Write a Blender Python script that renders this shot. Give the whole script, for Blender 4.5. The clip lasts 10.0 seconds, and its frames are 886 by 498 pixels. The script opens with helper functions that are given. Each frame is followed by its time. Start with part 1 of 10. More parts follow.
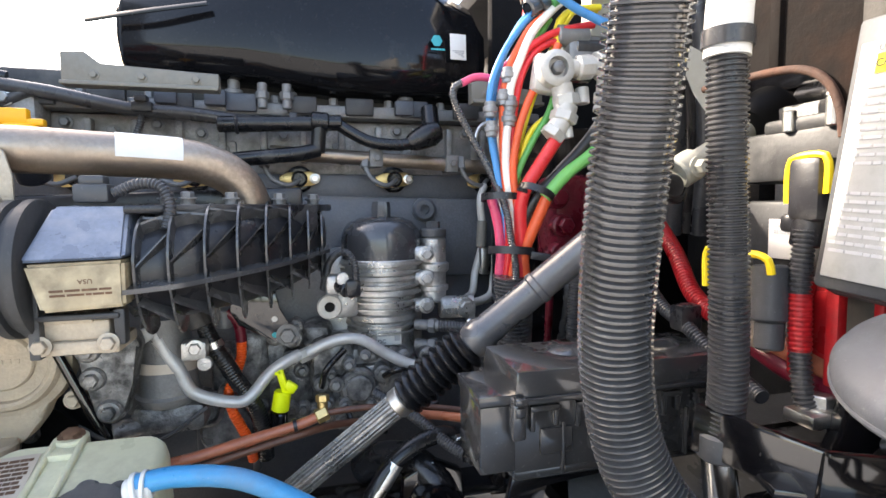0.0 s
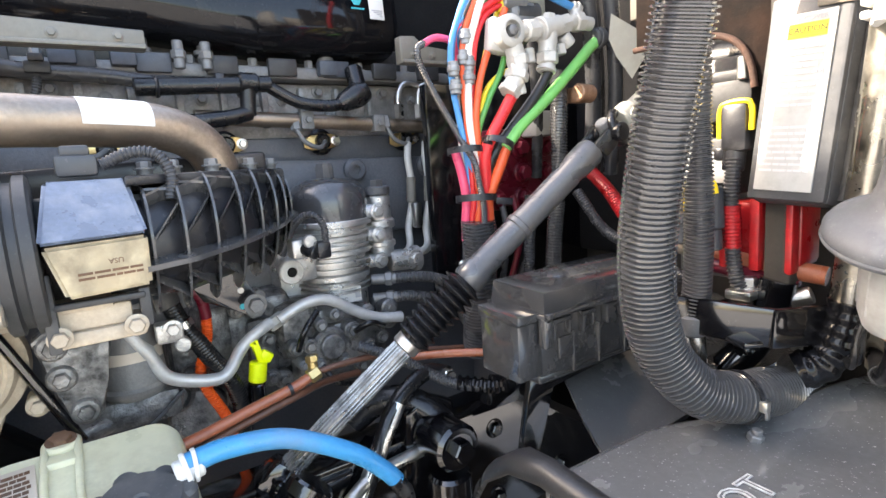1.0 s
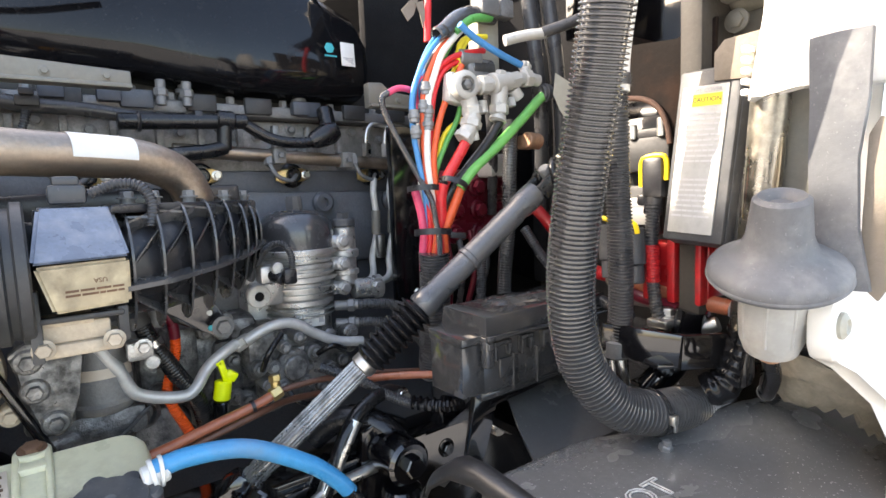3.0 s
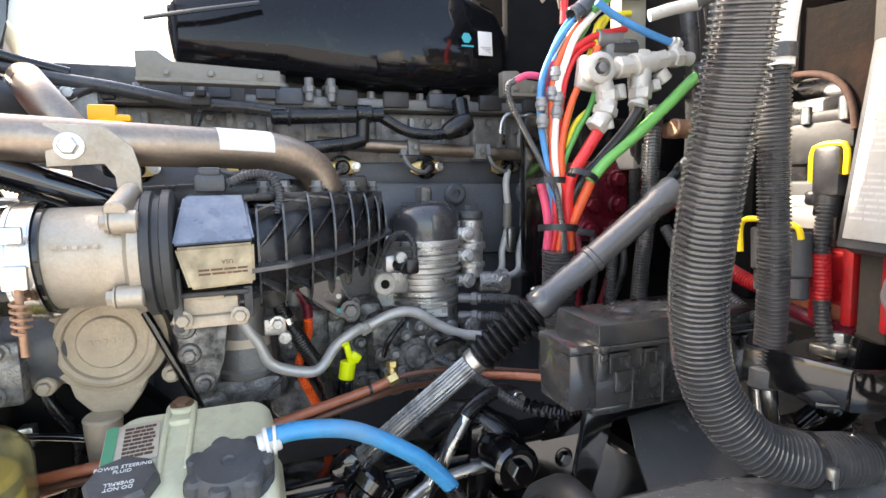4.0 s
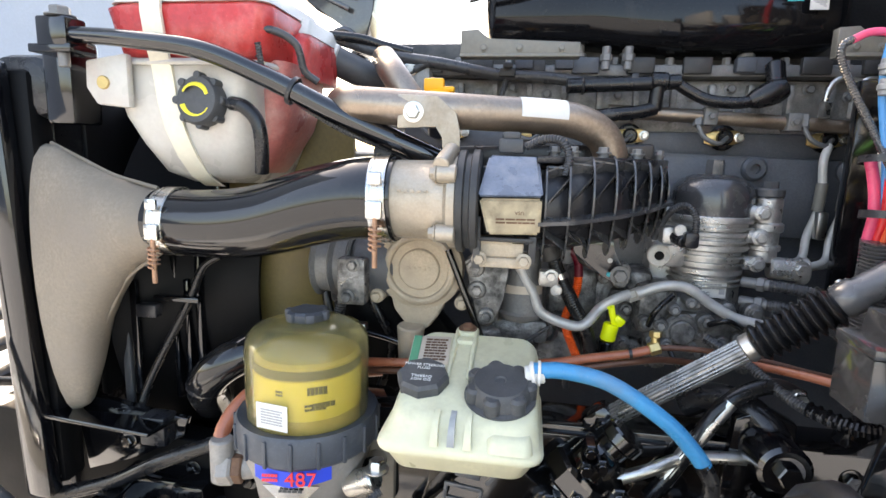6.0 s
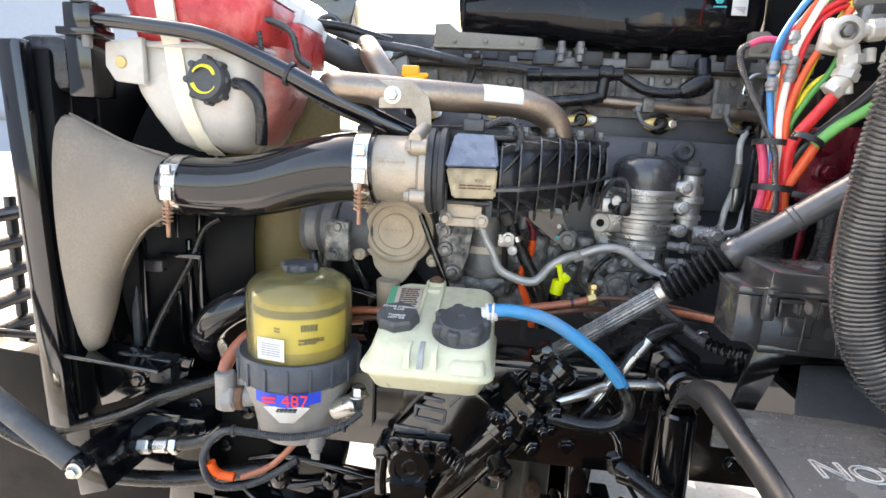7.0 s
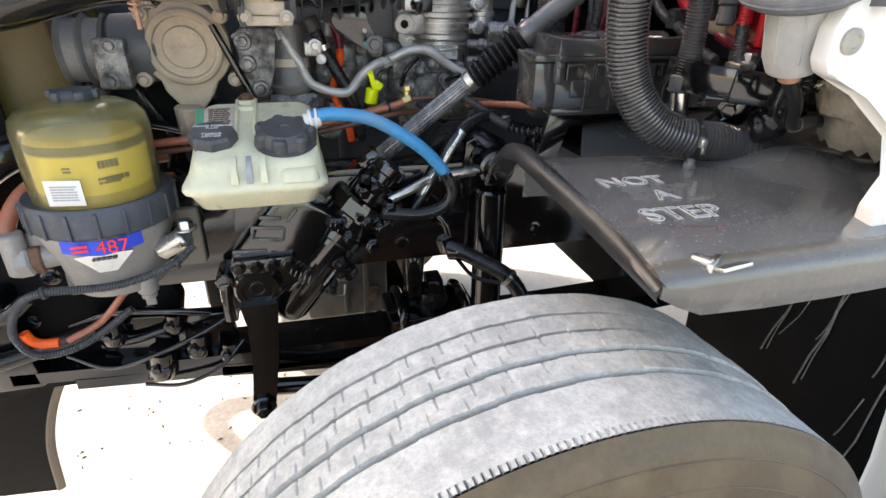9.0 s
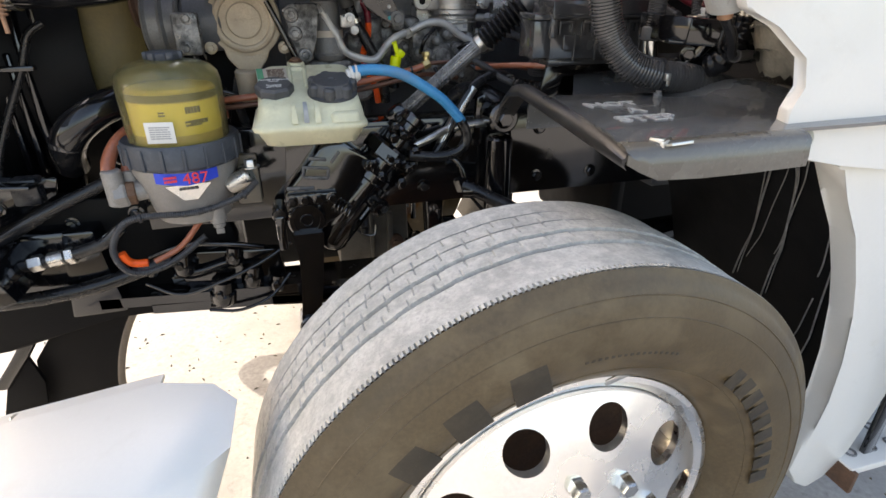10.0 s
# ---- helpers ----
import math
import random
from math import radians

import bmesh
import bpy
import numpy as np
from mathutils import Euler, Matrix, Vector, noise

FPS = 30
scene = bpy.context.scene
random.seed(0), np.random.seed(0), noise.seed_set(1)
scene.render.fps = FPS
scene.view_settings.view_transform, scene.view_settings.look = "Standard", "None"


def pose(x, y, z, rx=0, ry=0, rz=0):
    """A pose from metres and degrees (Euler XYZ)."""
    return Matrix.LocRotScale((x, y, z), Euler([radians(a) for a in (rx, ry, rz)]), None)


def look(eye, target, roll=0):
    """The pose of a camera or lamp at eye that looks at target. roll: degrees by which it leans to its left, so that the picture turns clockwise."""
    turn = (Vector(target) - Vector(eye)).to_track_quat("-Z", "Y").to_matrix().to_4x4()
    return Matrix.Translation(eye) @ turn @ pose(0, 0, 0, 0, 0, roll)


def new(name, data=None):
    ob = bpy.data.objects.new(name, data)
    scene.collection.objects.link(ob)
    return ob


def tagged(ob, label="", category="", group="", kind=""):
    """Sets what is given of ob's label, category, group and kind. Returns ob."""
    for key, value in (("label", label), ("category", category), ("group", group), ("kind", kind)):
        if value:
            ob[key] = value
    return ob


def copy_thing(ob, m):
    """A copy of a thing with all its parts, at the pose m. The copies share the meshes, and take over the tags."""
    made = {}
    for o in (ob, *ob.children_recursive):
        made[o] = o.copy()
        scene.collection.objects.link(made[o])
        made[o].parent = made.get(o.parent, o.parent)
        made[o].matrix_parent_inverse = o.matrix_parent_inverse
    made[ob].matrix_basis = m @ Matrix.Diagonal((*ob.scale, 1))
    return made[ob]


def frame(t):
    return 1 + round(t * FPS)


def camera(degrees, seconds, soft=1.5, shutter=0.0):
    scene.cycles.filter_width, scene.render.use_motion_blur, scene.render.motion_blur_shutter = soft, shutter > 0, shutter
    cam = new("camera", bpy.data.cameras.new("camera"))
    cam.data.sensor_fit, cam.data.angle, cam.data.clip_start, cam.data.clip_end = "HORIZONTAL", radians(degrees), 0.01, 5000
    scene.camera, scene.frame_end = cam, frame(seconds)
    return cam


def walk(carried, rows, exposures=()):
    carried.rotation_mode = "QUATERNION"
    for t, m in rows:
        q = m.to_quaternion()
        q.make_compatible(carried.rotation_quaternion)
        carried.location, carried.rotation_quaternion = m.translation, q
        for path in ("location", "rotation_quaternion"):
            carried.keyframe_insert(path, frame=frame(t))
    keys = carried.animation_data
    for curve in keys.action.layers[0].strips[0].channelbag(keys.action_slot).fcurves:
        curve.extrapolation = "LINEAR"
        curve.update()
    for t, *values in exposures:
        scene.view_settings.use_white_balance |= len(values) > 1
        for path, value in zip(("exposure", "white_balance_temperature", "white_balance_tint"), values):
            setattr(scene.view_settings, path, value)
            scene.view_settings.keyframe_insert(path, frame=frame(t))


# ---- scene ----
cam = camera(79.6, 10.0)
PATH = [
    (0, (0.0251, -0.0125, 1.462), (0.5432, 1.9125, 1.3014), -0.4),
    (0.5, (-0.0788, 0.0119, 1.4554), (0.7978, 1.8018, 1.2884), -2.7),
    (1, (-0.1832, 0.0174, 1.4568), (0.9042, 1.6656, 1.1392), -4.0),
    (1.5, (-0.2978, 0.0403, 1.4692), (0.9806, 1.569, 1.2992), 0.0),
    (2, (-0.3137, 0.0083, 1.4578), (1.0626, 1.4497, 1.2902), -0.9),
    (2.2, (-0.3073, -0.0105, 1.4544), (1.0865, 1.4135, 1.283), -1.2),
    (3.5, (-0.1509, -0.0603, 1.4674), (0.7877, 1.6918, 1.2457), -2.5),
    (4, (-0.141, -0.0563, 1.4631), (0.5273, 1.8161, 1.2454), -1.4),
    (4.5, (-0.1412, -0.0643, 1.4615), (0.1763, 1.8983, 1.244), -0.6),
    (5, (-0.1482, -0.0694, 1.4614), (-0.1467, 1.9163, 1.2234), 0.2),
    (5.5, (-0.1553, -0.0801, 1.4608), (-0.3865, 1.8869, 1.1822), 1.0),
    (5.7, (-0.1585, -0.084, 1.4596), (-0.4519, 1.8715, 1.1596), 1.3),
    (6.8, (-0.1582, -0.2492, 1.4541), (-0.433, 1.6912, 1.055), 2.9),
    (7, (-0.1262, -0.2633, 1.4495), (-0.3439, 1.6852, 1.0548), 2.9),
    (7.5, (-0.0351, -0.2625, 1.449), (-0.0731, 1.6928, 1.0302), 2.5),
    (8, (-0.0353, -0.2632, 1.4478), (0.1172, 1.6725, 0.9684), 1.7),
    (8.5, (-0.0905, -0.2515, 1.418), (0.2549, 1.6203, 0.806), 0.9),
    (9, (-0.1638, -0.3065, 1.374), (0.3244, 1.4202, 0.49), 1.1),
    (9.5, (-0.2193, -0.4506, 1.327), (0.295, 1.218, 0.352), 0.7),
    (10, (-0.2587, -0.5211, 1.327), (0.2233, 1.2127, 0.454), -0.2),
]
walk(cam, [(t, look(eye, target, roll)) for t, eye, target, roll in PATH],
     exposures=[(0, 2.88, 7300, 12), (1.0, 3.26, 7450, 12), (2.0, 2.86, 7500, 12), (3.5, 2.90, 7550, 12), (4.5, 2.96, 7600, 12), (5.5, 2.84, 7600, 12), (7.0, 2.88, 7600, 12), (7.5, 2.95, 7600, 12), (8.0, 2.86, 7550, 12), (8.5, 2.78, 7550, 12), (9.2, 2.36, 7750, 13), (10, 2.00, 7800, 13)])

# ---- daylight ----
world = bpy.data.worlds.new("sky_world")
scene.world = world
world.use_nodes = True
wn, wl = world.node_tree.nodes, world.node_tree.links
sky = wn.new("ShaderNodeTexSky")
sky.sky_type, sky.sun_disc = "NISHITA", False
sky.sun_elevation, sky.sun_rotation = radians(33.7), radians(-53)
sky.air_density, sky.dust_density, sky.ozone_density = 1.0, 3.0, 0.8
wn["Background"].inputs["Strength"].default_value = 0.15
wl.new(sky.outputs["Color"], wn["Background"].inputs["Color"])

sun = new("sun", bpy.data.lights.new("sun", "SUN"))
sun.data.energy, sun.data.angle, sun.data.color = 2.1, radians(0.5), (1.0, 0.96, 0.90)
SUN_FROM = Vector((-0.60, 0.45, 0.50))
sun.matrix_world = look(SUN_FROM * 10, (0, 0, 0))

# ---- builders ----
INVERSE = {}


def thing(name, label, category, base=(0, 0, 0), group="", kind="", turn=None):
    """An Empty at the thing's base; its parts are given in the place's own metres, or in its own when it is turned."""
    ob = new(name)
    ob.empty_display_size = 0.02
    if turn is None:
        ob.location = base
        INVERSE[ob.name] = Matrix.Translation(-Vector(base))
    else:
        ob.matrix_basis = turn
        INVERSE[ob.name] = Matrix.Identity(4)
    return tagged(ob, label, category, group, kind)


def mesh_of(name, bm, material, smooth=38):
    bmesh.ops.recalc_face_normals(bm, faces=bm.faces[:])
    me = bpy.data.meshes.new(name)
    bm.to_mesh(me)
    bm.free()
    if smooth:
        me.polygons.foreach_set("use_smooth", [True] * len(me.polygons))
        me.set_sharp_from_angle(angle=radians(smooth))
    me.materials.append(material)
    return me


def part(name, bm, material, parent, label="", smooth=38):
    ob = new(name, mesh_of(name, bm, material, smooth))
    ob.parent = parent
    if parent.name in INVERSE:
        ob.matrix_parent_inverse = INVERSE[parent.name]
    return tagged(ob, label)


def single(name, bm, material, label, category, group="", kind="", smooth=38):
    return tagged(new(name, mesh_of(name, bm, material, smooth)), label, category, group, kind)


def join(*bms):
    base = bms[0]
    for other in bms[1:]:
        me = bpy.data.meshes.new("join")
        other.to_mesh(me)
        other.free()
        base.from_mesh(me)
        bpy.data.meshes.remove(me)
    return base


def box(c, s, bev=0.003, rot=(0, 0, 0), seg=2):
    bm = bmesh.new()
    bmesh.ops.create_cube(bm, size=1.0)
    bmesh.ops.scale(bm, vec=s, verts=bm.verts)
    if bev:
        bmesh.ops.bevel(bm, geom=bm.edges[:], offset=min(bev, 0.45 * min(s)), segments=seg, profile=0.5, affect="EDGES")
    bmesh.ops.transform(bm, matrix=pose(*c, *rot), verts=bm.verts)
    return bm


def toward(origin, axis):
    """A frame at origin whose z points along axis."""
    return Matrix.Translation(origin) @ Vector(axis).to_track_quat("Z", "Y").to_matrix().to_4x4()


def lathe(profile, origin=(0, 0, 0), axis=(0, 0, 1), segs=32, closed=False):
    """Turned round the axis: profile of (radius, height)."""
    bm = bmesh.new()
    rings = []
    for r, h in profile:
        if r < 1e-6:
            rings.append([bm.verts.new((0, 0, h))])
        else:
            rings.append([bm.verts.new((r * math.cos(2 * math.pi * k / segs), r * math.sin(2 * math.pi * k / segs), h)) for k in range(segs)])
    pairs = list(zip(rings, rings[1:])) + ([(rings[-1], rings[0])] if closed else [])
    for a, b in pairs:
        for k in range(segs):
            j = (k + 1) % segs
            if len(a) == 1 and len(b) == 1:
                continue
            if len(a) == 1:
                bm.faces.new((a[0], b[k], b[j]))
            elif len(b) == 1:
                bm.faces.new((a[k], a[j], b[0]))
            else:
                bm.faces.new((a[k], a[j], b[j], b[k]))
    bmesh.ops.transform(bm, matrix=toward(origin, axis), verts=bm.verts)
    return bm


def rod(a, b, r, segs=20, bev=0.15, r2=None):
    """A round bar from a to b with eased ends."""
    a, b = Vector(a), Vector(b)
    h, r2 = (b - a).length, r if r2 is None else r2
    e = bev * min(r, r2, h)
    return lathe([(0, 0), (r - e, 0), (r, e), (r2, h - e), (r2 - e, h), (0, h)], a, b - a, segs)


def spline(pts, n):
    """n points at even steps on a smooth curve through pts."""
    P = [Vector(p) for p in pts]
    P = [2 * P[0] - P[1]] + P + [2 * P[-1] - P[-2]]
    fine = []
    for i in range(1, len(P) - 2):
        p0, p1, p2, p3 = P[i - 1:i + 3]
        for k in range(24):
            t = k / 24
            fine.append(0.5 * (2 * p1 + (p2 - p0) * t + (2 * p0 - 5 * p1 + 4 * p2 - p3) * t * t + (3 * p1 - p0 - 3 * p2 + p3) * t ** 3))
    fine.append(P[-2])
    run = [0.0]
    for a, b in zip(fine, fine[1:]):
        run.append(run[-1] + (b - a).length)
    out, j = [], 0
    for k in range(n):
        s = run[-1] * k / (n - 1)
        while j < len(run) - 2 and run[j + 1] < s:
            j += 1
        w = (s - run[j]) / max(run[j + 1] - run[j], 1e-9)
        out.append(fine[j].lerp(fine[j + 1], min(max(w, 0), 1)))
    return out, run[-1]


def tube(pts, r, segs=12, step=0.012, rib=None, ends=None, flat=1.0, hollow=False):
    """A hose or wire through pts. rib: (pitch, depth) of its corrugation; ends: smooth length left at each end; r: one radius or one for each end."""
    r0, r1 = r if isinstance(r, tuple) else (r, r)
    _, length = spline(pts, 8)
    if rib:
        n = max(8, int(length / rib[0] * 4))
    else:
        n = max(4, int(length / step))
    path, length = spline(pts, n + 1)
    bm = bmesh.new()
    tan = (path[1] - path[0]).normalized()
    side = tan.orthogonal().normalized()
    rings = []
    for i, p in enumerate(path):
        t2 = (path[min(i + 1, n)] - path[max(i - 1, 0)]).normalized()
        side = (tan.rotation_difference(t2) @ side)
        side = (side - t2 * side.dot(t2)).normalized()
        tan = t2
        up = tan.cross(side)
        rad = r0 + (r1 - r0) * i / n
        if rib and i % 4 > 1 and not (ends and (i / n * length < ends[0] or (1 - i / n) * length < ends[1])):
            rad -= rib[1]
        rings.append([bm.verts.new(p + rad * (math.cos(2 * math.pi * k / segs) * side + flat * math.sin(2 * math.pi * k / segs) * up)) for k in range(segs)])
    for a, b in zip(rings, rings[1:]):
        for k in range(segs):
            j = (k + 1) % segs
            bm.faces.new((a[k], a[j], b[j], b[k]))
    if not hollow:
        bm.faces.new(rings[0][::-1])
        bm.faces.new(rings[-1])
    return bm


def loft(sections, cap=True):
    """Rings of equally many points, skinned in order."""
    bm = bmesh.new()
    rings = [[bm.verts.new(p) for p in s] for s in sections]
    n = len(rings[0])
    for a, b in zip(rings, rings[1:]):
        for k in range(n):
            j = (k + 1) % n
            bm.faces.new((a[k], a[j], b[j], b[k]))
    if cap:
        bm.faces.new(rings[0][::-1])
        bm.faces.new(rings[-1])
    return bm


def rrect(cx, cy, w, d, r, z, n=5):
    """A rounded rectangle at height z."""
    out = []
    for qx, qy, a0 in ((1, 1, 0), (-1, 1, 90), (-1, -1, 180), (1, -1, 270)):
        for k in range(n + 1):
            a = radians(a0 + 90 * k / n)
            out.append(Vector((cx + qx * (w / 2 - r) + r * math.cos(a), cy + qy * (d / 2 - r) + r * math.sin(a), z)))
    return out


def prism(outline, depth, m=Matrix.Identity(4), bev=0.0):
    """A flat outline (x, y) given a thickness along z, then placed by m."""
    bm = bmesh.new()
    low = [bm.verts.new((x, y, 0)) for x, y in outline]
    top = [bm.verts.new((x, y, depth)) for x, y in outline]
    bm.faces.new(low[::-1])
    bm.faces.new(top)
    for k in range(len(low)):
        j = (k + 1) % len(low)
        bm.faces.new((low[k], low[j], top[j], top[k]))
    if bev:
        bmesh.ops.bevel(bm, geom=bm.edges[:], offset=bev, segments=2, profile=0.5, affect="EDGES")
    bmesh.ops.transform(bm, matrix=m, verts=bm.verts)
    return bm


FACE_Y = Matrix(((1, 0, 0, 0), (0, 0, -1, 0), (0, 1, 0, 0), (0, 0, 0, 1)))  # outline x -> x, y -> z, thickness towards -y


def upright(x, y, z):
    return Matrix.Translation((x, y, z)) @ FACE_Y


def bolt(p, axis=(0, -1, 0), r=0.008, h=0.006, washer=True):
    """A hexagon head on its washer."""
    prof = [(0, 0)] + ([(r * 1.45, 0), (r * 1.45, 0.0018), (r * 1.3, 0.0022)] if washer else [])
    base = lathe(prof + [(0, 0.0022)], p, axis, 20) if washer else None
    hexa = lathe([(0, 0.0), (r, 0.0), (r, h * 0.85), (r * 0.86, h), (0, h)], Vector(p) + Vector(axis).normalized() * 0.002, axis, 6)
    return join(base, hexa) if washer else hexa


def ring(origin, axis, r, tube_r, segs=40, ts=8):
    prof = [(r + tube_r * math.cos(2 * math.pi * k / ts), tube_r * math.sin(2 * math.pi * k / ts)) for k in range(ts)]
    return lathe(prof, origin, axis, segs, closed=True)


def band(origin, axis, r, width, thick=0.0015, segs=40):
    h = width / 2
    return lathe([(r, -h), (r + thick, -h), (r + thick, h), (r, h)], origin, axis, segs, closed=True)


def text(name, body, size, m, material, parent, depth=0.0004, label="", outline=0.0):
    cu = bpy.data.curves.new(name, "FONT")
    cu.body, cu.size, cu.extrude = body, size, depth
    cu.align_x, cu.align_y = "CENTER", "CENTER"
    cu.resolution_u = 3
    if outline:
        cu.fill_mode, cu.bevel_depth, cu.bevel_resolution = "NONE", outline, 1
    tmp = new(name + "_tmp", cu)
    dg = bpy.context.evaluated_depsgraph_get()
    me = bpy.data.meshes.new_from_object(tmp.evaluated_get(dg))
    bpy.data.objects.remove(tmp)
    bpy.data.curves.remove(cu)
    me.transform(m)
    me.materials.clear()
    me.materials.append(material)
    me.name = name
    ob = new(name, me)
    ob.parent = parent
    if parent.name in INVERSE:
        ob.matrix_parent_inverse = INVERSE[parent.name]
    return tagged(ob, label)


def bars(rows, w, h, m, rng=None, gap=0.35, depth=0.0003):
    """Unreadable print: rows of short bars within w x h."""
    rng = rng or random.Random(3)
    bm = None
    lh = h / rows
    for i in range(rows):
        x = -w / 2
        while x < w / 2 - 0.1 * w:
            L = min(rng.uniform(0.10, 0.32) * w, w / 2 - x)
            b = box((x + L / 2, h / 2 - (i + 0.5) * lh, depth / 2), (L * 0.9, lh * (1 - gap), depth), 0)
            bm = join(bm, b) if bm else b
            x += L
    bmesh.ops.transform(bm, matrix=m, verts=bm.verts)
    return bm


# ---- materials ----
def material(name, col, rough=0.5, metal=0.0, var=0.18, scale=9.0, bump=0.15, fine=140.0, dust=None, dust_amt=0.3, dust_scale=14.0,
             coat=0.0, trans=0.0, ior=1.45, sub=0.0, rough_var=0.12, alpha=1.0, island=0.0, specks=0.15):
    m = bpy.data.materials.new(name)
    m.use_nodes = True
    nt = m.node_tree
    N, L = nt.nodes, nt.links
    b = N["Principled BSDF"]
    tc = N.new("ShaderNodeTexCoord")

    def noise_node(s, det=4.0):
        n = N.new("ShaderNodeTexNoise")
        n.inputs["Scale"].default_value, n.inputs["Detail"].default_value = s, det
        n.inputs["Roughness"].default_value = 0.6
        L.new(tc.outputs["Object"], n.inputs["Vector"])
        return n.outputs["Fac"]

    def remap(src, a, c, lo, hi):
        n = N.new("ShaderNodeMapRange")
        n.clamp = True
        for key, v in zip(("From Min", "From Max", "To Min", "To Max"), (a, c, lo, hi)):
            n.inputs[key].default_value = v
        L.new(src, n.inputs["Value"])
        return n.outputs["Result"]

    def mixc(fac, a, c):
        n = N.new("ShaderNodeMix")
        n.data_type = "RGBA"
        L.new(fac, n.inputs["Factor"])
        for key, v in ((6, a), (7, c)):
            if isinstance(v, tuple):
                n.inputs[key].default_value = (*v[:3], 1)
            else:
                L.new(v, n.inputs[key])
        return n.outputs[2]

    big, small = noise_node(scale), noise_node(fine, 3.0)
    lo = tuple(max(0.0, c * (1 - var)) for c in col)
    hi = tuple(min(1.0, c * (1 + var)) for c in col)
    c = mixc(remap(big, 0.3, 0.7, 0, 1), lo, hi)
    c = mixc(remap(small, 0.35, 0.65, 0.0, 0.7), c, tuple(x * (1 - 0.8 * var) for x in col))
    r = remap(big, 0.3, 0.7, max(0.02, rough - rough_var), min(1, rough + rough_var))
    if dust:
        d = noise_node(dust_scale, 8.0)
        f = remap(d, 0.62 - dust_amt * 0.5, 0.82 - dust_amt * 0.3, 0.0, min(1.0, 0.45 + dust_amt))
        c = mixc(f, c, dust)
        if specks:
            c = mixc(remap(noise_node(310.0, 2.0), 0.66, 0.72, 0.0, specks), c, tuple(min(1.0, 1.5 * x + 0.05) for x in dust))
        mr = N.new("ShaderNodeMix")
        L.new(f, mr.inputs["Factor"])
        L.new(r, mr.inputs["A"])
        mr.inputs["B"].default_value = 0.85
        r = mr.outputs["Result"]
    if island:
        oi = N.new("ShaderNodeObjectInfo")
        f2 = remap(oi.outputs["Random"], 0, 1, 0, island)
        c = mixc(f2, c, tuple(x * 0.5 for x in col))
    L.new(c, b.inputs["Base Color"])
    L.new(r, b.inputs["Roughness"])
    b.inputs["Metallic"].default_value = metal
    b.inputs["IOR"].default_value = ior
    b.inputs["Coat Weight"].default_value = coat
    b.inputs["Coat Roughness"].default_value = 0.08
    b.inputs["Transmission Weight"].default_value = trans
    b.inputs["Alpha"].default_value = alpha
    if sub:
        b.inputs["Subsurface Weight"].default_value = sub
        b.inputs["Subsurface Radius"].default_value = (0.02, 0.02, 0.015)
        b.inputs["Subsurface Scale"].default_value = 0.5
    if bump:
        bn = N.new("ShaderNodeBump")
        bn.inputs["Strength"].default_value, bn.inputs["Distance"].default_value = bump, 0.002
        L.new(small, bn.inputs["Height"])
        L.new(bn.outputs["Normal"], b.inputs["Normal"])
    return m


DUST = (0.36, 0.33, 0.28)
M_GROUND = material("gravel_ground", (0.375, 0.37, 0.36), 0.95, var=0.25, scale=3, bump=0.9, fine=60, dust=(0.13, 0.125, 0.118), dust_amt=0.12, dust_scale=38)
M_PAINT = material("black_chassis_paint", (0.0040, 0.0040, 0.0050), 0.12, var=0.3, scale=14, bump=0.07, fine=60, dust=(0.05, 0.047, 0.045), dust_amt=0.02, coat=0.8, rough_var=0.05, specks=0.2)
M_PLASTIC = material("black_plastic", (0.020, 0.020, 0.023), 0.32, var=0.3, scale=16, bump=0.12, dust=(0.16, 0.15, 0.14), dust_amt=0.10)
M_DUSTY = material("dusty_black_plastic", (0.035, 0.035, 0.036), 0.5, var=0.3, scale=12, bump=0.15, dust=(0.14, 0.135, 0.125), dust_amt=0.20, specks=0.1)
M_SATIN = material("satin_black_plastic", (0.020, 0.020, 0.022), 0.20, var=0.25, scale=12, bump=0.06, rough_var=0.07, dust=(0.10, 0.10, 0.10), dust_amt=0.05, coat=0.5, specks=0.08)
M_GLOSS = material("glossy_black_plastic", (0.006, 0.006, 0.007), 0.10, var=0.2, scale=5, bump=0.0, rough_var=0.05, dust=(0.05, 0.05, 0.05), dust_amt=0.02, coat=0.0, specks=0.15)
M_HOSEGLOSS = material("polished_black_hose", (0.008, 0.008, 0.009), 0.09, var=0.2, scale=5, bump=0.05, fine=9, rough_var=0.05, dust=(0.06, 0.055, 0.05), dust_amt=0.04, coat=0.3, specks=0.12)
M_RUBBER = material("black_rubber", (0.010, 0.010, 0.011), 0.26, var=0.3, scale=20, bump=0.12, dust=(0.12, 0.11, 0.10), dust_amt=0.08)
M_CONDUIT = material("dusty_black_conduit", (0.066, 0.066, 0.068), 0.15, var=0.25, scale=18, bump=0.03, dust=(0.16, 0.156, 0.15), dust_amt=0.07, specks=0.08, coat=0.9, rough_var=0.05)
M_CONDUIT2 = material("black_conduit", (0.05, 0.05, 0.053), 0.30, var=0.25, scale=18, bump=0.08, dust=(0.15, 0.14, 0.13), dust_amt=0.12)
M_CAST = material("cast_aluminium", (0.56, 0.55, 0.535), 0.34, 0.75, var=0.25, scale=26, bump=0.5, fine=320, dust=(0.16, 0.155, 0.15), dust_amt=0.20, dust_scale=34)
M_ALU_DUSTY = material("dusty_cast_aluminium", (0.43, 0.375, 0.305), 0.42, 0.6, var=0.2, scale=14, bump=0.4, fine=300, dust=(0.32, 0.265, 0.195), dust_amt=0.36)
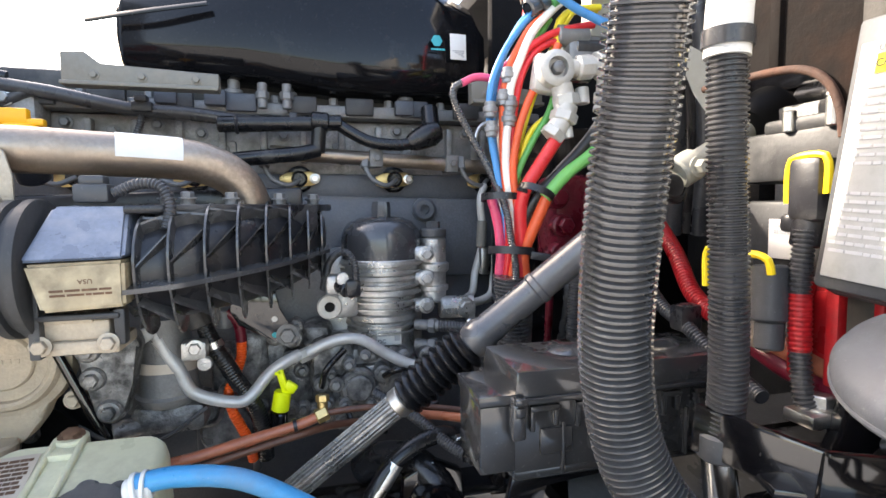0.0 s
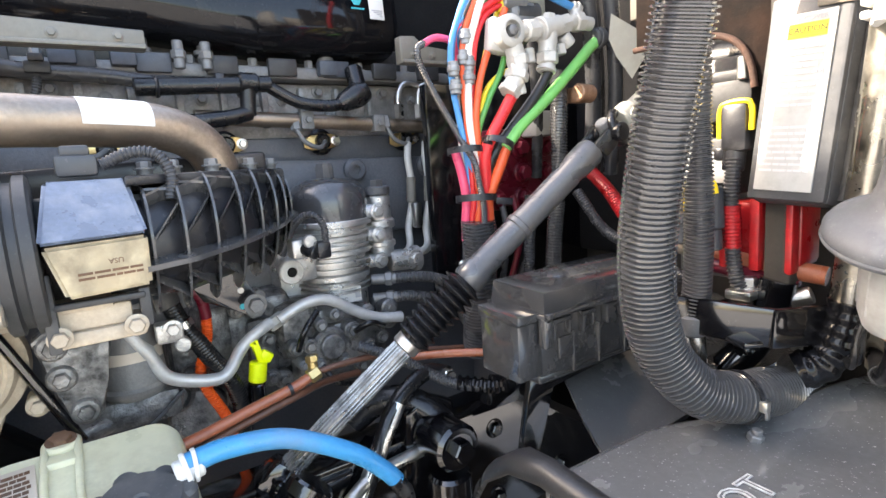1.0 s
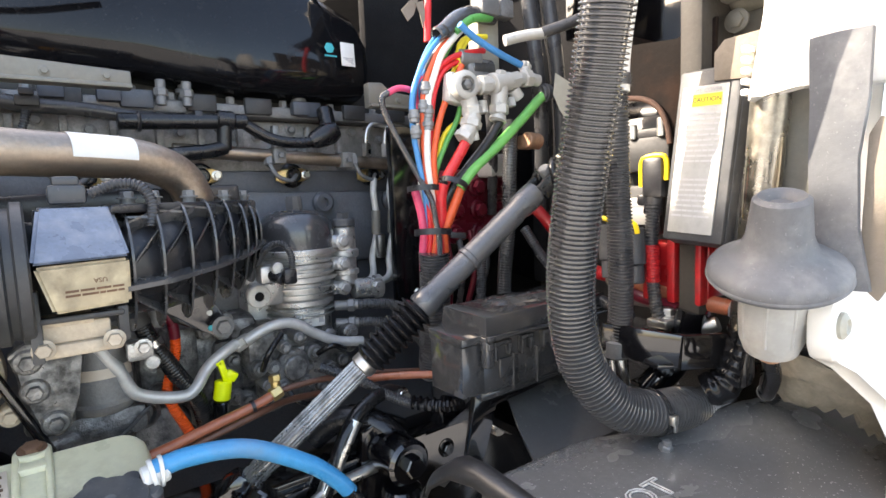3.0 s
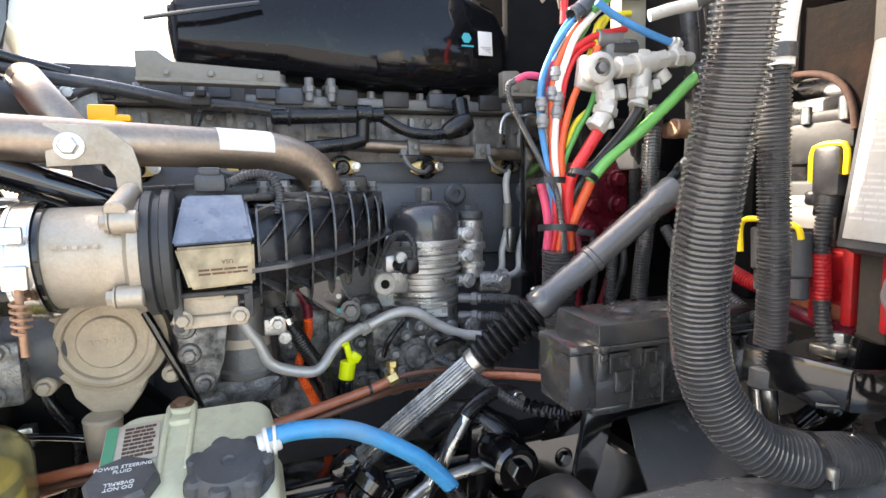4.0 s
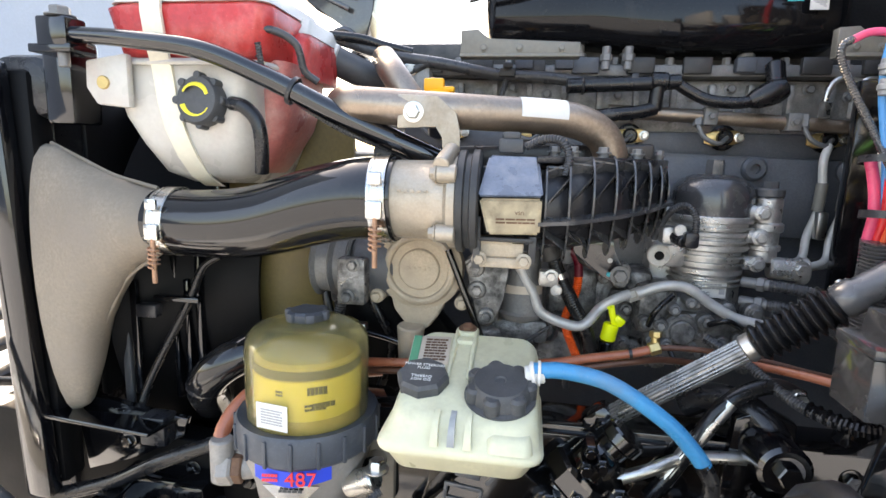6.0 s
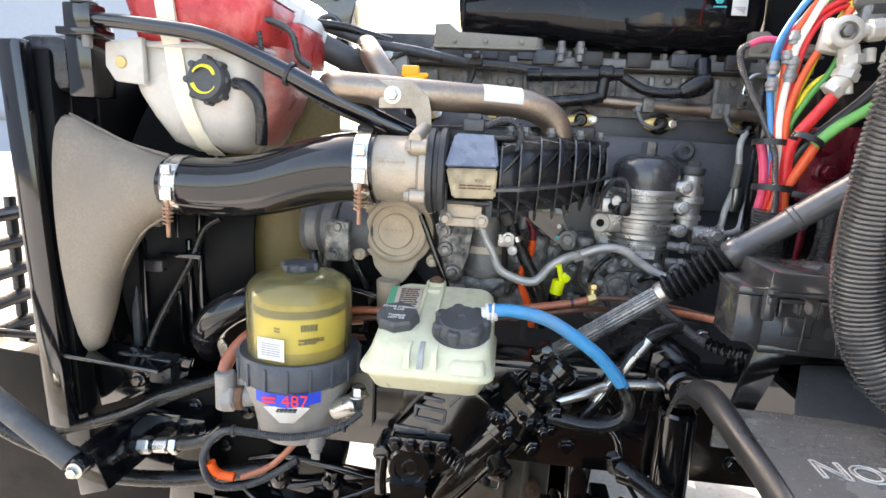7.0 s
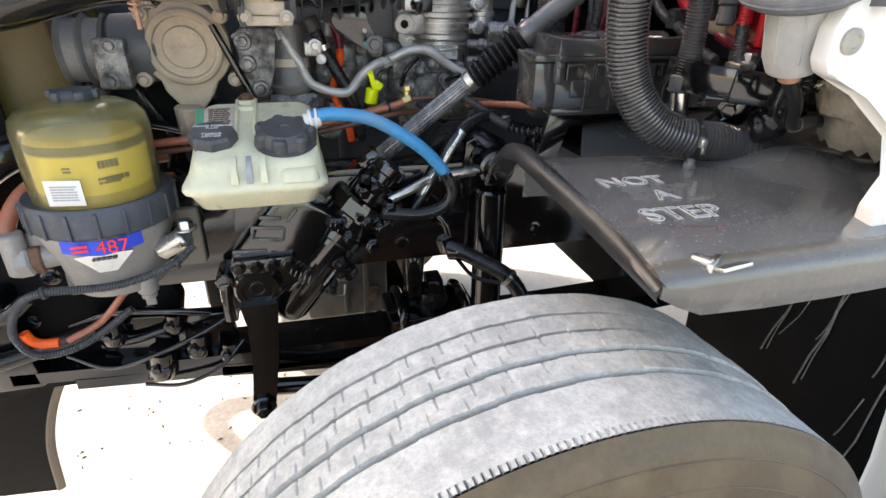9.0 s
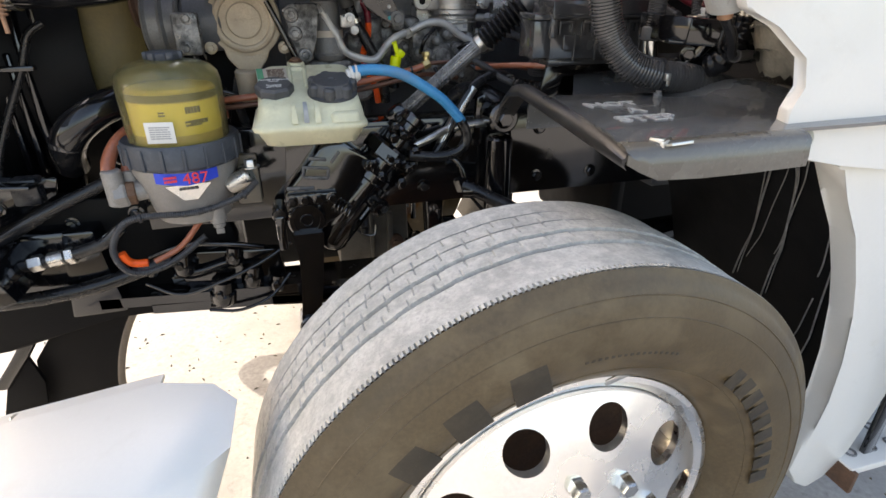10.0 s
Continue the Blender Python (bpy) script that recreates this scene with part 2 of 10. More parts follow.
M_TANCAST = material("tan_dusted_cast_cover", (0.49, 0.41, 0.31), 0.7, 0.2, var=0.18, scale=16, bump=0.4, fine=260, dust=(0.36, 0.30, 0.23), dust_amt=0.3)
M_GREYCAST = material("grey_cast_iron", (0.19, 0.19, 0.19), 0.5, 0.3, var=0.25, scale=18, bump=0.4, fine=240, dust=(0.24, 0.22, 0.2), dust_amt=0.25)
M_BLOCK = material("dark_engine_block", (0.095, 0.100, 0.112), 0.42, 0.1, var=0.28, scale=10, bump=0.3, fine=260, dust=(0.12, 0.118, 0.115), dust_amt=0.16)
M_HEAD = material("grey_cylinder_head", (0.30, 0.29, 0.275), 0.5, 0.3, var=0.35, scale=16, bump=0.45, fine=240, dust=(0.085, 0.08, 0.075), dust_amt=0.34, dust_scale=28)
M_EGR = material("heat_tinted_steel", (0.34, 0.272, 0.215), 0.36, 0.9, var=0.26, scale=11, bump=0.15, fine=200, dust=(0.30, 0.245, 0.19), dust_amt=0.25)
M_STEEL = material("zinc_steel", (0.62, 0.61, 0.58), 0.32, 1.0, var=0.15, scale=30, bump=0.15, fine=300, dust=(0.28, 0.25, 0.22), dust_amt=0.12)
M_CHROME = material("bright_steel_band", (0.62, 0.61, 0.58), 0.2, 1.0, var=0.1, scale=30, bump=0.05, dust=(0.4, 0.36, 0.3), dust_amt=0.08)
M_RUSTY = material("rusted_spring", (0.42, 0.24, 0.15), 0.6, 0.5, var=0.35, scale=60, bump=0.3, fine=200)
M_RUST = material("rusted_sheet_steel", (0.17, 0.095, 0.06), 0.75, 0.3, var=0.4, scale=20, bump=0.4, dust=(0.10, 0.08, 0.07), dust_amt=0.3)
M_BRASS = material("brass", (0.62, 0.45, 0.2), 0.38, 0.9, var=0.2, scale=30, bump=0.1)
M_RESERVOIR = material("milky_plastic", (0.60, 0.585, 0.42), 0.36, var=0.10, scale=12, bump=0.05, sub=0.25, dust=(0.42, 0.38, 0.25), dust_amt=0.14, dust_scale=20, specks=0.1)
M_TANKWHITE = material("milky_tank_plastic", (0.52, 0.495, 0.45), 0.32, var=0.10, scale=7, bump=0.05, sub=0.25, dust=(0.44, 0.30, 0.26), dust_amt=0.12, dust_scale=6)
M_TANKRED = material("coolant_stained_plastic", (0.52, 0.045, 0.042), 0.3, var=0.3, scale=9, bump=0.05, sub=0.15, dust=(0.72, 0.32, 0.28), dust_amt=0.22, dust_scale=9)
M_TANKPINK = material("pink_stained_plastic", (0.50, 0.16, 0.14), 0.32, var=0.25, scale=12, bump=0.05, sub=0.2, dust=(0.62, 0.50, 0.44), dust_amt=0.30, dust_scale=9)
M_STRAP = material("cream_strap", (0.72, 0.66, 0.52), 0.5, var=0.1, scale=20, bump=0.1)
M_SHROUD = material("ochre_fan_shroud", (0.15, 0.108, 0.030), 0.5, var=0.35, scale=5, bump=0.1, dust=(0.09, 0.075, 0.05), dust_amt=0.30, dust_scale=5)
M_DUCT = material("tan_dusted_duct", (0.225, 0.190, 0.150), 0.75, 0.1, var=0.2, scale=9, bump=0.25, fine=180, dust=(0.22, 0.187, 0.155), dust_amt=0.3)
M_AMBER = material("amber_clear_plastic", (0.90, 0.83, 0.50), 0.12, var=0.05, scale=8, bump=0.03, trans=0.94, ior=1.35, rough_var=0.05)
M_YELLOW = material("yellow_label", (0.80, 0.66, 0.13), 0.5, var=0.06, scale=20, bump=0.0)
M_ELEMENT = material("filter_element_paper", (0.52, 0.40, 0.13), 0.8, var=0.2, scale=60, bump=0.3)
M_OLIVE = material("dark_label_band", (0.10, 0.085, 0.04), 0.5, var=0.1, bump=0)
M_WHITE = material("white_label", (0.66, 0.65, 0.62), 0.45, var=0.05, scale=20, bump=0.0, dust=(0.6, 0.57, 0.5), dust_amt=0.06)
M_INK = material("black_print", (0.05, 0.05, 0.05), 0.6, var=0.05, bump=0)
M_GREYINK = material("grey_print", (0.33, 0.33, 0.34), 0.6, var=0.05, bump=0)
M_PRINT = material("faded_print", (0.52, 0.52, 0.52), 0.6, var=0.08, bump=0)
M_WHITEINK = material("white_print", (0.8, 0.8, 0.78), 0.6, var=0.05, bump=0)
M_YELLOWINK = material("yellow_print", (0.85, 0.70, 0.05), 0.6, var=0.05, bump=0)
M_CREAM = material("cream_label_face", (0.44, 0.36, 0.235), 0.42, 0.15, var=0.25, scale=24, bump=0.15, dust=(0.15, 0.12, 0.08), dust_amt=0.36, dust_scale=30)
M_CAP = material("grey_black_cap", (0.06, 0.062, 0.066), 0.5, var=0.2, scale=30, bump=0.12, dust=(0.16, 0.155, 0.15), dust_amt=0.15)
M_COLLAR = material("slate_grey_plastic", (0.055, 0.062, 0.075), 0.48, var=0.2, scale=20, bump=0.1, dust=(0.17, 0.17, 0.17), dust_amt=0.15)
M_SHAFT = material("dark_grey_shaft", (0.098, 0.099, 0.104), 0.30, 0.25, var=0.2, scale=20, bump=0.08, dust=(0.12, 0.117, 0.113), dust_amt=0.14, specks=0.2, coat=0.2)
M_TUBEBROWN = material("dark_brown_tube", (0.13, 0.055, 0.034), 0.35, var=0.25, scale=20, bump=0.08, dust=(0.05, 0.035, 0.028), dust_amt=0.3)
M_SHIELD = material("dull_grey_sheet", (0.20, 0.19, 0.165), 0.55, 0.3, var=0.2, scale=14, bump=0.2, dust=(0.20, 0.18, 0.15), dust_amt=0.3)
# Rust tones taken near black for the shade the bracket lies in.
M_SHADERUST = material("shaded_rust_plate", (0.010, 0.0075, 0.0065), 0.85, 0.0, var=0.4, scale=14, bump=0.3, dust=(0.030, 0.016, 0.011), dust_amt=0.25, specks=0.1)
M_OLDLABEL = material("aged_white_label", (0.44, 0.44, 0.42), 0.4, var=0.10, scale=30, bump=0.0, dust=(0.29, 0.28, 0.25), dust_amt=0.18, dust_scale=40)
# Slate blue carries the sky's reflection; the speckled wear is the lid's own.
M_LID = material("worn_sky_tinted_lid", (0.155, 0.178, 0.225), 0.30, 0.2, var=0.25, scale=26, bump=0.12, fine=200, dust=(0.27, 0.285, 0.32), dust_amt=0.25, dust_scale=45, coat=0.2)
M_GREYBODY = material("grey_painted_casting", (0.275, 0.255, 0.235), 0.5, 0.15, var=0.18, scale=18, bump=0.3, fine=240, dust=(0.33, 0.295, 0.255), dust_amt=0.22)
M_BLUEHOSE = material("blue_silicone_hose", (0.035, 0.25, 0.49), 0.33, var=0.15, scale=22, bump=0.12, dust=(0.16, 0.20, 0.24), dust_amt=0.12)
M_ORANGE = material("orange_sleeve", (0.85, 0.10, 0.01), 0.45, var=0.12, scale=30, bump=0.05)
M_BROWN = material("copper_brown_hose", (0.36, 0.115, 0.06), 0.32, var=0.2, scale=16, bump=0.08, dust=(0.34, 0.17, 0.11), dust_amt=0.10, specks=0.1, coat=0.2)
M_NEON = material("neon_yellow_plastic", (0.82, 0.90, 0.01), 0.4, var=0.05, bump=0.02)
M_FILLCAP = material("orange_yellow_cap", (0.90, 0.42, 0.01), 0.4, var=0.06, bump=0.02)
M_REDPLASTIC = material("red_plastic", (0.40, 0.012, 0.016), 0.35, var=0.3, scale=20, bump=0.05, dust=(0.22, 0.08, 0.07), dust_amt=0.15)
M_DARKRED = material("dark_red_manifold", (0.14, 0.008, 0.020), 0.30, var=0.35, scale=20, bump=0.05)
M_YELLOWCLIP = material("yellow_clip", (0.85, 0.60, 0.02), 0.4, var=0.08, bump=0.02)
M_FITTING = material("dull_white_fitting", (0.52, 0.505, 0.47), 0.38, 0.15, var=0.15, scale=30, bump=0.1, dust=(0.32, 0.29, 0.24), dust_amt=0.14)
WIRE = {k: material(k + "_wire", c, 0.35, var=0.08, scale=30, bump=0.03, dust=tuple(0.5 * x + 0.12 for x in c), dust_amt=0.06) for k, c in {
    "blue": (0.06, 0.26, 0.56), "white": (0.78, 0.76, 0.70), "orange": (0.72, 0.105, 0.035), "red": (0.66, 0.03, 0.035), "green": (0.10, 0.36, 0.09),
    "yellow": (0.80, 0.66, 0.04), "pink": (0.72, 0.08, 0.17), "black": (0.02, 0.02, 0.02), "lime": (0.17, 0.50, 0.13)}.items()}
M_WHITEPAINT = material("white_body_paint", (0.70, 0.68, 0.635), 0.32, var=0.02, scale=3, bump=0.02, coat=0.2, rough_var=0.04, dust=(0.60, 0.565, 0.50), dust_amt=0.08)
M_HOODIN = material("hood_underside", (0.40, 0.41, 0.43), 0.6, var=0.08, scale=3, bump=0.1, dust=(0.36, 0.36, 0.35), dust_amt=0.12)
M_TREAD = material("dusty_tread_rubber", (0.47, 0.462, 0.43), 0.9, var=0.3, scale=16, bump=0.8, fine=190, dust=(0.64, 0.62, 0.57), dust_amt=0.34, dust_scale=60)
M_TYRE = material("tyre_sidewall_rubber", (0.090, 0.062, 0.031), 0.42, var=0.28, scale=4, bump=0.15, fine=140, dust=(0.17, 0.128, 0.075), dust_amt=0.28, specks=0.08)
M_TYRETEXT = material("raised_rubber", (0.042, 0.032, 0.020), 0.45, var=0.3, scale=20, bump=0.1, dust=(0.09, 0.07, 0.045), dust_amt=0.2)
# Pale grey paints the light that the liner's fold edges catch.
M_FOLDGLINT = material("painted_fold_glint", (0.22, 0.21, 0.20), 0.4, var=0.5, scale=40, bump=0.1)
M_CASE = material("dull_cast_case", (0.13, 0.118, 0.098), 0.6, 0.2, var=0.25, scale=20, bump=0.3, fine=200, dust=(0.07, 0.06, 0.05), dust_amt=0.3)
M_RIM = material("polished_alloy", (0.88, 0.87, 0.85), 0.30, 1.0, var=0.06, scale=9, bump=0.05, dust=(0.6, 0.57, 0.52), dust_amt=0.06)
M_LINER = material("black_splash_liner", (0.105, 0.107, 0.108), 0.22, var=0.22, scale=5, bump=0.06, dust=(0.20, 0.20, 0.197), dust_amt=0.04, dust_scale=9, coat=1.0, specks=0.75)
M_LIP = material("scuffed_liner_edge", (0.105, 0.095, 0.080), 0.30, var=0.25, scale=12, bump=0.10, dust=(0.22, 0.20, 0.17), dust_amt=0.18, coat=0.5, specks=0.2)
M_FLANK = material("black_rubber_flank", (0.018, 0.018, 0.019), 0.32, var=0.3, scale=10, bump=0.06, dust=(0.09, 0.088, 0.085), dust_amt=0.08, specks=0.2)
# Base tone lifted to carry the sky reflected in the sheet.
M_APRON = material("sheen_black_apron", (0.085, 0.087, 0.088), 0.20, var=0.2, scale=9, bump=0.04, dust=(0.14, 0.14, 0.135), dust_amt=0.08, specks=0.25, coat=1.0)
M_FUSE = material("fuse_box_plastic", (0.036, 0.036, 0.037), 0.22, var=0.12, scale=14, bump=0.04, fine=180, rough_var=0.06, dust=(0.10, 0.097, 0.092), dust_amt=0.05, dust_scale=14, specks=0.15, coat=1.0)
M_BELLOWS = material("bellows_rubber", (0.010, 0.010, 0.011), 0.22, var=0.2, scale=20, bump=0.03, specks=0)
M_SIGHT = material("grey_level_strip", (0.30, 0.31, 0.31), 0.35, var=0.15, scale=30, bump=0.02, sub=0.1)
M_DULLPIPE = material("dull_grey_pipe", (0.50, 0.495, 0.485), 0.42, 0.35, var=0.15, scale=26, bump=0.2, dust=(0.30, 0.29, 0.275), dust_amt=0.14)
M_UNION = material("grey_union", (0.26, 0.265, 0.27), 0.38, 0.4, var=0.2, scale=30, bump=0.1, dust=(0.2, 0.19, 0.18), dust_amt=0.1)
M_GEARCAST = material("glossy_painted_casting", (0.0040, 0.0040, 0.0046), 0.12, var=0.3, scale=20, bump=0.16, fine=70, dust=(0.05, 0.047, 0.044), dust_amt=0.02, rough_var=0.04, specks=0.15, coat=1.0)
M_PALE = material("pale_plastic", (0.34, 0.325, 0.27), 0.5, var=0.14, scale=18, bump=0.08, dust=(0.30, 0.27, 0.21), dust_amt=0.2)
M_MUSHROOM = material("weathered_grey_rubber", (0.105, 0.108, 0.116), 0.55, var=0.22, scale=14, bump=0.15, dust=(0.26, 0.25, 0.24), dust_amt=0.20, specks=0.15)
M_CUP = material("pale_cup_plastic", (0.36, 0.36, 0.345), 0.38, var=0.15, scale=18, bump=0.06, sub=0.2, dust=(0.25, 0.235, 0.20), dust_amt=0.30, dust_scale=26)
M_TUBESTEEL = material("worn_steel_tube", (0.46, 0.43, 0.37), 0.24, 1.0, var=0.3, scale=22, bump=0.12, dust=(0.13, 0.105, 0.075), dust_amt=0.20, dust_scale=18)
M_DUSTFLAP = material("tan_dusty_sheet", (0.27, 0.245, 0.20), 0.6, var=0.3, scale=24, bump=0.4, dust=(0.12, 0.105, 0.085), dust_amt=0.3, dust_scale=30)
M_RUSTEDGE = material("orange_rust_edge", (0.085, 0.040, 0.026), 0.85, var=0.4, scale=50, bump=0.5, fine=220, dust=(0.03, 0.02, 0.016), dust_amt=0.4)
# Pale grey stands for light caught on the raised letter edges.
M_LETTERGLINT = material("painted_letter_glint", (0.42, 0.42, 0.41), 0.35, var=0.5, scale=90, bump=0.1)
M_LITTER = material("dry_litter", (0.12, 0.10, 0.07), 0.9, var=0.3, scale=20, bump=0)
M_BLUELOGO = material("blue_print", (0.02, 0.06, 0.55), 0.45, var=0.05, bump=0)
M_REDLOGO = material("red_print", (0.75, 0.04, 0.05), 0.45, var=0.05, bump=0)
M_TEALLOGO = material("teal_print", (0.02, 0.35, 0.40), 0.45, var=0.05, bump=0)
M_GREENLABEL = material("green_print", (0.08, 0.32, 0.18), 0.5, var=0.08, bump=0)
M_BEIGELABEL = material("beige_label", (0.55, 0.48, 0.40), 0.55, var=0.1, scale=30, bump=0.02)
M_RIBBED = material("ribbed_black_plastic", (0.055, 0.055, 0.057), 0.24, var=0.25, scale=16, bump=0.05, dust=(0.20, 0.19, 0.18), dust_amt=0.14, coat=0.3)
M_FIREWALL = material("dusty_cowl_paint", (0.036, 0.032, 0.027), 0.7, var=0.28, scale=6, bump=0.25, dust=(0.055, 0.048, 0.044), dust_amt=0.25)
# Near-black, low gloss: deep shade under and behind parts is in the colour too.
M_ARCH = material("shade_black_plastic", (0.0040, 0.0040, 0.0045), 0.5, var=0.35, scale=7, bump=0.10)
M_CAPGLOSS = material("graphite_cap_plastic", (0.050, 0.051, 0.055), 0.24, 0.1, var=0.2, scale=20, bump=0.08, dust=(0.15, 0.15, 0.15), dust_amt=0.06, coat=0.5)
# Matt black that puts the cowl's shade into the colour.
M_SHADESHEET = material("matt_black_shade_sheet", (0.016, 0.016, 0.017), 0.97, var=0.35, scale=9, bump=0.6, fine=220, rough_var=0.02, specks=0)
M_SHADERUST.node_tree.nodes["Principled BSDF"].inputs["Specular IOR Level"].default_value = 0.12
M_SHADESHEET.node_tree.nodes["Principled BSDF"].inputs["Specular IOR Level"].default_value = 0.1
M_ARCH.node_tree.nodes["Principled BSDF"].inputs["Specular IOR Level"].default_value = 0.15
M_GLOSS.node_tree.nodes["Principled BSDF"].inputs["Specular IOR Level"].default_value = 0.32
M_SPLINE = material("oiled_steel_spline", (0.33, 0.33, 0.33), 0.30, 0.9, var=0.25, scale=30, bump=0.15, fine=300, dust=(0.07, 0.07, 0.07), dust_amt=0.25, dust_scale=50)
M_OILYCAST = material("greasy_cast_aluminium", (0.24, 0.235, 0.23), 0.30, 0.6, var=0.3, scale=34, bump=0.7, fine=240, dust=(0.03, 0.029, 0.028), dust_amt=0.42, dust_scale=45, specks=0.25)
# Lighter than the panel: the letters' highlight is in the base colour.
M_STEPTEXT = material("lightened_raised_plastic", (0.13, 0.131, 0.131), 0.24, var=0.3, scale=60, bump=0.1, coat=1.0)

# ---- the setting: ground, chassis, body shells ----
def ground():
    bm = bmesh.new()
    bmesh.ops.create_grid(bm, x_segments=60, y_segments=60, size=300)
    for v in bm.verts:
        v.co.z = 0.020
    single("ground", bm, M_GROUND, "pale sunlit gravel yard with dark specks", "ground", kind="structure", smooth=0)


ground()


def frame_rail(y, label, x0=-1.05):
    prof = [(-0.008, 0), (0.07, 0), (0.07, 0.01), (0.004, 0.01), (0.004, 0.19), (0.07, 0.19), (0.07, 0.2), (-0.008, 0.2)]
    m = Matrix(((0, 0, 1, x0), (1, 0, 0, y), (0, 1, 0, 0.868), (0, 0, 0, 1)))
    t = thing("frame_rail", label, "frame rail", (x0, y, 0.868))
    part("channel", prism(prof, 3.15 - x0, m, 0.002), M_PAINT, t)
    for x in (-0.6, 0.02, 0.31, 0.46, 0.62, 0.85):
        for z in (0.91, 1.03):
            part("bolt", bolt((x, y - 0.008, z), (0, -1, 0), 0.011, 0.009), M_PAINT, t)
    return t


frame_rail(0.66, "glossy black steel chassis rail with bolts", -0.58)
frame_rail(1.52, "glossy black steel chassis rail on the far side")


def engine():
    t = thing("engine", "large diesel engine with dark block and grey cylinder head", "engine", (0, 1.2, 0.8))
    part("block", box((0.0, 1.23, 1.15), (1.05, 0.50, 0.56), 0.02), M_BLOCK, t, "dark painted engine block")
    # Near-black boxes that also fill the dark gap beneath the engine.
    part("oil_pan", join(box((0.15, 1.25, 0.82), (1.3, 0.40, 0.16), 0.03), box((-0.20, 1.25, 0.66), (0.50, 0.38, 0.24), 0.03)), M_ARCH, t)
    # the block's side plate with raised bosses
    part("side_plate", prism([(-0.10, 1.33), (-0.10, 1.475), (-0.05, 1.482), (0.0, 1.476), (0.05, 1.482), (0.44, 1.474), (0.46, 1.46), (0.46, 1.33)], 0.012, upright(0, 0.975, 0), 0.003), M_BLOCK, t)
    for x in (0.035, 0.25, 0.41):
        part("boss", join(lathe([(0.022, 0), (0.022, 0.008), (0.017, 0.013), (0.009, 0.013), (0.009, 0.004), (0, 0.004)], (x, 0.963, 1.456), (0, -1, 0), 24)), M_BLOCK, t)
    part("head", box((0.02, 1.20, 1.57), (1.02, 0.40, 0.10), 0.008), M_HEAD, t, "grey cast cylinder head")
    part("lower_ledge", box((0.05, 1.02, 1.497), (0.94, 0.06, 0.05), 0.006), M_BLOCK, t)
    for k in range(14):
        x = -0.44 + k * 0.068
        part("head_rib", box((x, 0.994, 1.575), (0.012, 0.02, 0.07), 0.003), M_HEAD, t)
    for k in range(13):
        x = -0.406 + k * 0.068
        part("head_bolt", bolt((x, 0.998, 1.603 if k % 2 else 1.590), (0, -1, 0), 0.0075, 0.008), M_GREYCAST, t)
    for x, w in ((-0.372, 0.040), (-0.236, 0.030), (-0.100, 0.044), (0.104, 0.034), (0.240, 0.046)):
        part("core_plug", join(box((x, 1.000, 1.562), (w, 0.012, 0.034), 0.005), rod((x, 0.998, 1.562), (x, 0.989, 1.562), 0.011, 20)), M_HEAD, t)
    part("valve_cover_flange", box((0.0, 1.17, 1.632), (0.98, 0.40, 0.022), 0.005), M_GREYCAST, t)
    part("valve_cover", box((0.0, 1.19, 1.665), (0.94, 0.34, 0.06), 0.015), M_DUSTY, t, "dusty black valve cover")
    for k in range(9):
        x = -0.41 + k * 0.1
        part("cover_bolt", bolt((x, 0.985, 1.643), (0, 0, 1), 0.008, 0.012), M_GREYCAST, t)
        part("cover_clip", box((x + 0.045, 0.968, 1.640), (0.05, 0.014, 0.03), 0.003), M_COLLAR if k % 3 == 0 else M_DUSTY, t)
    # fuel rail with injector pipes
    railp = part("fuel_rail", tube([(-0.02, 0.955, 1.556), (0.15, 0.955, 1.548), (0.45, 0.955, 1.530)], 0.0125, 16), M_EGR, t, "brown-tinted steel fuel rail")
    for x, z in ((0.16, 1.548), (0.30, 1.54)):
        part("rail_clamp", join(box((x, 0.953, z), (0.024, 0.034, 0.032), 0.003), bolt((x, 0.936, z), (0, -1, 0), 0.006, 0.005)), M_GREYCAST, railp)
    for x in (0.027, 0.198, 0.376, -0.145, -0.32):
        inj = part("injector", join(lathe([(0.024, 0), (0.024, 0.006), (0.019, 0.010), (0.014, 0.010), (0.014, 0.022), (0.010, 0.026), (0, 0.026)], (x, 0.990, 1.512), (0, -1, 0), 24)), M_RUBBER, t)
        part("injector_clamp", prism([(-0.034, -0.010), (-0.02, -0.016), (0.02, -0.012), (0.034, -0.006), (0.036, 0.008), (0.02, 0.014), (-0.02, 0.012), (-0.034, 0.006)], 0.006, upright(x, 0.984, 1.512), 0.0015), M_BRASS, inj)
        part("bolt", bolt((x + 0.027, 0.978, 1.513), (0, -1, 0), 0.0065, 0.006), M_STEEL, inj)
        part("injector_pipe", tube([(x + 0.002, 0.966, 1.512), (x - 0.018, 0.945, 1.500), (x - 0.045, 0.94, 1.510), (x - 0.058, 0.945, 1.535), (x - 0.055, 0.955, 1.552)], 0.0042, 10, 0.006), M_GREYCAST, inj)
        part("pipe_nut", rod((x - 0.057, 0.946, 1.530), (x - 0.055, 0.954, 1.553), 0.0095, 6), M_GREYCAST, inj)
    for x in (0.346, 0.392):
        part("return_pipe", tube([(x, 0.94, 1.548), (x, 0.94, 1.588), (x + 0.018, 0.945, 1.614), (x + 0.06, 0.95, 1.612)], 0.005, 10, 0.006), M_STEEL, t)
        part("pipe_nut", rod((x, 0.94, 1.548), (x, 0.94, 1.575), 0.010, 6), M_STEEL, t)
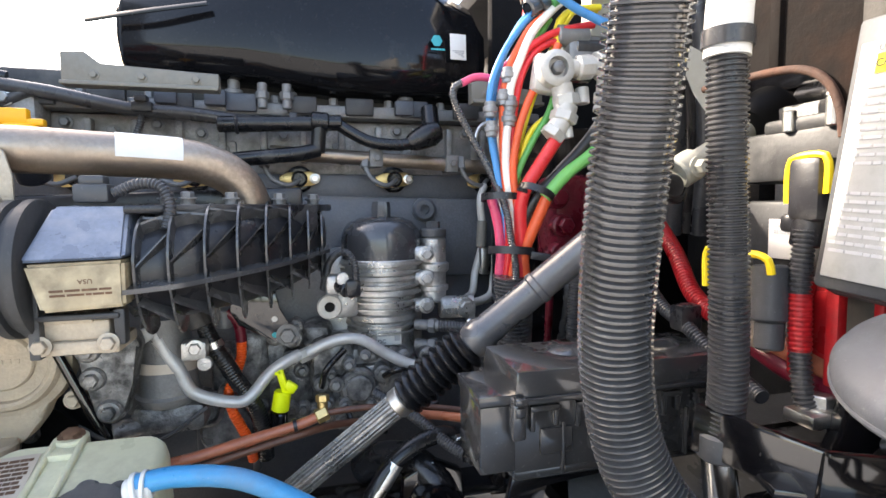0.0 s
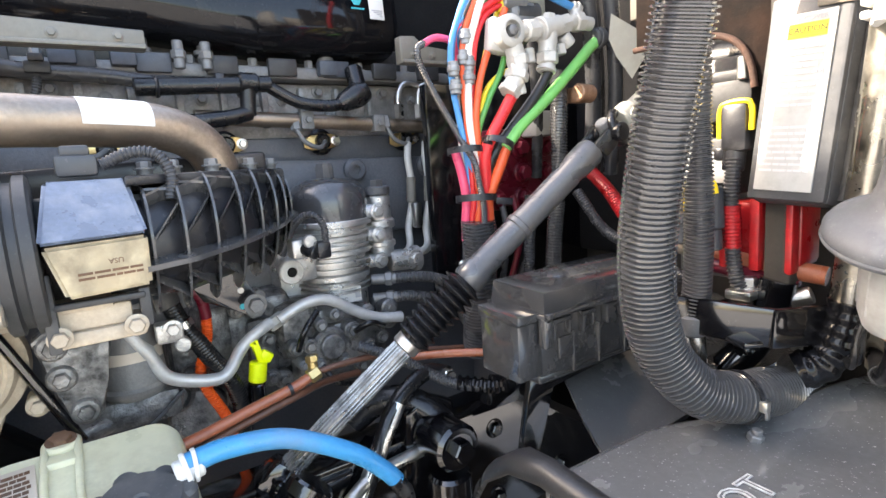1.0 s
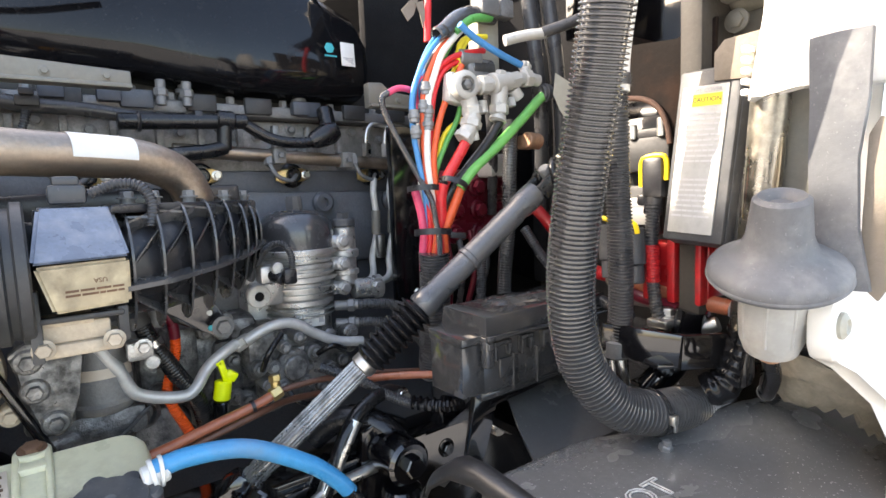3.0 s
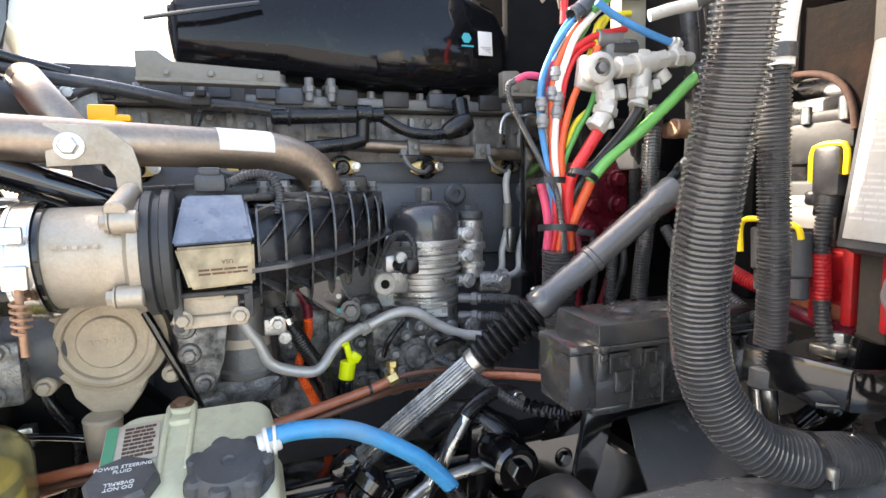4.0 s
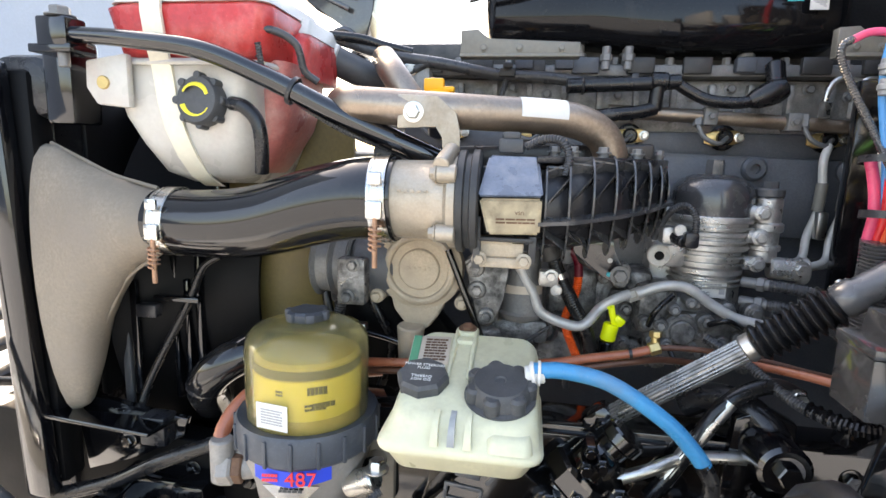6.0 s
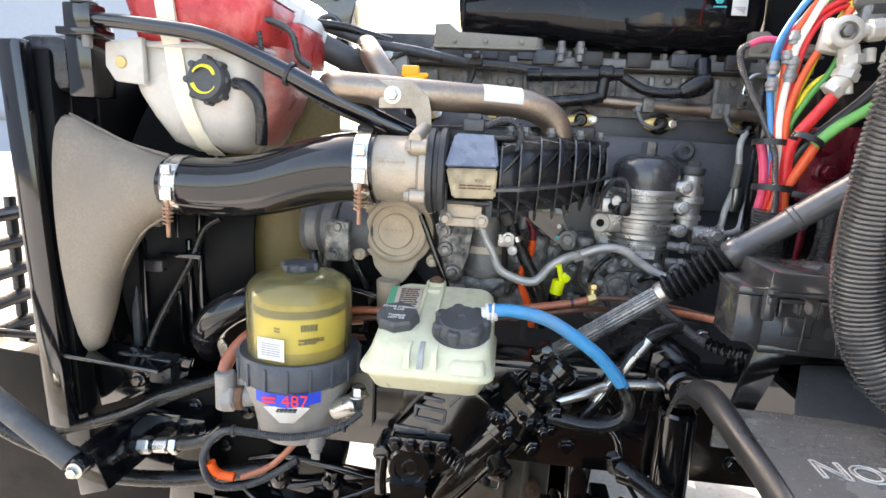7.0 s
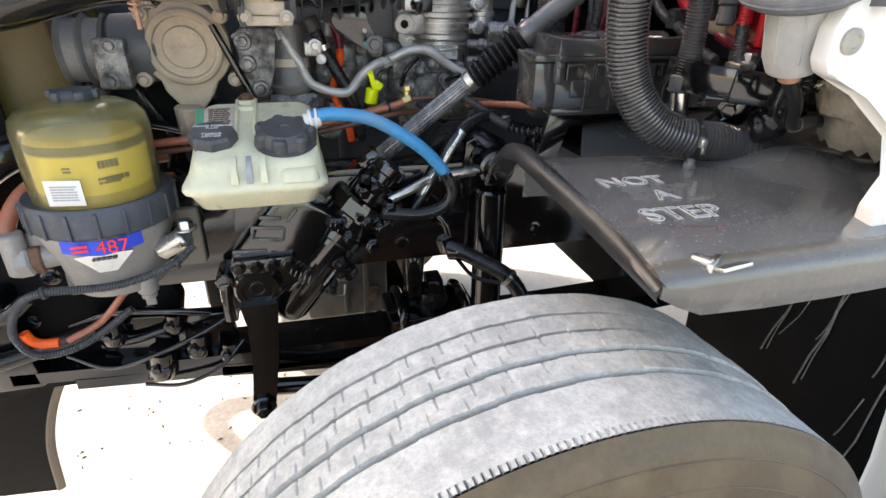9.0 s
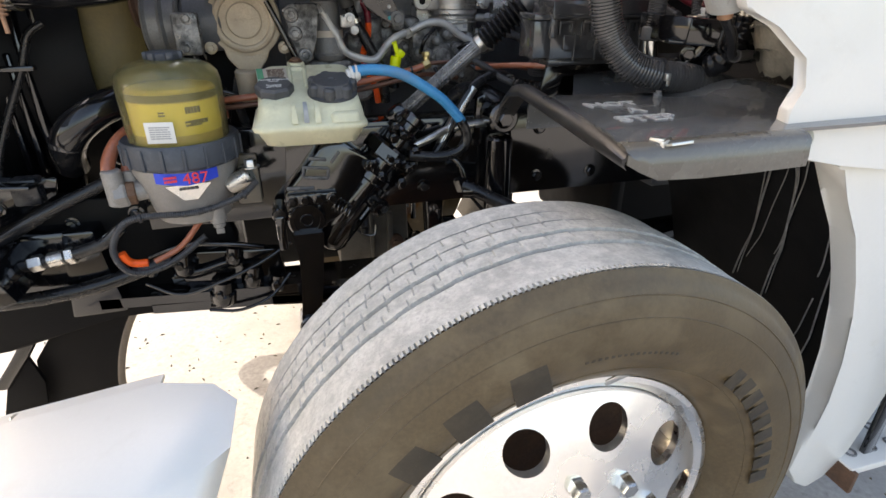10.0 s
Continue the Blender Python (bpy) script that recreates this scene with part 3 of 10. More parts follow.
    for x, y in ((0.351, 0.93), (0.385, 0.92), (0.402, 0.93)):
        part("fuel_pipe", tube([(x + 0.015, y + 0.02, 1.50), (x, y, 1.47), (x + 0.005, y, 1.40), (x - 0.01, y, 1.34), (x - 0.03, y - 0.03, 1.30), (x - 0.09, y - 0.06, 1.29)], 0.0070, 10, 0.008), M_FITTING, t)
        part("pipe_sleeve", rod((x + 0.004, y, 1.435), (x + 0.001, y, 1.385), 0.0095, 14), M_SHIELD, t)
    for x in (0.355, 0.392):
        part("pipe_clip", box((x, 0.918, 1.36), (0.018, 0.016, 0.05), 0.004), M_STEEL, t)
    # front and rear of the engine, beyond the block's ends
    part("gear_case", box((-0.56, 1.22, 1.22), (0.09, 0.52, 0.5), 0.02), M_GREYCAST, t)
    part("bell_housing", box((0.62, 1.22, 1.15), (0.2, 0.56, 0.56), 0.04), M_BLOCK, t)
    for k in range(5):
        part("block_rib", box((-0.42 + 0.09 * k, 0.975, 1.16), (0.014, 0.03, 0.34), 0.004), M_BLOCK, t)
    return t


engine()


def body():
    """White cab corner, fender flare and the tilted hood."""
    t = thing("cab_side", "white painted cab corner panel with bolt and arch cut-out", "cab panel", (0.8, 0.06, 0.35), kind="structure")
    out = [(0.52, 1.090), (0.404, 1.112), (0.398, 1.150), (0.394, 1.181), (0.408, 1.193), (0.416, 1.206), (0.427, 1.244), (0.390, 1.285), (0.347, 1.299), (0.329, 1.305), (0.321, 1.318), (0.321, 1.347), (0.330, 1.369), (0.349, 1.386), (0.385, 1.408), (0.432, 1.508), (0.46, 1.645), (0.46, 1.95), (1.6, 1.95), (1.6, 1.06), (0.62, 1.075)]
    bm = prism(out, 0.02, upright(0, 0.08, 0), 0.004)
    for v in bm.verts:
        b = min(1.0, max(0.0, (v.co.z - 1.20) / 0.09))
        v.co.y += 0.044 * b * b * (3 - 2 * b)
    part("panel", bm, M_WHITEPAINT, t)
    part("bolt", lathe([(0, 0), (0.017, 0), (0.017, 0.003), (0.009, 0.006), (0.007, 0.004), (0, 0.004)], (0.432, 0.060, 1.135), (0, -1, 0), 20), M_PALE, t)
    part("bolt", lathe([(0, 0), (0.012, 0), (0.012, 0.003), (0.007, 0.006), (0.005, 0.004), (0, 0.004)], (0.343, 0.104, 1.335), (0, -1, 0), 20), M_PALE, t)
    # flare behind the wheel, lip turned inwards
    flare_out = [(0.544, 1.082), (0.598, 1.023), (0.639, 0.947), (0.681, 0.852), (0.707, 0.775), (0.736, 0.663), (0.742, 0.561), (0.725, 0.487), (0.708, 0.443), (0.698, 0.374), (0.735, 0.320), (0.773, 0.296), (0.815, 0.316), (0.862, 0.382), (0.903, 0.537), (0.915, 0.75), (0.92, 1.065)]
    fl = thing("fender_flare", "white painted fender flare behind the front wheel", "fender", (0.7, 0.06, 0.35), kind="structure")
    part("flare", prism(flare_out, 0.05, upright(0, 0.133, 0), 0.008), M_WHITEPAINT, fl)
    # inner arch liner, ribbed black plastic
    ln = thing("arch_liner", "ribbed black plastic wheel arch liner", "wheel arch liner", (0.65, 0.4, 0.3))
    edge = [Vector((0.30, 0, 1.118)), Vector((0.44, 0, 1.112)), Vector((0.52, 0, 1.102))] + [Vector((x + 0.008, 0, z)) for x, z in flare_out[:10]]
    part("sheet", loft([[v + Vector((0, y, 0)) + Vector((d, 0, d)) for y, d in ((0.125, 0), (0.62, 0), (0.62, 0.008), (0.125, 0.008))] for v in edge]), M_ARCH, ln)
    # Unseen far-side liner, added to keep sun off the ground under the truck.
    far = thing("arch_liner", "unseen black arch liner added to shade the ground", "wheel arch liner", (0.05, 1.9, 0.3))
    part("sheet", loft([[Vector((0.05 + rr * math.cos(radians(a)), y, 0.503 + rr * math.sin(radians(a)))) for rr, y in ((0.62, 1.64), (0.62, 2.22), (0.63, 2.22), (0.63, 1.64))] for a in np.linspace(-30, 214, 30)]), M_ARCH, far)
    # thin folds whose pale colour imitates light along their edges
    for k0, y0, k1, y1, r in ((1.1, 0.215, 5.6, 0.390, 0.0020), (1.2, 0.235, 5.5, 0.376, 0.0012), (1.2, 0.178, 5.0, 0.350, 0.0011), (0.9, 0.155, 5.8, 0.305, 0.0019), (1.1, 0.168, 5.6, 0.290, 0.0012), (0.9, 0.132, 4.4, 0.270, 0.0012), (3.0, 0.130, 4.4, 0.164, 0.0015), (5.1, 0.172, 6.2, 0.206, 0.0014), (3.6, 0.128, 6.8, 0.184, 0.0017)):
        path = []
        for n in range(13):
            k = k0 + (k1 - k0) * n / 12
            a = edge[2 + int(k)].lerp(edge[3 + int(k)], k - int(k))
            path.append((a.x - 0.003, y0 + (y1 - y0) * n / 12, a.z - 0.002))
        part("fold_edge", tube(path, r, 8, 0.02), M_FOLDGLINT, ln)


body()


def hood():
    t = thing("hood", "open white hood tilted forward, pale grey underside", "hood", (-1.5, 0.8, 0.6))
    secs = []
    for y, bulge in ((-0.1, -0.05), (0.15, 0.08), (0.5, 0.15), (0.9, 0.18), (1.3, 0.18), (1.8, 0.1), (2.2, -0.05)):
        s = []
        # Shell runs up to 3.28 m, oversized to shade the bay from the sun.
        for z, x in ((1.36, -1.36), (1.6, -1.50), (1.9, -1.62), (2.3, -1.72), (2.8, -1.75), (3.28, -1.74)):
            s.append(Vector((x - bulge, y, z)))
        s += [v + Vector((-0.02, 0, 0.004)) for v in reversed(s)]
        secs.append(s)
    part("shell", loft(secs), M_HOODIN, t)
    for z, x in ((1.45, -1.56), (1.62, -1.64)):
        part("stiffener", tube([(x, 0.1, z), (x - 0.05, 0.6, z + 0.02), (x - 0.05, 1.2, z + 0.02), (x, 1.9, z)], 0.03, 12, 0.05), M_HOODIN, t)
    for y in (0.3, 1.9):
        part("hinge_arm", tube([(-1.62, y, 1.62), (-1.60, y, 1.2), (-1.50, y, 0.85), (-1.30, y, 0.70), (-1.10, y, 0.72)], 0.03, 12, 0.05), M_PAINT, t)
    return t


hood()


def grille():
    t = thing("grille", "black slatted grille of the tilted hood", "grille", (-1.36, 0.93, 0.5))
    for k in range(11):
        z = 0.50 + k * 0.072
        part("slat", box((-1.36, 0.94, z), (0.034, 0.46, 0.022), 0.005, (3, 25, 0)), M_PLASTIC, t)
    for y in (0.72, 0.95, 1.16):
        part("upright", box((-1.38, y, 0.86), (0.02, 0.024, 0.80), 0.005), M_PLASTIC, t)
    part("brace", rod((-1.335, 0.74, 0.98), (-1.335, 1.15, 0.80), 0.011), M_PLASTIC, t)
    return t


grille()


def bumper():
    t = thing("bumper", "white painted front bumper end", "bumper", (-0.9, 0.1, 0.4))
    secs = []
    for x, y0, y1, z1 in ((-1.7, 0.26, 0.40, 0.76), (-1.2, 0.05, 0.28, 0.70), (-0.8, -0.05, 0.24, 0.735), (-0.50, -0.06, 0.20, 0.80), (-0.42, -0.04, 0.17, 0.805), (-0.385, 0.0, 0.13, 0.80)):
        z0 = 0.40
        s = [Vector((x, y1, z1)), Vector((x, y1, z1 - 0.02)), Vector((x, y0 + 0.04, z0)), Vector((x, y0, z0)), Vector((x, y0 - 0.03, 0.55)), Vector((x, y0 - 0.01, z1 - 0.07)), Vector((x, y0 + 0.05, z1 - 0.01))]
        rake = 0.5 * min(1.0, max(0.0, (x + 0.8) / 0.4))
        secs.append([v - Vector((rake * (z1 - v.z), 0, 0)) for v in s])
    bm = loft(secs)
    part("shell", bm, M_WHITEPAINT, t, "", 60)
    part("inner_flange", loft([[Vector((x, y1 + 0.001, z1 - 0.004)), Vector((x, y1 + 0.03, z1 - 0.006)), Vector((x, y1 + 0.03, z1 - 0.012)), Vector((x, y1 + 0.001, z1 - 0.012))] for x, y1, z1 in ((-1.2, 0.28, 0.70), (-0.8, 0.24, 0.735), (-0.5, 0.20, 0.80))]), M_WHITEPAINT, t)
    for x, y1, z1 in ((-1.0, 0.275, 0.709), (-0.72, 0.248, 0.742)):
        part("flange_bolt", bolt((x, y1, z1 - 0.003), (0, 0, 1), 0.009, 0.006), M_STEEL, t)
    return t


bumper()


def cab_shell():
    t = thing("cab_shell", "plain white painted cab behind the firewall", "cab", (1.6, 1.15, 0.88), kind="structure")
    part("floor", box((1.62, 1.16, 0.90), (1.56, 2.12, 0.05), 0.01), M_PLASTIC, t)
    part("roof", box((1.70, 1.16, 2.88), (1.40, 2.18, 0.06), 0.02), M_WHITEPAINT, t)
    part("rear_wall", box((2.40, 1.16, 1.90), (0.05, 2.18, 1.95), 0.01), M_WHITEPAINT, t)
    part("far_side", box((1.60, 2.24, 1.85), (1.60, 0.04, 2.05), 0.01), M_WHITEPAINT, t)
    part("near_side", box((1.70, 0.095, 2.40), (1.40, 0.03, 0.92), 0.01), M_WHITEPAINT, t)
    part("rear_panel", box((2.0, 0.095, 1.50), (0.80, 0.03, 0.95), 0.01), M_WHITEPAINT, t)
    part("windscreen", box((0.93, 1.16, 2.50), (0.03, 2.0, 0.76), 0.006, (0, 14, 0)), M_GLOSS, t, "dark windscreen")
    g = thing("transmission", "dark cast transmission behind the engine", "transmission", (1.3, 1.22, 0.5))
    part("case", box((1.45, 1.22, 0.76), (1.40, 0.46, 0.52), 0.05), M_ARCH, g)
    part("front_flange", box((0.76, 1.22, 0.80), (0.06, 0.56, 0.60), 0.03), M_ARCH, g)
    return t


cab_shell()

# ---- front wheel and suspension ----
def wheel():
    m = Matrix.Translation((0.097, 0.030, 0.512)) @ Euler((radians(0.7), 0, radians(1.8))).to_matrix().to_4x4()
    t = thing("truck_wheel", "dusty truck tyre on a polished alloy wheel, standing on the ground", "wheel", turn=m)
    R = 0.494
    groove = 0.013
    prof = [(0.293, 0.022), (0.298, 0.0), (0.31, -0.018), (0.34, -0.042), (0.375, -0.056), (0.41, -0.057), (0.445, -0.050), (0.466, -0.042), (0.478, -0.034), (0.484, -0.0285),
            (R - 0.005, -0.027), (R - 0.001, -0.024)]
    ribs = []
    y = -0.022
    for w in (0.072, 0.032, 0.030, 0.032, 0.046):
        ribs.append((y, y + w))
        y += w + 0.008
    tread = []
    for k, (a, b) in enumerate(ribs):
        rr = R + 0.004 * (1 - abs(k - 2) / 2)
        tread.append((rr, a, "edge" if k == 0 else "land", k))
        if k == 0:
            tread.append((rr, a + 0.009, "plain", k))
        elif k < 4:
            tread += [(rr, a + 0.42 * (b - a), "land", k), (rr, a + 0.52 * (b - a), "step", k)]
        tread.append((rr, b, "step" if 0 < k < 4 else "land", k))
        if k < 4:
            tread += [(R - groove, b + 0.0015, "plain", k), (R - groove, b + 0.0065, "plain", k)]
    yend = ribs[-1][1]
    segs = 1500
    bm = bmesh.new()
    rows = []
    for r, yy, kind, k in tread:
        row = []
        for s in range(segs):
            a = 2 * math.pi * s / segs
            rr, y2 = r, yy
            if kind == "edge" and s % 4 == 0:
                rr, y2 = r - 0.010, yy + 0.005
            elif kind in ("land", "step"):
                if 0 < k < 4 and (s + 7 * k + (6 if kind == "step" else 0)) % 20 == 0:
                    rr = r - 0.0026
                if yy in ribs[k]:
                    y2 += 0.0007 * (1 if (s // 21) % 2 else -1)
            row.append(bm.verts.new((rr * math.cos(a), y2, rr * math.sin(a))))
        rows.append(row)
    for a, b in zip(rows, rows[1:]):
        for s in range(segs):
            j = (s + 1) % segs
            bm.faces.new((a[s], a[j], b[j], b[s]))
    part("tread", bm, M_TREAD, t, "grey dusty ribbed tread", 25)
    side = lathe([(r, h) for r, h in prof], (0, 0, 0), (0, 1, 0), 160)
    back = lathe([(R, yend), (0.48, yend + 0.012), (0.42, yend + 0.036), (0.35, yend + 0.036), (0.295, yend)], (0, 0, 0), (0, 1, 0), 96)
    sw = part("sidewall", join(side, back), M_TYRE, t, "brown-black dusty sidewall")
    for r in (0.345, 0.432, 0.462):
        part("sidewall_ring", ring((0, -0.044 if r < 0.4 else (-0.0525 if r < 0.45 else -0.0435), 0), (0, -1, 0), r, 0.0013, 160, 6), M_TYRE, sw)
    # raised lettering as plain blocks
    def block(a, r, w, h, d=0.003, name="raised_block"):
        yy = -0.0575 if 0.36 < r < 0.415 else -0.052
        mm = Matrix.Rotation(radians(-a), 4, "Y") @ Matrix.Translation((r, yy + 0.002, 0)) @ Matrix.Rotation(radians(8 if r > .4 else 0), 4, "Z")
        b = box((0, 0, 0), (h, d, w), 0.0012)
        bmesh.ops.transform(b, matrix=mm, verts=b.verts)
        part(name, b, M_TYRETEXT, sw)
    for a in (148.5, 134.3, 120.5, 106.2):
        block(a, 0.378, 0.054, 0.060, 0.0024)
    for k in range(9):
        block(49 - k * 5.6, 0.372, 0.027, 0.036, 0.0024)
    for k in range(10):
        block(96 - k * 2.6, 0.40, 0.011, 0.010, 0.002)
    for k in range(16):
        block(94 - k * 1.5, 0.378, 0.006, 0.005, 0.002)
    # disc wheel
    bm = bmesh.new()
    holes = 10
    def circle(cx, cz, r, n):
        vs = [bm.verts.new((cx + r * math.cos(2 * math.pi * k / n), 0, cz + r * math.sin(2 * math.pi * k / n))) for k in range(n)]
        return [bm.edges.new((vs[k], vs[(k + 1) % n])) for k in range(n)]
    edges = circle(0, 0, 0.272, 120) + circle(0, 0, 0.105, 80)
    for k in range(holes):
        a = 2 * math.pi * (k + 0.14) / holes
        edges += circle(0.222 * math.cos(a), 0.222 * math.sin(a), 0.036, 28)
    bmesh.ops.triangle_fill(bm, use_beauty=True, use_dissolve=False, edges=edges)
    bmesh.ops.solidify(bm, geom=bm.faces[:], thickness=0.014)
    for v in bm.verts:
        r = math.hypot(v.co.x, v.co.z)
        w = min(1.0, max(0.0, (0.272 - r) / 0.167))
        v.co.y += 0.008 - 0.066 * w ** 0.85
    part("disc", bm, M_RIM, t, "polished alloy disc with round hand holes", 30)
    part("rim_lip", lathe([(0.298, 0.012), (0.3, 0.004), (0.298, -0.004), (0.289, -0.006), (0.282, 0.0), (0.274, 0.004), (0.268, 0.02), (0.262, 0.10), (0.285, 0.20), (0.295, 0.20)], (0, 0, 0), (0, 1, 0), 120), M_RIM, t)
    part("hub", lathe([(0.110, -0.040), (0.104, -0.056), (0.090, -0.058), (0.086, -0.10), (0.076, -0.112), (0, -0.114)], (0, 0, 0), (0, 1, 0), 64), M_RIM, t)
    for k in range(10):
        a = 2 * math.pi * (k + 0.64) / 10
        p = (0.142 * math.cos(a), -0.040, 0.142 * math.sin(a))
        nut = part("lug_nut", lathe([(0.016, 0.006), (0.016, 0.032), (0.013, 0.038), (0, 0.038)], p, (0, -1, 0), 6), M_CHROME, t)
        part("flange", lathe([(0.022, 0), (0.022, 0.006), (0.017, 0.010), (0, 0.010)], p, (0, -1, 0), 20), M_CHROME, nut)
    part("brake_drum", lathe([(0, 0.09), (0.20, 0.09), (0.21, 0.10), (0.215, 0.26), (0.19, 0.28), (0, 0.28)], (0, 0, 0), (0, 1, 0), 48), M_RUST, t, "brown rusted brake drum behind the wheel")
    part("valve_block", box((0.07, -0.004, 0.288), (0.045, 0.006, 0.012), 0.002, (0, -14, 0)), M_STEEL, t)
    return t


wheel()


def far_wheel():
    t = thing("far_wheel", "dark far-side front tyre under the truck", "wheel", (0.05, 1.95, 0.5))
    part("tyre", lathe([(0.30, 0), (0.4, -0.04), (0.49, 0), (0.503, 0.02), (0.503, 0.2), (0.49, 0.22), (0.4, 0.26), (0.3, 0.22)], (0.05, 1.95, 0.503), (0, 1, 0), 64), M_TYRE, t)
    part("disc", lathe([(0.30, 0.05), (0.2, 0.09), (0, 0.09)], (0.05, 1.95, 0.503), (0, 1, 0), 48), M_RUST, t)


far_wheel()


def axle():
    t = thing("front_axle", "black forged front axle beam", "axle", (0.1, 1.0, 0.4))
    secs = []
    for y, z in ((0.24, 0.46), (0.45, 0.46), (0.62, 0.42), (1.1, 0.42), (1.55, 0.42), (1.75, 0.46), (1.95, 0.46)):
        secs.append([Vector((0.09 + dx, y, z + dz)) for dx, dz in ((-0.05, -0.06), (0.05, -0.06), (0.05, -0.04), (0.02, -0.02), (0.02, 0.02), (0.05, 0.04), (0.05, 0.06), (-0.05, 0.06), (-0.05, 0.04), (-0.02, 0.02), (-0.02, -0.02), (-0.05, -0.04))])
    part("beam", loft(secs), M_PAINT, t)
    return t


axle()


def leaf_spring(y, label):
    t = thing("leaf_spring", label, "leaf spring", (0.1, y, 0.6))
    for k, (x0, x1, z) in enumerate(((-0.72, 0.95, 0.70), (-0.62, 0.8, 0.672), (-0.36, 0.6, 0.652))):
        secs = []
        for i in range(13):
            u = i / 12
            x = x0 + (x1 - x0) * u
            zz = z - 0.03 * (1 - (2 * u - 1) ** 2) + 0.004
            secs.append([Vector((x, y - 0.05, zz - 0.012)), Vector((x, y + 0.05, zz - 0.012)), Vector((x, y + 0.05, zz + 0.012)), Vector((x, y - 0.05, zz + 0.012))])
        part("leaf", loft(secs), M_PAINT, t)
    for x in (0.02, 0.16):
        part("u_bolt", tube([(x, y - 0.065, 0.50), (x, y - 0.065, 0.70), (x, y - 0.04, 0.745), (x, y + 0.04, 0.745), (x, y + 0.065, 0.70), (x, y + 0.065, 0.50)], 0.011, 12, 0.01), M_PAINT, t)
    part("top_plate", box((0.09, y, 0.715), (0.2, 0.13, 0.03), 0.006), M_PAINT, t)
    part("bump_stop", lathe([(0.040, 0), (0.042, 0.01), (0.034, 0.034), (0.022, 0.04), (0, 0.04)], (0.09, y, 0.73), (0, 0, 1), 24), M_RUBBER, t)
    part("hanger", prism([(-0.06, 0), (0.05, 0), (0.03, 0.2), (-0.03, 0.2)], 0.1, upright(-0.72, y + 0.05, 0.68), 0.006), M_PAINT, t)
    return t


leaf_spring(0.70, "black painted leaf spring under the chassis rail")
leaf_spring(1.5, "black painted leaf spring on the far side")


def shock():
    t = thing("shock_absorber", "black shock absorber on the chassis rail", "shock absorber", (0.18, 0.62, 0.5))
    part("upper_tube", rod((0.186, 0.60, 1.03), (0.188, 0.60, 0.70), 0.031, 28), M_PAINT, t)
    part("lower_tube", rod((0.188, 0.60, 0.72), (0.19, 0.60, 0.45), 0.025, 28), M_PAINT, t)
    part("eye", join(rod((0.186, 0.57, 1.075), (0.186, 0.64, 1.075), 0.034, 28), bolt((0.186, 0.572, 1.075), (0, -1, 0), 0.016, 0.014)), M_PAINT, t)
    part("mount", prism([(-0.05, -0.06), (0.05, -0.06), (0.04, 0.05), (0, 0.07), (-0.04, 0.05)], 0.02, upright(0.186, 0.66, 1.06), 0.004), M_PAINT, t)
    return t


shock()

# ---- engine bay: large things ----
def air_cleaner():
    t = thing("air_cleaner", "glossy black plastic air cleaner housing with label", "air cleaner", (0.05, 1.0, 1.66))
    secs = []
    for x, zb, zt, y0 in ((-0.255, 1.70, 1.80, 0.97), (-0.235, 1.674, 1.84, 0.93), (-0.05, 1.667, 1.87, 0.90), (0.10, 1.652, 1.88, 0.895), (0.25, 1.65, 1.87, 0.90), (0.36, 1.655, 1.83, 0.91), (0.385, 1.68, 1.79, 0.94)):
        s = []
        for y, z in ((y0 + 0.06, zb), (y0 + 0.015, zb + 0.008), (y0, zb + 0.045), (y0 + 0.006, zb + 0.10), (y0 + 0.02, zt - 0.03), (y0 + 0.05, zt), (y0 + 0.2, zt + 0.03), (y0 + 0.4, zt), (y0 + 0.42, zb + 0.05), (y0 + 0.35, zb)):
            s.append(Vector((x, y, z)))
        secs.append(s)
    bm = loft(secs)
    bmesh.ops.bevel(bm, geom=[e for e in bm.edges], offset=0.004, segments=1, affect="EDGES")
    part("housing", bm, M_GLOSS, t, "", 60)
    part("lip", tube([(-0.28, 0.925, 1.748), (-0.20, 0.905, 1.76), (-0.10, 0.90, 1.78)], 0.006, 8, 0.02, flat=0.5), M_GLOSS, t)
    lab = part("label", box((0.318, 0.8985, 1.740), (0.030, 0.002, 0.046), 0.0005, (-4, 0, 2)), M_WHITE, t, "white label with faint print")
    part("print", bars(5, 0.022, 0.016, upright(0.318, 0.8968, 1.726)), M_GREYINK, lab)
    part("logo", join(lathe([(0, 0), (0.008, 0), (0.0105, 0.0), (0, 0.0012)], (0.278, 0.897, 1.748), (0, -1, 0), 6), bars(1, 0.026, 0.005, upright(0.28, 0.8968, 1.733))), M_TEALLOGO, t)
    for x in (-0.07, 0.02, 0.23):
        part("foot", join(rod((x, 0.95, 1.635), (x, 0.95, 1.675), 0.010, 16), rod((x, 0.95, 1.648), (x, 0.95, 1.656), 0.015, 16)), M_GREYCAST, t)
    for ob in t.children:
        ob.location = (-0.008, 0.033, 0.008)
    return t


air_cleaner()


def cover_bracket(x0, x1, label):
    t = thing("heat_shield", label, "heat shield", (0.5 * (x0 + x1), 0.87, 1.634))
    part("sheet", prism([(x0, 1.634), (x0, 1.680), (x0 + 0.03, 1.682), (x0 + 0.05, 1.664), (x1, 1.660), (x1, 1.634)], 0.02, upright(0, 0.875, 0), 0.002), M_SHIELD, t)
    part("folded_edge", box((0.5 * (x0 + x1), 0.851, 1.637), (x1 - x0, 0.010, 0.006), 0.0015), M_SHIELD, t)
    for u in (0.2, 0.5, 0.85):
        part("bolt", bolt((x0 + u * (x1 - x0), 0.856, 1.650), (0, -1, 0), 0.005, 0.004), M_SHIELD, t)
    return t


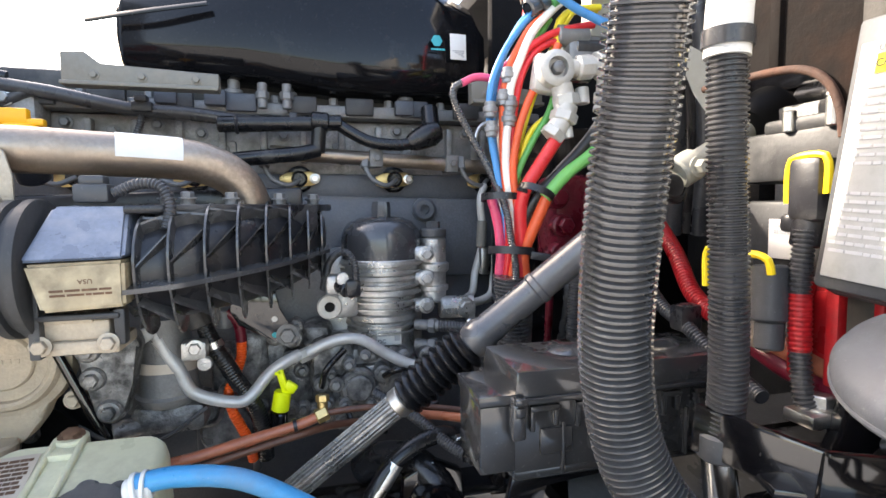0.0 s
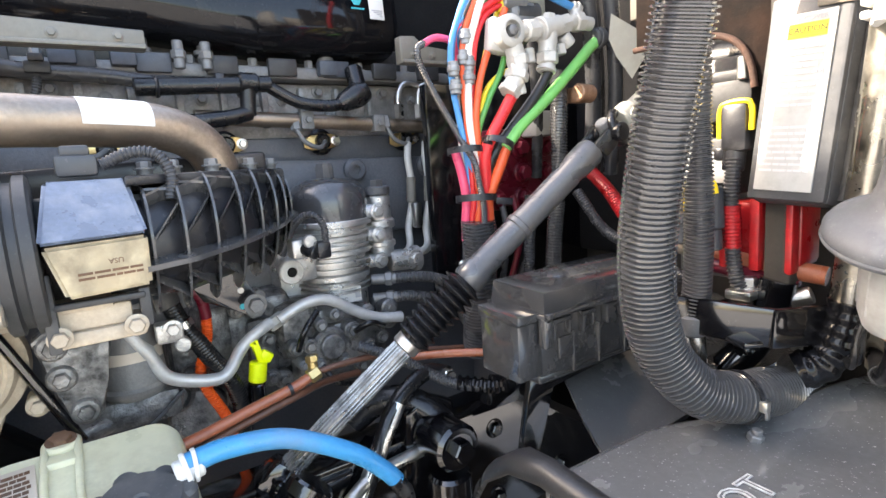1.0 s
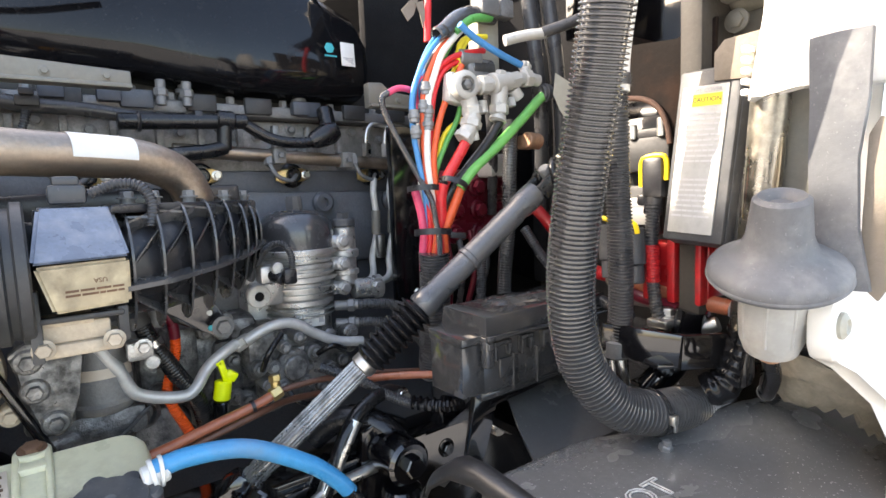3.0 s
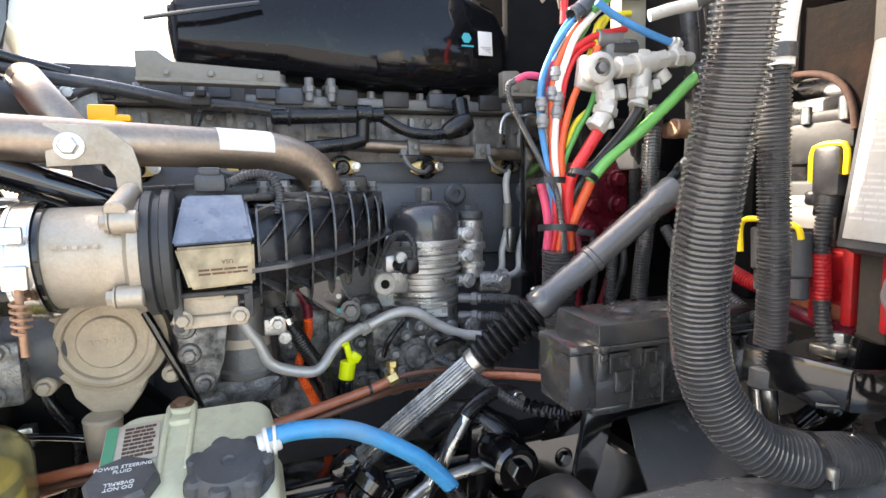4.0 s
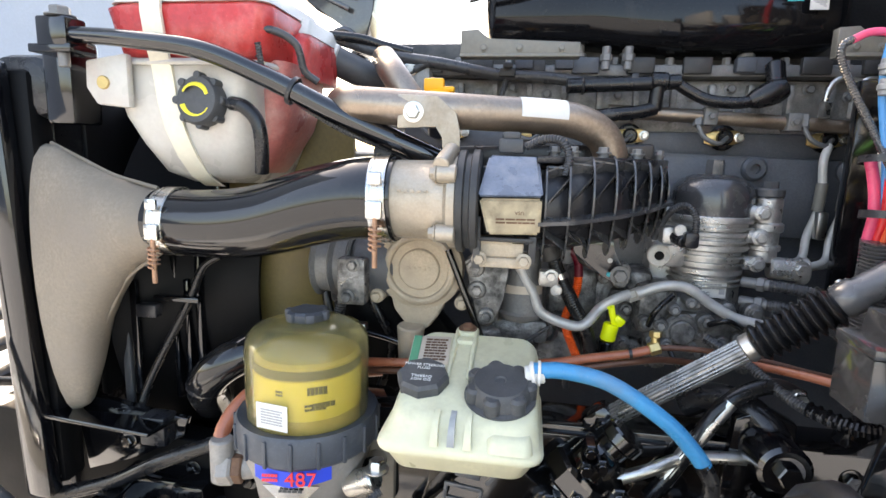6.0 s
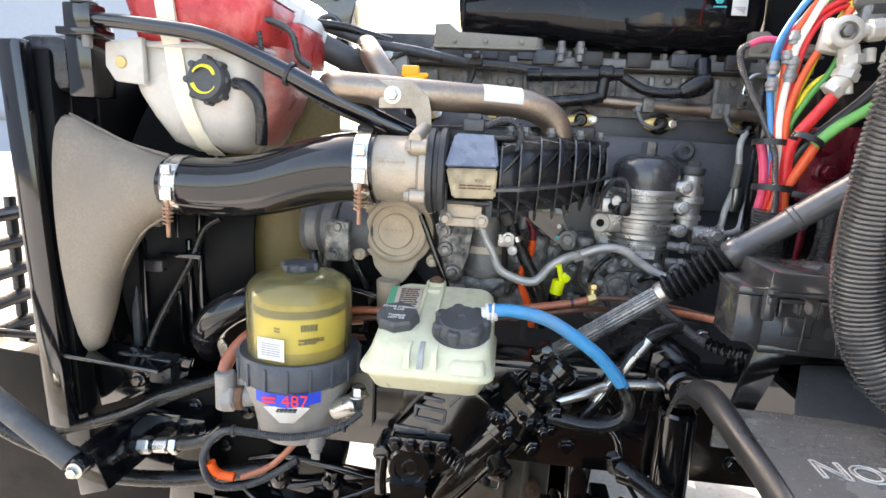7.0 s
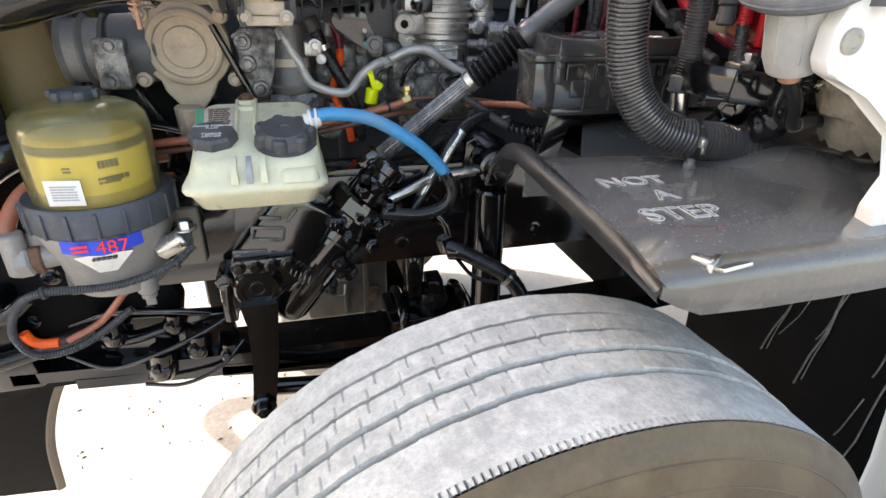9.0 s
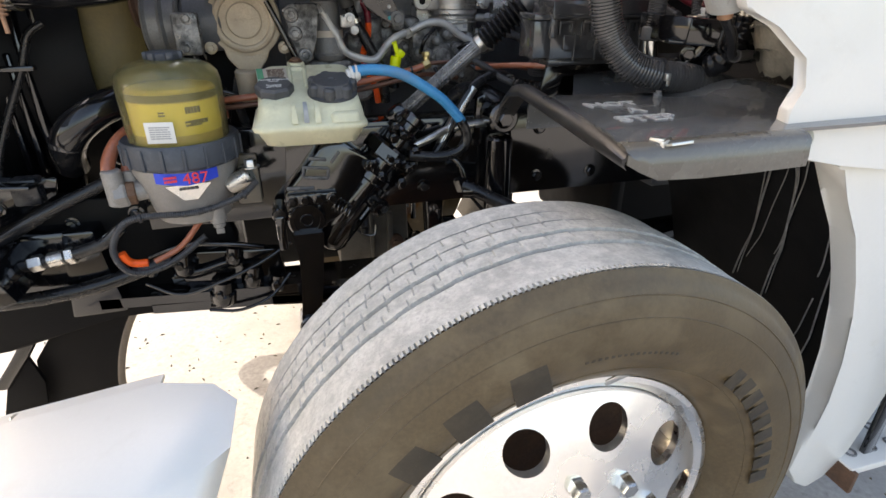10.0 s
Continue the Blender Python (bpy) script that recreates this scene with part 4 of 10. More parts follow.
cover_bracket(-0.29, -0.085, "grey sheet metal bracket under the air cleaner")
cover_bracket(0.31, 0.44, "grey sheet metal bracket beside the wiring")


def egr_pipe():
    t = thing("egr_pipe", "heat-tinted steel pipe across the engine", "pipe", (-0.2, 0.68, 1.48))
    part("pipe", tube([(-0.46, 0.74, 1.53), (-0.435, 0.665, 1.535), (-0.39, 0.645, 1.531), (-0.30, 0.66, 1.527), (-0.16, 0.70, 1.524), (-0.095, 0.72, 1.519), (-0.055, 0.735, 1.500), (-0.038, 0.742, 1.470), (-0.036, 0.745, 1.44)], 0.0255, 28, 0.008), M_EGR, t)
    part("riser", tube([(-0.44, 0.90, 1.64), (-0.40, 0.82, 1.60), (-0.36, 0.80, 1.55)], 0.024, 20, 0.01), M_EGR, t)
    path, _ = spline([(-0.46, 0.74, 1.53), (-0.435, 0.665, 1.535), (-0.39, 0.645, 1.531), (-0.30, 0.66, 1.527), (-0.16, 0.70, 1.524), (-0.095, 0.72, 1.519), (-0.055, 0.735, 1.500), (-0.038, 0.742, 1.470), (-0.036, 0.745, 1.44)], 120)
    wrap = tube([tuple(p) for p in path if -0.183 < p.x < -0.112], 0.0262, 40, 0.006, hollow=True)
    bmesh.ops.delete(wrap, geom=[v for v in wrap.verts if v.co.z < 1.517], context="VERTS")
    part("sticker", wrap, M_WHITE, t, "white paper sticker")
    part("bracket", prism([(-0.345, 1.498), (-0.345, 1.545), (-0.288, 1.543), (-0.262, 1.520), (-0.256, 1.495), (-0.256, 1.455), (-0.280, 1.455), (-0.280, 1.488), (-0.290, 1.503)], 0.004, upright(0, 0.632, 0), 0.0012), M_ALU_DUSTY, t, "bent steel bracket strap")
    part("bolt", bolt((-0.322, 0.628, 1.521), (0, -1, 0), 0.010, 0.008), M_STEEL, t)
    return t


egr_pipe()


def fill_cap():
    t = thing("oil_fill_cap", "orange-yellow oil fill cap behind the steel pipe", "oil cap", (-0.32, 0.80, 1.54))
    part("cap", join(lathe([(0.024, 0), (0.024, 0.014), (0.018, 0.018), (0, 0.018)], (-0.318, 0.80, 1.552), (0, 0, 1), 24), box((-0.325, 0.80, 1.580), (0.034, 0.014, 0.022), 0.003), box((-0.30, 0.80, 1.573), (0.02, 0.014, 0.010), 0.003)), M_FILLCAP, t)
    part("neck", rod((-0.318, 0.83, 1.50), (-0.318, 0.80, 1.552), 0.020, 20), M_PLASTIC, t)


fill_cap()


def intake_manifold():
    t = thing("intake_manifold", "black ribbed plastic intake manifold", "intake manifold", (-0.05, 0.7, 1.35))
    secs = []
    xs = ((-0.150, 1.392, 0.060, 0.640), (-0.10, 1.396, 0.068, 0.652), (-0.04, 1.402, 0.068, 0.690), (0.01, 1.406, 0.062, 0.745), (0.045, 1.410, 0.052, 0.800), (0.062, 1.410, 0.044, 0.838))
    for x, zc, h, yc in xs:
        s = []
        for k in range(20):
            a = 2 * math.pi * k / 20
            s.append(Vector((x, yc + 0.052 * math.cos(a) * (1.3 if math.cos(a) > 0 else 1), zc + 0.84 * h * math.sin(a))))
        secs.append(s)
    part("body", loft(secs), M_PLASTIC, t)
    def hull(x):
        """Centre height, half height and centre depth of the hull at x."""
        return [float(np.interp(x, [q[0] for q in xs], [q[i] for q in xs])) for i in (1, 2, 3)]
    def at(x, a, out):
        zc, h, yc = hull(x)
        return Vector((x, yc + (0.052 + out) * math.cos(a), zc + (0.84 * h + out) * math.sin(a)))
    stations = (-0.136, -0.106, -0.074, -0.043, -0.014, 0.013, 0.036, 0.055)
    turns = np.linspace(radians(72), radians(288), 17)
    for x in stations:
        bm = loft([[at(x, a, o) + Vector((dx, 0, 0)) for dx, o in ((-0.0019, -0.004), (0.0019, -0.004), (0.0012, 0.016 + 0.004 * math.sin(3 * a)), (-0.0012, 0.016 + 0.004 * math.sin(3 * a)))] for a in turns])
        part("rib", bm, M_RIBBED, t)
    w = Vector((0, 0.0003, 0.0012))
    for x0, x1 in zip(stations, stations[1:]):
        for a0, a1 in ((172, 142), (128, 118), (118, 128), (205, 232)):
            p, q = [[at(x, radians(a), o) for o in (-0.004, 0.014)] for x, a in ((x0, a0), (x1, a1))]
            part("web", loft([[p[0] - w, p[0] + w, p[1] + w, p[1] - w], [q[0] - w, q[0] + w, q[1] + w, q[1] - w]]), M_RIBBED, t)
    ridge = [[at(x, radians(190), o) + Vector((0, 0, dz)) for o, dz in ((-0.004, -0.0025), (0.024, -0.0025), (0.024, 0.0025), (-0.004, 0.0025))] for x in np.linspace(-0.150, 0.066, 14)]
    part("joint_flange", loft(ridge), M_RIBBED, t, "raised joint flange")
    part("top_flange", prism([(-0.15, 0.60), (-0.05, 0.655), (0.02, 0.72), (0.055, 0.775), (0.075, 0.86), (-0.15, 0.76)], 0.010, Matrix.Translation((0, 0, 1.456)), 0.003), M_PLASTIC, t)
    part("outlet_box", box((-0.005, 0.755, 1.444), (0.085, 0.075, 0.044), 0.005, (0, 0, 42)), M_RIBBED, t)
    for x, y in ((-0.10, 0.665), (-0.055, 0.69), (0.0, 0.735), (0.045, 0.80), (-0.125, 0.68)):
        part("bolt", join(rod((x, y, 1.46), (x, y, 1.474), 0.008, 16), bolt((x, y, 1.472), (0, 0, 1), 0.0075, 0.007)), M_GREYCAST, t)
    part("grey_flange", prism([(-0.42, 1.44), (-0.42, 1.475), (0.03, 1.49), (0.03, 1.45)], 0.10, upright(0, 0.86, 0), 0.006), M_PLASTIC, t)
    return t


intake_manifold()


def throttle():
    t = thing("intake_throttle_valve", "dusty cast aluminium intake throttle valve", "throttle valve", (-0.28, 0.6, 1.34))
    ax = (1, 0.03, 0)
    part("barrel", lathe([(0, 0), (0.052, 0), (0.056, 0.004), (0.056, 0.012), (0.053, 0.016), (0.054, 0.065), (0.057, 0.07), (0.057, 0.085), (0.064, 0.09), (0.064, 0.10), (0, 0.10)], (-0.352, 0.603, 1.402), ax, 48), M_ALU_DUSTY, t)
    for k in range(5):
        part("cast_lettering", box((-0.322 + 0.0085 * k, 0.5495, 1.417), (0.005, 0.0015, 0.0035), 0.0005), M_ALU_DUSTY, t)
    part("flange", lathe([(0, 0), (0.066, 0), (0.069, 0.002), (0.069, 0.010), (0.064, 0.012), (0.064, 0.018), (0.070, 0.020), (0.070, 0.028), (0.067, 0.03), (0, 0.03)], (-0.252, 0.606, 1.402), ax, 48), M_DUSTY, t, "grey-black flange")
    for a in (35, 145, 215, 325):
        p = Vector((-0.262, 0.606 + 0.066 * math.cos(radians(a)), 1.402 + 0.066 * math.sin(radians(a))))
        part("lug", join(rod(p - Vector((0.012, 0, 0)), p + Vector((0.014, 0, 0)), 0.012, 16), bolt(p - Vector((0.012, 0, 0)), (-1, 0, 0), 0.008, 0.007)), M_ALU_DUSTY, t)
    part("actuator_arm", rod((-0.268, 0.545, 1.45), (-0.262, 0.60, 1.47), 0.011, 16), M_ALU_DUSTY, t)
    return t


throttle()


def sensor_box():
    t = thing("throttle_actuator", "black plastic actuator box with cream label face", "actuator", (-0.18, 0.57, 1.36))
    secs = [[Vector((-0.212, 0.60, 1.464)), Vector((-0.148, 0.612, 1.464)), Vector((-0.142, 0.66, 1.464)), Vector((-0.215, 0.66, 1.466))],
            [Vector((-0.221, 0.545, 1.413)), Vector((-0.140, 0.560, 1.414)), Vector((-0.136, 0.66, 1.414)), Vector((-0.224, 0.66, 1.413))]]
    bm = loft(secs)
    bmesh.ops.bevel(bm, geom=bm.edges[:], offset=0.003, segments=2, affect="EDGES")
    part("lid", bm, M_LID, t, "worn sloping lid with sky reflection in its colour")
    secs = [[Vector((-0.219, 0.548, 1.411)), Vector((-0.141, 0.563, 1.412)), Vector((-0.138, 0.66, 1.412)), Vector((-0.222, 0.66, 1.411))],
            [Vector((-0.207, 0.548, 1.366)), Vector((-0.142, 0.566, 1.366)), Vector((-0.141, 0.65, 1.366)), Vector((-0.209, 0.65, 1.366))]]
    bm = loft(secs)
    bmesh.ops.bevel(bm, geom=bm.edges[:], offset=0.003, segments=2, affect="EDGES")
    face = part("face", bm, M_CREAM, t, "cream label face with dark print")
    fm = Matrix.Translation((-0.174, 0.5535, 1.388)) @ Matrix.Rotation(radians(11), 4, "Z") @ Matrix.Rotation(radians(14), 4, "X") @ FACE_Y
    part("print", bars(2, 0.050, 0.009, fm @ Matrix.Translation((0, -0.002, 0.0065)), random.Random(5), 0.5), M_RUST, face)
    text("word", "USA", 0.0065, fm @ Matrix.Translation((0.004, 0.009, 0.0075)) @ Matrix.Rotation(math.pi, 4, "Z"), M_RUST, face)
    part("rear_housing", box((-0.175, 0.66, 1.40), (0.12, 0.07, 0.10), 0.008), M_DUSTY, t)
    part("lower_casting", join(box((-0.192, 0.610, 1.342), (0.062, 0.06, 0.020), 0.003), box((-0.200, 0.606, 1.352), (0.050, 0.055, 0.006), 0.002), box((-0.186, 0.606, 1.325), (0.070, 0.06, 0.014), 0.004)), M_TANCAST, t, "tan dusted aluminium foot")
    part("foot_strut", join(box((-0.222, 0.576, 1.352), (0.010, 0.014, 0.070), 0.002), box((-0.150, 0.580, 1.345), (0.010, 0.016, 0.036), 0.002), box((-0.186, 0.574, 1.357), (0.074, 0.010, 0.006), 0.002)), M_DUSTY, t, "black moulded strut")
    for x in (-0.218, -0.160):
        part("foot_screw", bolt((x, 0.572, 1.330), (0, -1, 0), 0.007, 0.006), M_ALU_DUSTY, t)
    part("connector", join(box((-0.185, 0.635, 1.478), (0.034, 0.03, 0.02), 0.004), box((-0.185, 0.635, 1.492), (0.024, 0.022, 0.01), 0.003)), M_CAP, t)
    part("cable", tube([(-0.165, 0.63, 1.478), (-0.14, 0.625, 1.488), (-0.118, 0.62, 1.485), (-0.108, 0.615, 1.465), (-0.112, 0.61, 1.44)], 0.0062, 12, 0.004, (0.004, 0.0012)), M_CONDUIT2, t)
    return t


sensor_box()


def intake_hose():
    t = thing("intake_hose", "glossy black intake hose with steel band clamps", "hose", (-0.52, 0.6, 1.3))
    part("hose", tube([(-0.715, 0.625, 1.352), (-0.62, 0.618, 1.352), (-0.54, 0.612, 1.362), (-0.45, 0.606, 1.388), (-0.39, 0.603, 1.400), (-0.335, 0.603, 1.402)], (0.049, 0.058), 40, 0.008), M_HOSEGLOSS, t)
    for x, y, z, r, ax in ((-0.352, 0.603, 1.4015, 0.0595, (1, 0, 0.05)), (-0.692, 0.6245, 1.352, 0.0505, (1, 0, 0))):
        cl = part("clamp", band((x, y, z), ax, r, 0.024, 0.0016, 56), M_CHROME, t, "bright steel band clamp")
        part("clamp_rib", join(band((x - 0.009, y, z), ax, r + 0.0016, 0.003, 0.001, 56), band((x + 0.009, y, z), ax, r + 0.0016, 0.003, 0.001, 56)), M_CHROME, cl)
        part("screw_block", join(box((x, y - r - 0.004, z - 0.01), (0.022, 0.010, 0.024), 0.003), box((x, y - r - 0.003, z + 0.03), (0.018, 0.006, 0.016), 0.002)), M_CHROME, cl)
        part("spring", tube([(x + 0.002 + 0.0075 * math.cos(k * math.pi / 3), y - r - 0.006 + 0.0075 * math.sin(k * math.pi / 3), z - 0.03 - k * 0.0011) for k in range(30)], 0.0016, 6, 0.0035), M_RUSTY, cl)
        part("screw", rod((x + 0.002, y - r - 0.006, z - 0.02), (x + 0.002, y - r - 0.006, z - 0.085), 0.0035, 12), M_RUSTY, cl)
    return t


intake_hose()


def cac_duct():
    t = thing("charge_air_duct", "tan dust-covered charge air duct on the cooler", "duct", (-0.85, 0.65, 1.0))
    def oval(cx, cy, cz, ry, rz, rx=0.0):
        return [Vector((cx + rx * math.sin(2 * math.pi * k / 28), cy + ry * math.cos(2 * math.pi * k / 28), cz + rz * math.sin(2 * math.pi * k / 28))) for k in range(28)]
    secs = [oval(-0.70, 0.625, 1.352, 0.0485, 0.0485), oval(-0.735, 0.63, 1.346, 0.050, 0.053), oval(-0.765, 0.634, 1.342, 0.052, 0.064), oval(-0.79, 0.637, 1.3355, 0.054, 0.0785), oval(-0.83, 0.645, 1.314, 0.056, 0.111), oval(-0.865, 0.650, 1.292, 0.056, 0.147, -0.004), oval(-0.890, 0.655, 1.262, 0.054, 0.190, -0.008), oval(-0.915, 0.66, 1.238, 0.052, 0.225, -0.01), oval(-0.945, 0.665, 1.23, 0.05, 0.235, -0.01)]
    part("duct", loft(secs), M_DUCT, t, "", 60)
    part("cuff", lathe([(0.047, 0), (0.0505, 0.001), (0.0515, 0.006), (0.0505, 0.011), (0.047, 0.012)], (-0.712, 0.626, 1.351), (1, 0, 0.03), 40, closed=True), M_DUCT, t, "rolled cuff of the duct")
    for side in (1, -1):
        part("seam", tube([(-0.72, 0.625, 1.351 + 0.0505 * side), (-0.79, 0.637, 1.3355 + 0.079 * side), (-0.83, 0.645, 1.314 + 0.1115 * side), (-0.865, 0.650, 1.292 + 0.1475 * side), (-0.94, 0.665, 1.231 + 0.235 * side)], 0.003, 8, 0.02), M_DUCT, t)
    return t


cac_duct()


def radiator():
    t = thing("radiator", "black radiator and cooler stack with side frame", "radiator", (-1.0, 1.1, 0.7))
    part("core", box((-1.02, 1.18, 1.18), (0.06, 0.96, 0.86), 0.006), M_PLASTIC, t)
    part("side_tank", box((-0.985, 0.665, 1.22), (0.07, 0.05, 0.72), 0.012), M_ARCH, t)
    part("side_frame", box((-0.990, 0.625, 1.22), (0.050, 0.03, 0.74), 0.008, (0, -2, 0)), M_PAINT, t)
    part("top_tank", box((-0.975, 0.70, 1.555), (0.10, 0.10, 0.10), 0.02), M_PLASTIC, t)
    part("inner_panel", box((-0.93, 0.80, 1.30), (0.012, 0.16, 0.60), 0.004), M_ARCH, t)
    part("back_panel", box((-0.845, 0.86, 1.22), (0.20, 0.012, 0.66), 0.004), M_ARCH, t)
    part("stay", box((-0.886, 0.735, 1.10), (0.016, 0.010, 0.25), 0.003), M_CAP, t)
    part("stay", box((-0.860, 0.730, 1.115), (0.014, 0.012, 0.22), 0.003), M_PAINT, t)
    for x, z0, z1 in ((-0.815, 0.98, 1.36), (-0.79, 0.97, 1.22), (-0.765, 0.97, 1.30)):
        part("rib", box((x, 0.80, (z0 + z1) / 2), (0.012, 0.05, z1 - z0), 0.004), M_PAINT, t)
    part("stay_bracket", box((-0.828, 0.725, 1.172), (0.04, 0.02, 0.024), 0.003), M_PLASTIC, t)
    part("cross_tab", box((-0.775, 0.735, 1.195), (0.09, 0.02, 0.010), 0.003), M_PAINT, t)
    part("pale_clip", box((-0.835, 0.74, 1.275), (0.030, 0.016, 0.05), 0.004), M_GREYCAST, t)
    part("drain_hose", tube([(-0.70, 0.75, 1.275), (-0.73, 0.745, 1.253), (-0.757, 0.74, 1.19), (-0.785, 0.74, 1.14), (-0.813, 0.735, 1.087), (-0.838, 0.725, 1.03), (-0.851, 0.715, 0.985)], 0.0075, 12, 0.01), M_RUBBER, t)
    part("foot_bracket", prism([(-0.97, 1.01), (-0.89, 1.005), (-0.80, 0.99), (-0.74, 0.985), (-0.75, 0.95), (-0.84, 0.90), (-0.95, 0.86)], 0.012, upright(0, 0.705, 0), 0.002), M_PAINT, t)
    part("foot_flange", box((-0.86, 0.66, 0.992), (0.20, 0.09, 0.008), 0.003, (-8, 4, 0)), M_PAINT, t)
    part("buffer", box((-0.792, 0.685, 0.967), (0.05, 0.04, 0.055), 0.006), M_PLASTIC, t, "small black buffer block")
    part("bolt", bolt((-0.865, 0.692, 0.985), (0, -1, 0), 0.011, 0.008), M_PAINT, t)
    part("bolt", bolt((-0.86, 0.692, 0.93), (0, -1, 0), 0.011, 0.008), M_PAINT, t)
    return t


radiator()


def fan_shroud():
    t = thing("fan_shroud", "olive-brown plastic fan shroud round the fan", "fan shroud", (-0.75, 1.18, 0.75))
    prof = [(0.47, 0.0), (0.43, 0.05), (0.40, 0.10), (0.375, 0.22), (0.37, 0.24), (0.362, 0.24), (0.366, 0.22), (0.39, 0.10), (0.42, 0.05), (0.46, 0.0)]
    # ring and cowl_lower near-black, not ochre: the recess shade is their colour
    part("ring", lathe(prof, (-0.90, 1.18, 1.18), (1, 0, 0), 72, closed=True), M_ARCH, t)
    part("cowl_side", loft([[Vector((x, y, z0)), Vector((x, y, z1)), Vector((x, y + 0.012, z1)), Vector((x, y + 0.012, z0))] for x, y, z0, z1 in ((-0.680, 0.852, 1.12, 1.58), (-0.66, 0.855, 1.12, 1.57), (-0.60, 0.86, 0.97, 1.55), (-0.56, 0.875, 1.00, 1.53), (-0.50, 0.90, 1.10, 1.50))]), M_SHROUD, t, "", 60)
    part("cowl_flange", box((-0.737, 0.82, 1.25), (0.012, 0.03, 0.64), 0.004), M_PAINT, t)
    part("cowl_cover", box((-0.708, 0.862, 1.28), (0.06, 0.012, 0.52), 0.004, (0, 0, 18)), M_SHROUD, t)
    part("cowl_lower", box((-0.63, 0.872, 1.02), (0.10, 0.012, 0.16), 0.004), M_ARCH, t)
    for k in range(9):
        a = 2 * math.pi * k / 9
        bm = box((0, 0.22, 0), (0.012, 0.26, 0.09), 0.004, (0, 35, 0))
        bmesh.ops.transform(bm, matrix=Matrix.Translation((-0.73, 1.18, 1.18)) @ Matrix.Rotation(a, 4, "X"), verts=bm.verts)
        part("blade", bm, M_PLASTIC, t)
    part("fan_hub", rod((-0.78, 1.18, 1.18), (-0.60, 1.18, 1.18), 0.10, 40), M_GREYCAST, t)
    return t


fan_shroud()


def front_drive():
    """Pulleys and belt ahead of the engine."""
    t = thing("belt_drive", "dark pulleys with ribbed belt ahead of the engine", "pulley", (-0.52, 0.8, 1.1))
    part("pulley", lathe([(0, 0), (0.055, 0), (0.06, 0.004), (0.052, 0.01), (0.052, 0.03), (0.06, 0.036), (0.052, 0.042), (0.052, 0.062), (0.06, 0.068), (0.055, 0.072), (0, 0.072)], (-0.53, 0.80, 1.265), (1, 0, 0), 48), M_GREYCAST, t)
    part("idler", lathe([(0, 0), (0.04, 0), (0.045, 0.006), (0.038, 0.012), (0.038, 0.04), (0.045, 0.046), (0, 0.05)], (-0.56, 0.86, 1.30), (1, 0, 0), 40), M_RUST, t)
    part("alternator_body", rod((-0.455, 0.80, 1.265), (-0.38, 0.80, 1.27), 0.058, 40), M_BLOCK, t)
    part("clamp_casting", join(box((-0.445, 0.735, 1.25), (0.05, 0.03, 0.08), 0.006), bolt((-0.45, 0.718, 1.225), (0, -1, 0), 0.009, 0.008), bolt((-0.44, 0.718, 1.28), (0, -1, 0), 0.008, 0.008)), M_OILYCAST, t)
    return t


front_drive()


def pump_cover():
    t = thing("gear_cover", "tan dusted round cast cover with raised ring", "cast cover", (-0.335, 0.75, 1.15))
    c = Vector((-0.334, 0.755, 1.273))
    part("disc", lathe([(0, 0.010), (0.033, 0.010), (0.035, 0.008), (0.0355, 0.004), (0.049, 0.004), (0.051, 0.010), (0.055, 0.012), (0.060, 0.010), (0.064, 0.002), (0.073, -0.002), (0.075, -0.02), (0.068, -0.05), (0, -0.05)], c, (0, -1, 0), 56), M_TANCAST, t)
    part("neck", prism([(-0.058, -0.02), (-0.045, -0.075), (-0.018, -0.108), (0.0, -0.112), (0.016, -0.105), (0.035, -0.08), (0.045, -0.055), (0.062, -0.015), (0.0, 0.02)], 0.035, upright(c.x, c.y + 0.036, c.z), 0.006), M_TANCAST, t)
    part("spout", rod((-0.345, 0.745, 1.175), (-0.348, 0.75, 1.11), 0.024, 24, r2=0.019), M_TANCAST, t)
    for k in range(5):
        part("cast_mark", box(c + Vector((-0.018 + 0.009 * k, -0.0105, 0.002)), (0.006, 0.0015, 0.006), 0.0005), M_TANCAST, t)
    for dx, dz in ((-0.074, -0.052), (0.074, -0.055), (-0.06, 0.052), (0.064, 0.050)):
        part("lug", join(rod(c + Vector((dx, 0.03, dz)), c + Vector((dx, -0.004, dz)), 0.0125, 16), bolt(c + Vector((dx, -0.004, dz)), (0, -1, 0), 0.008, 0.008)), M_TANCAST, t)
    return t


pump_cover()


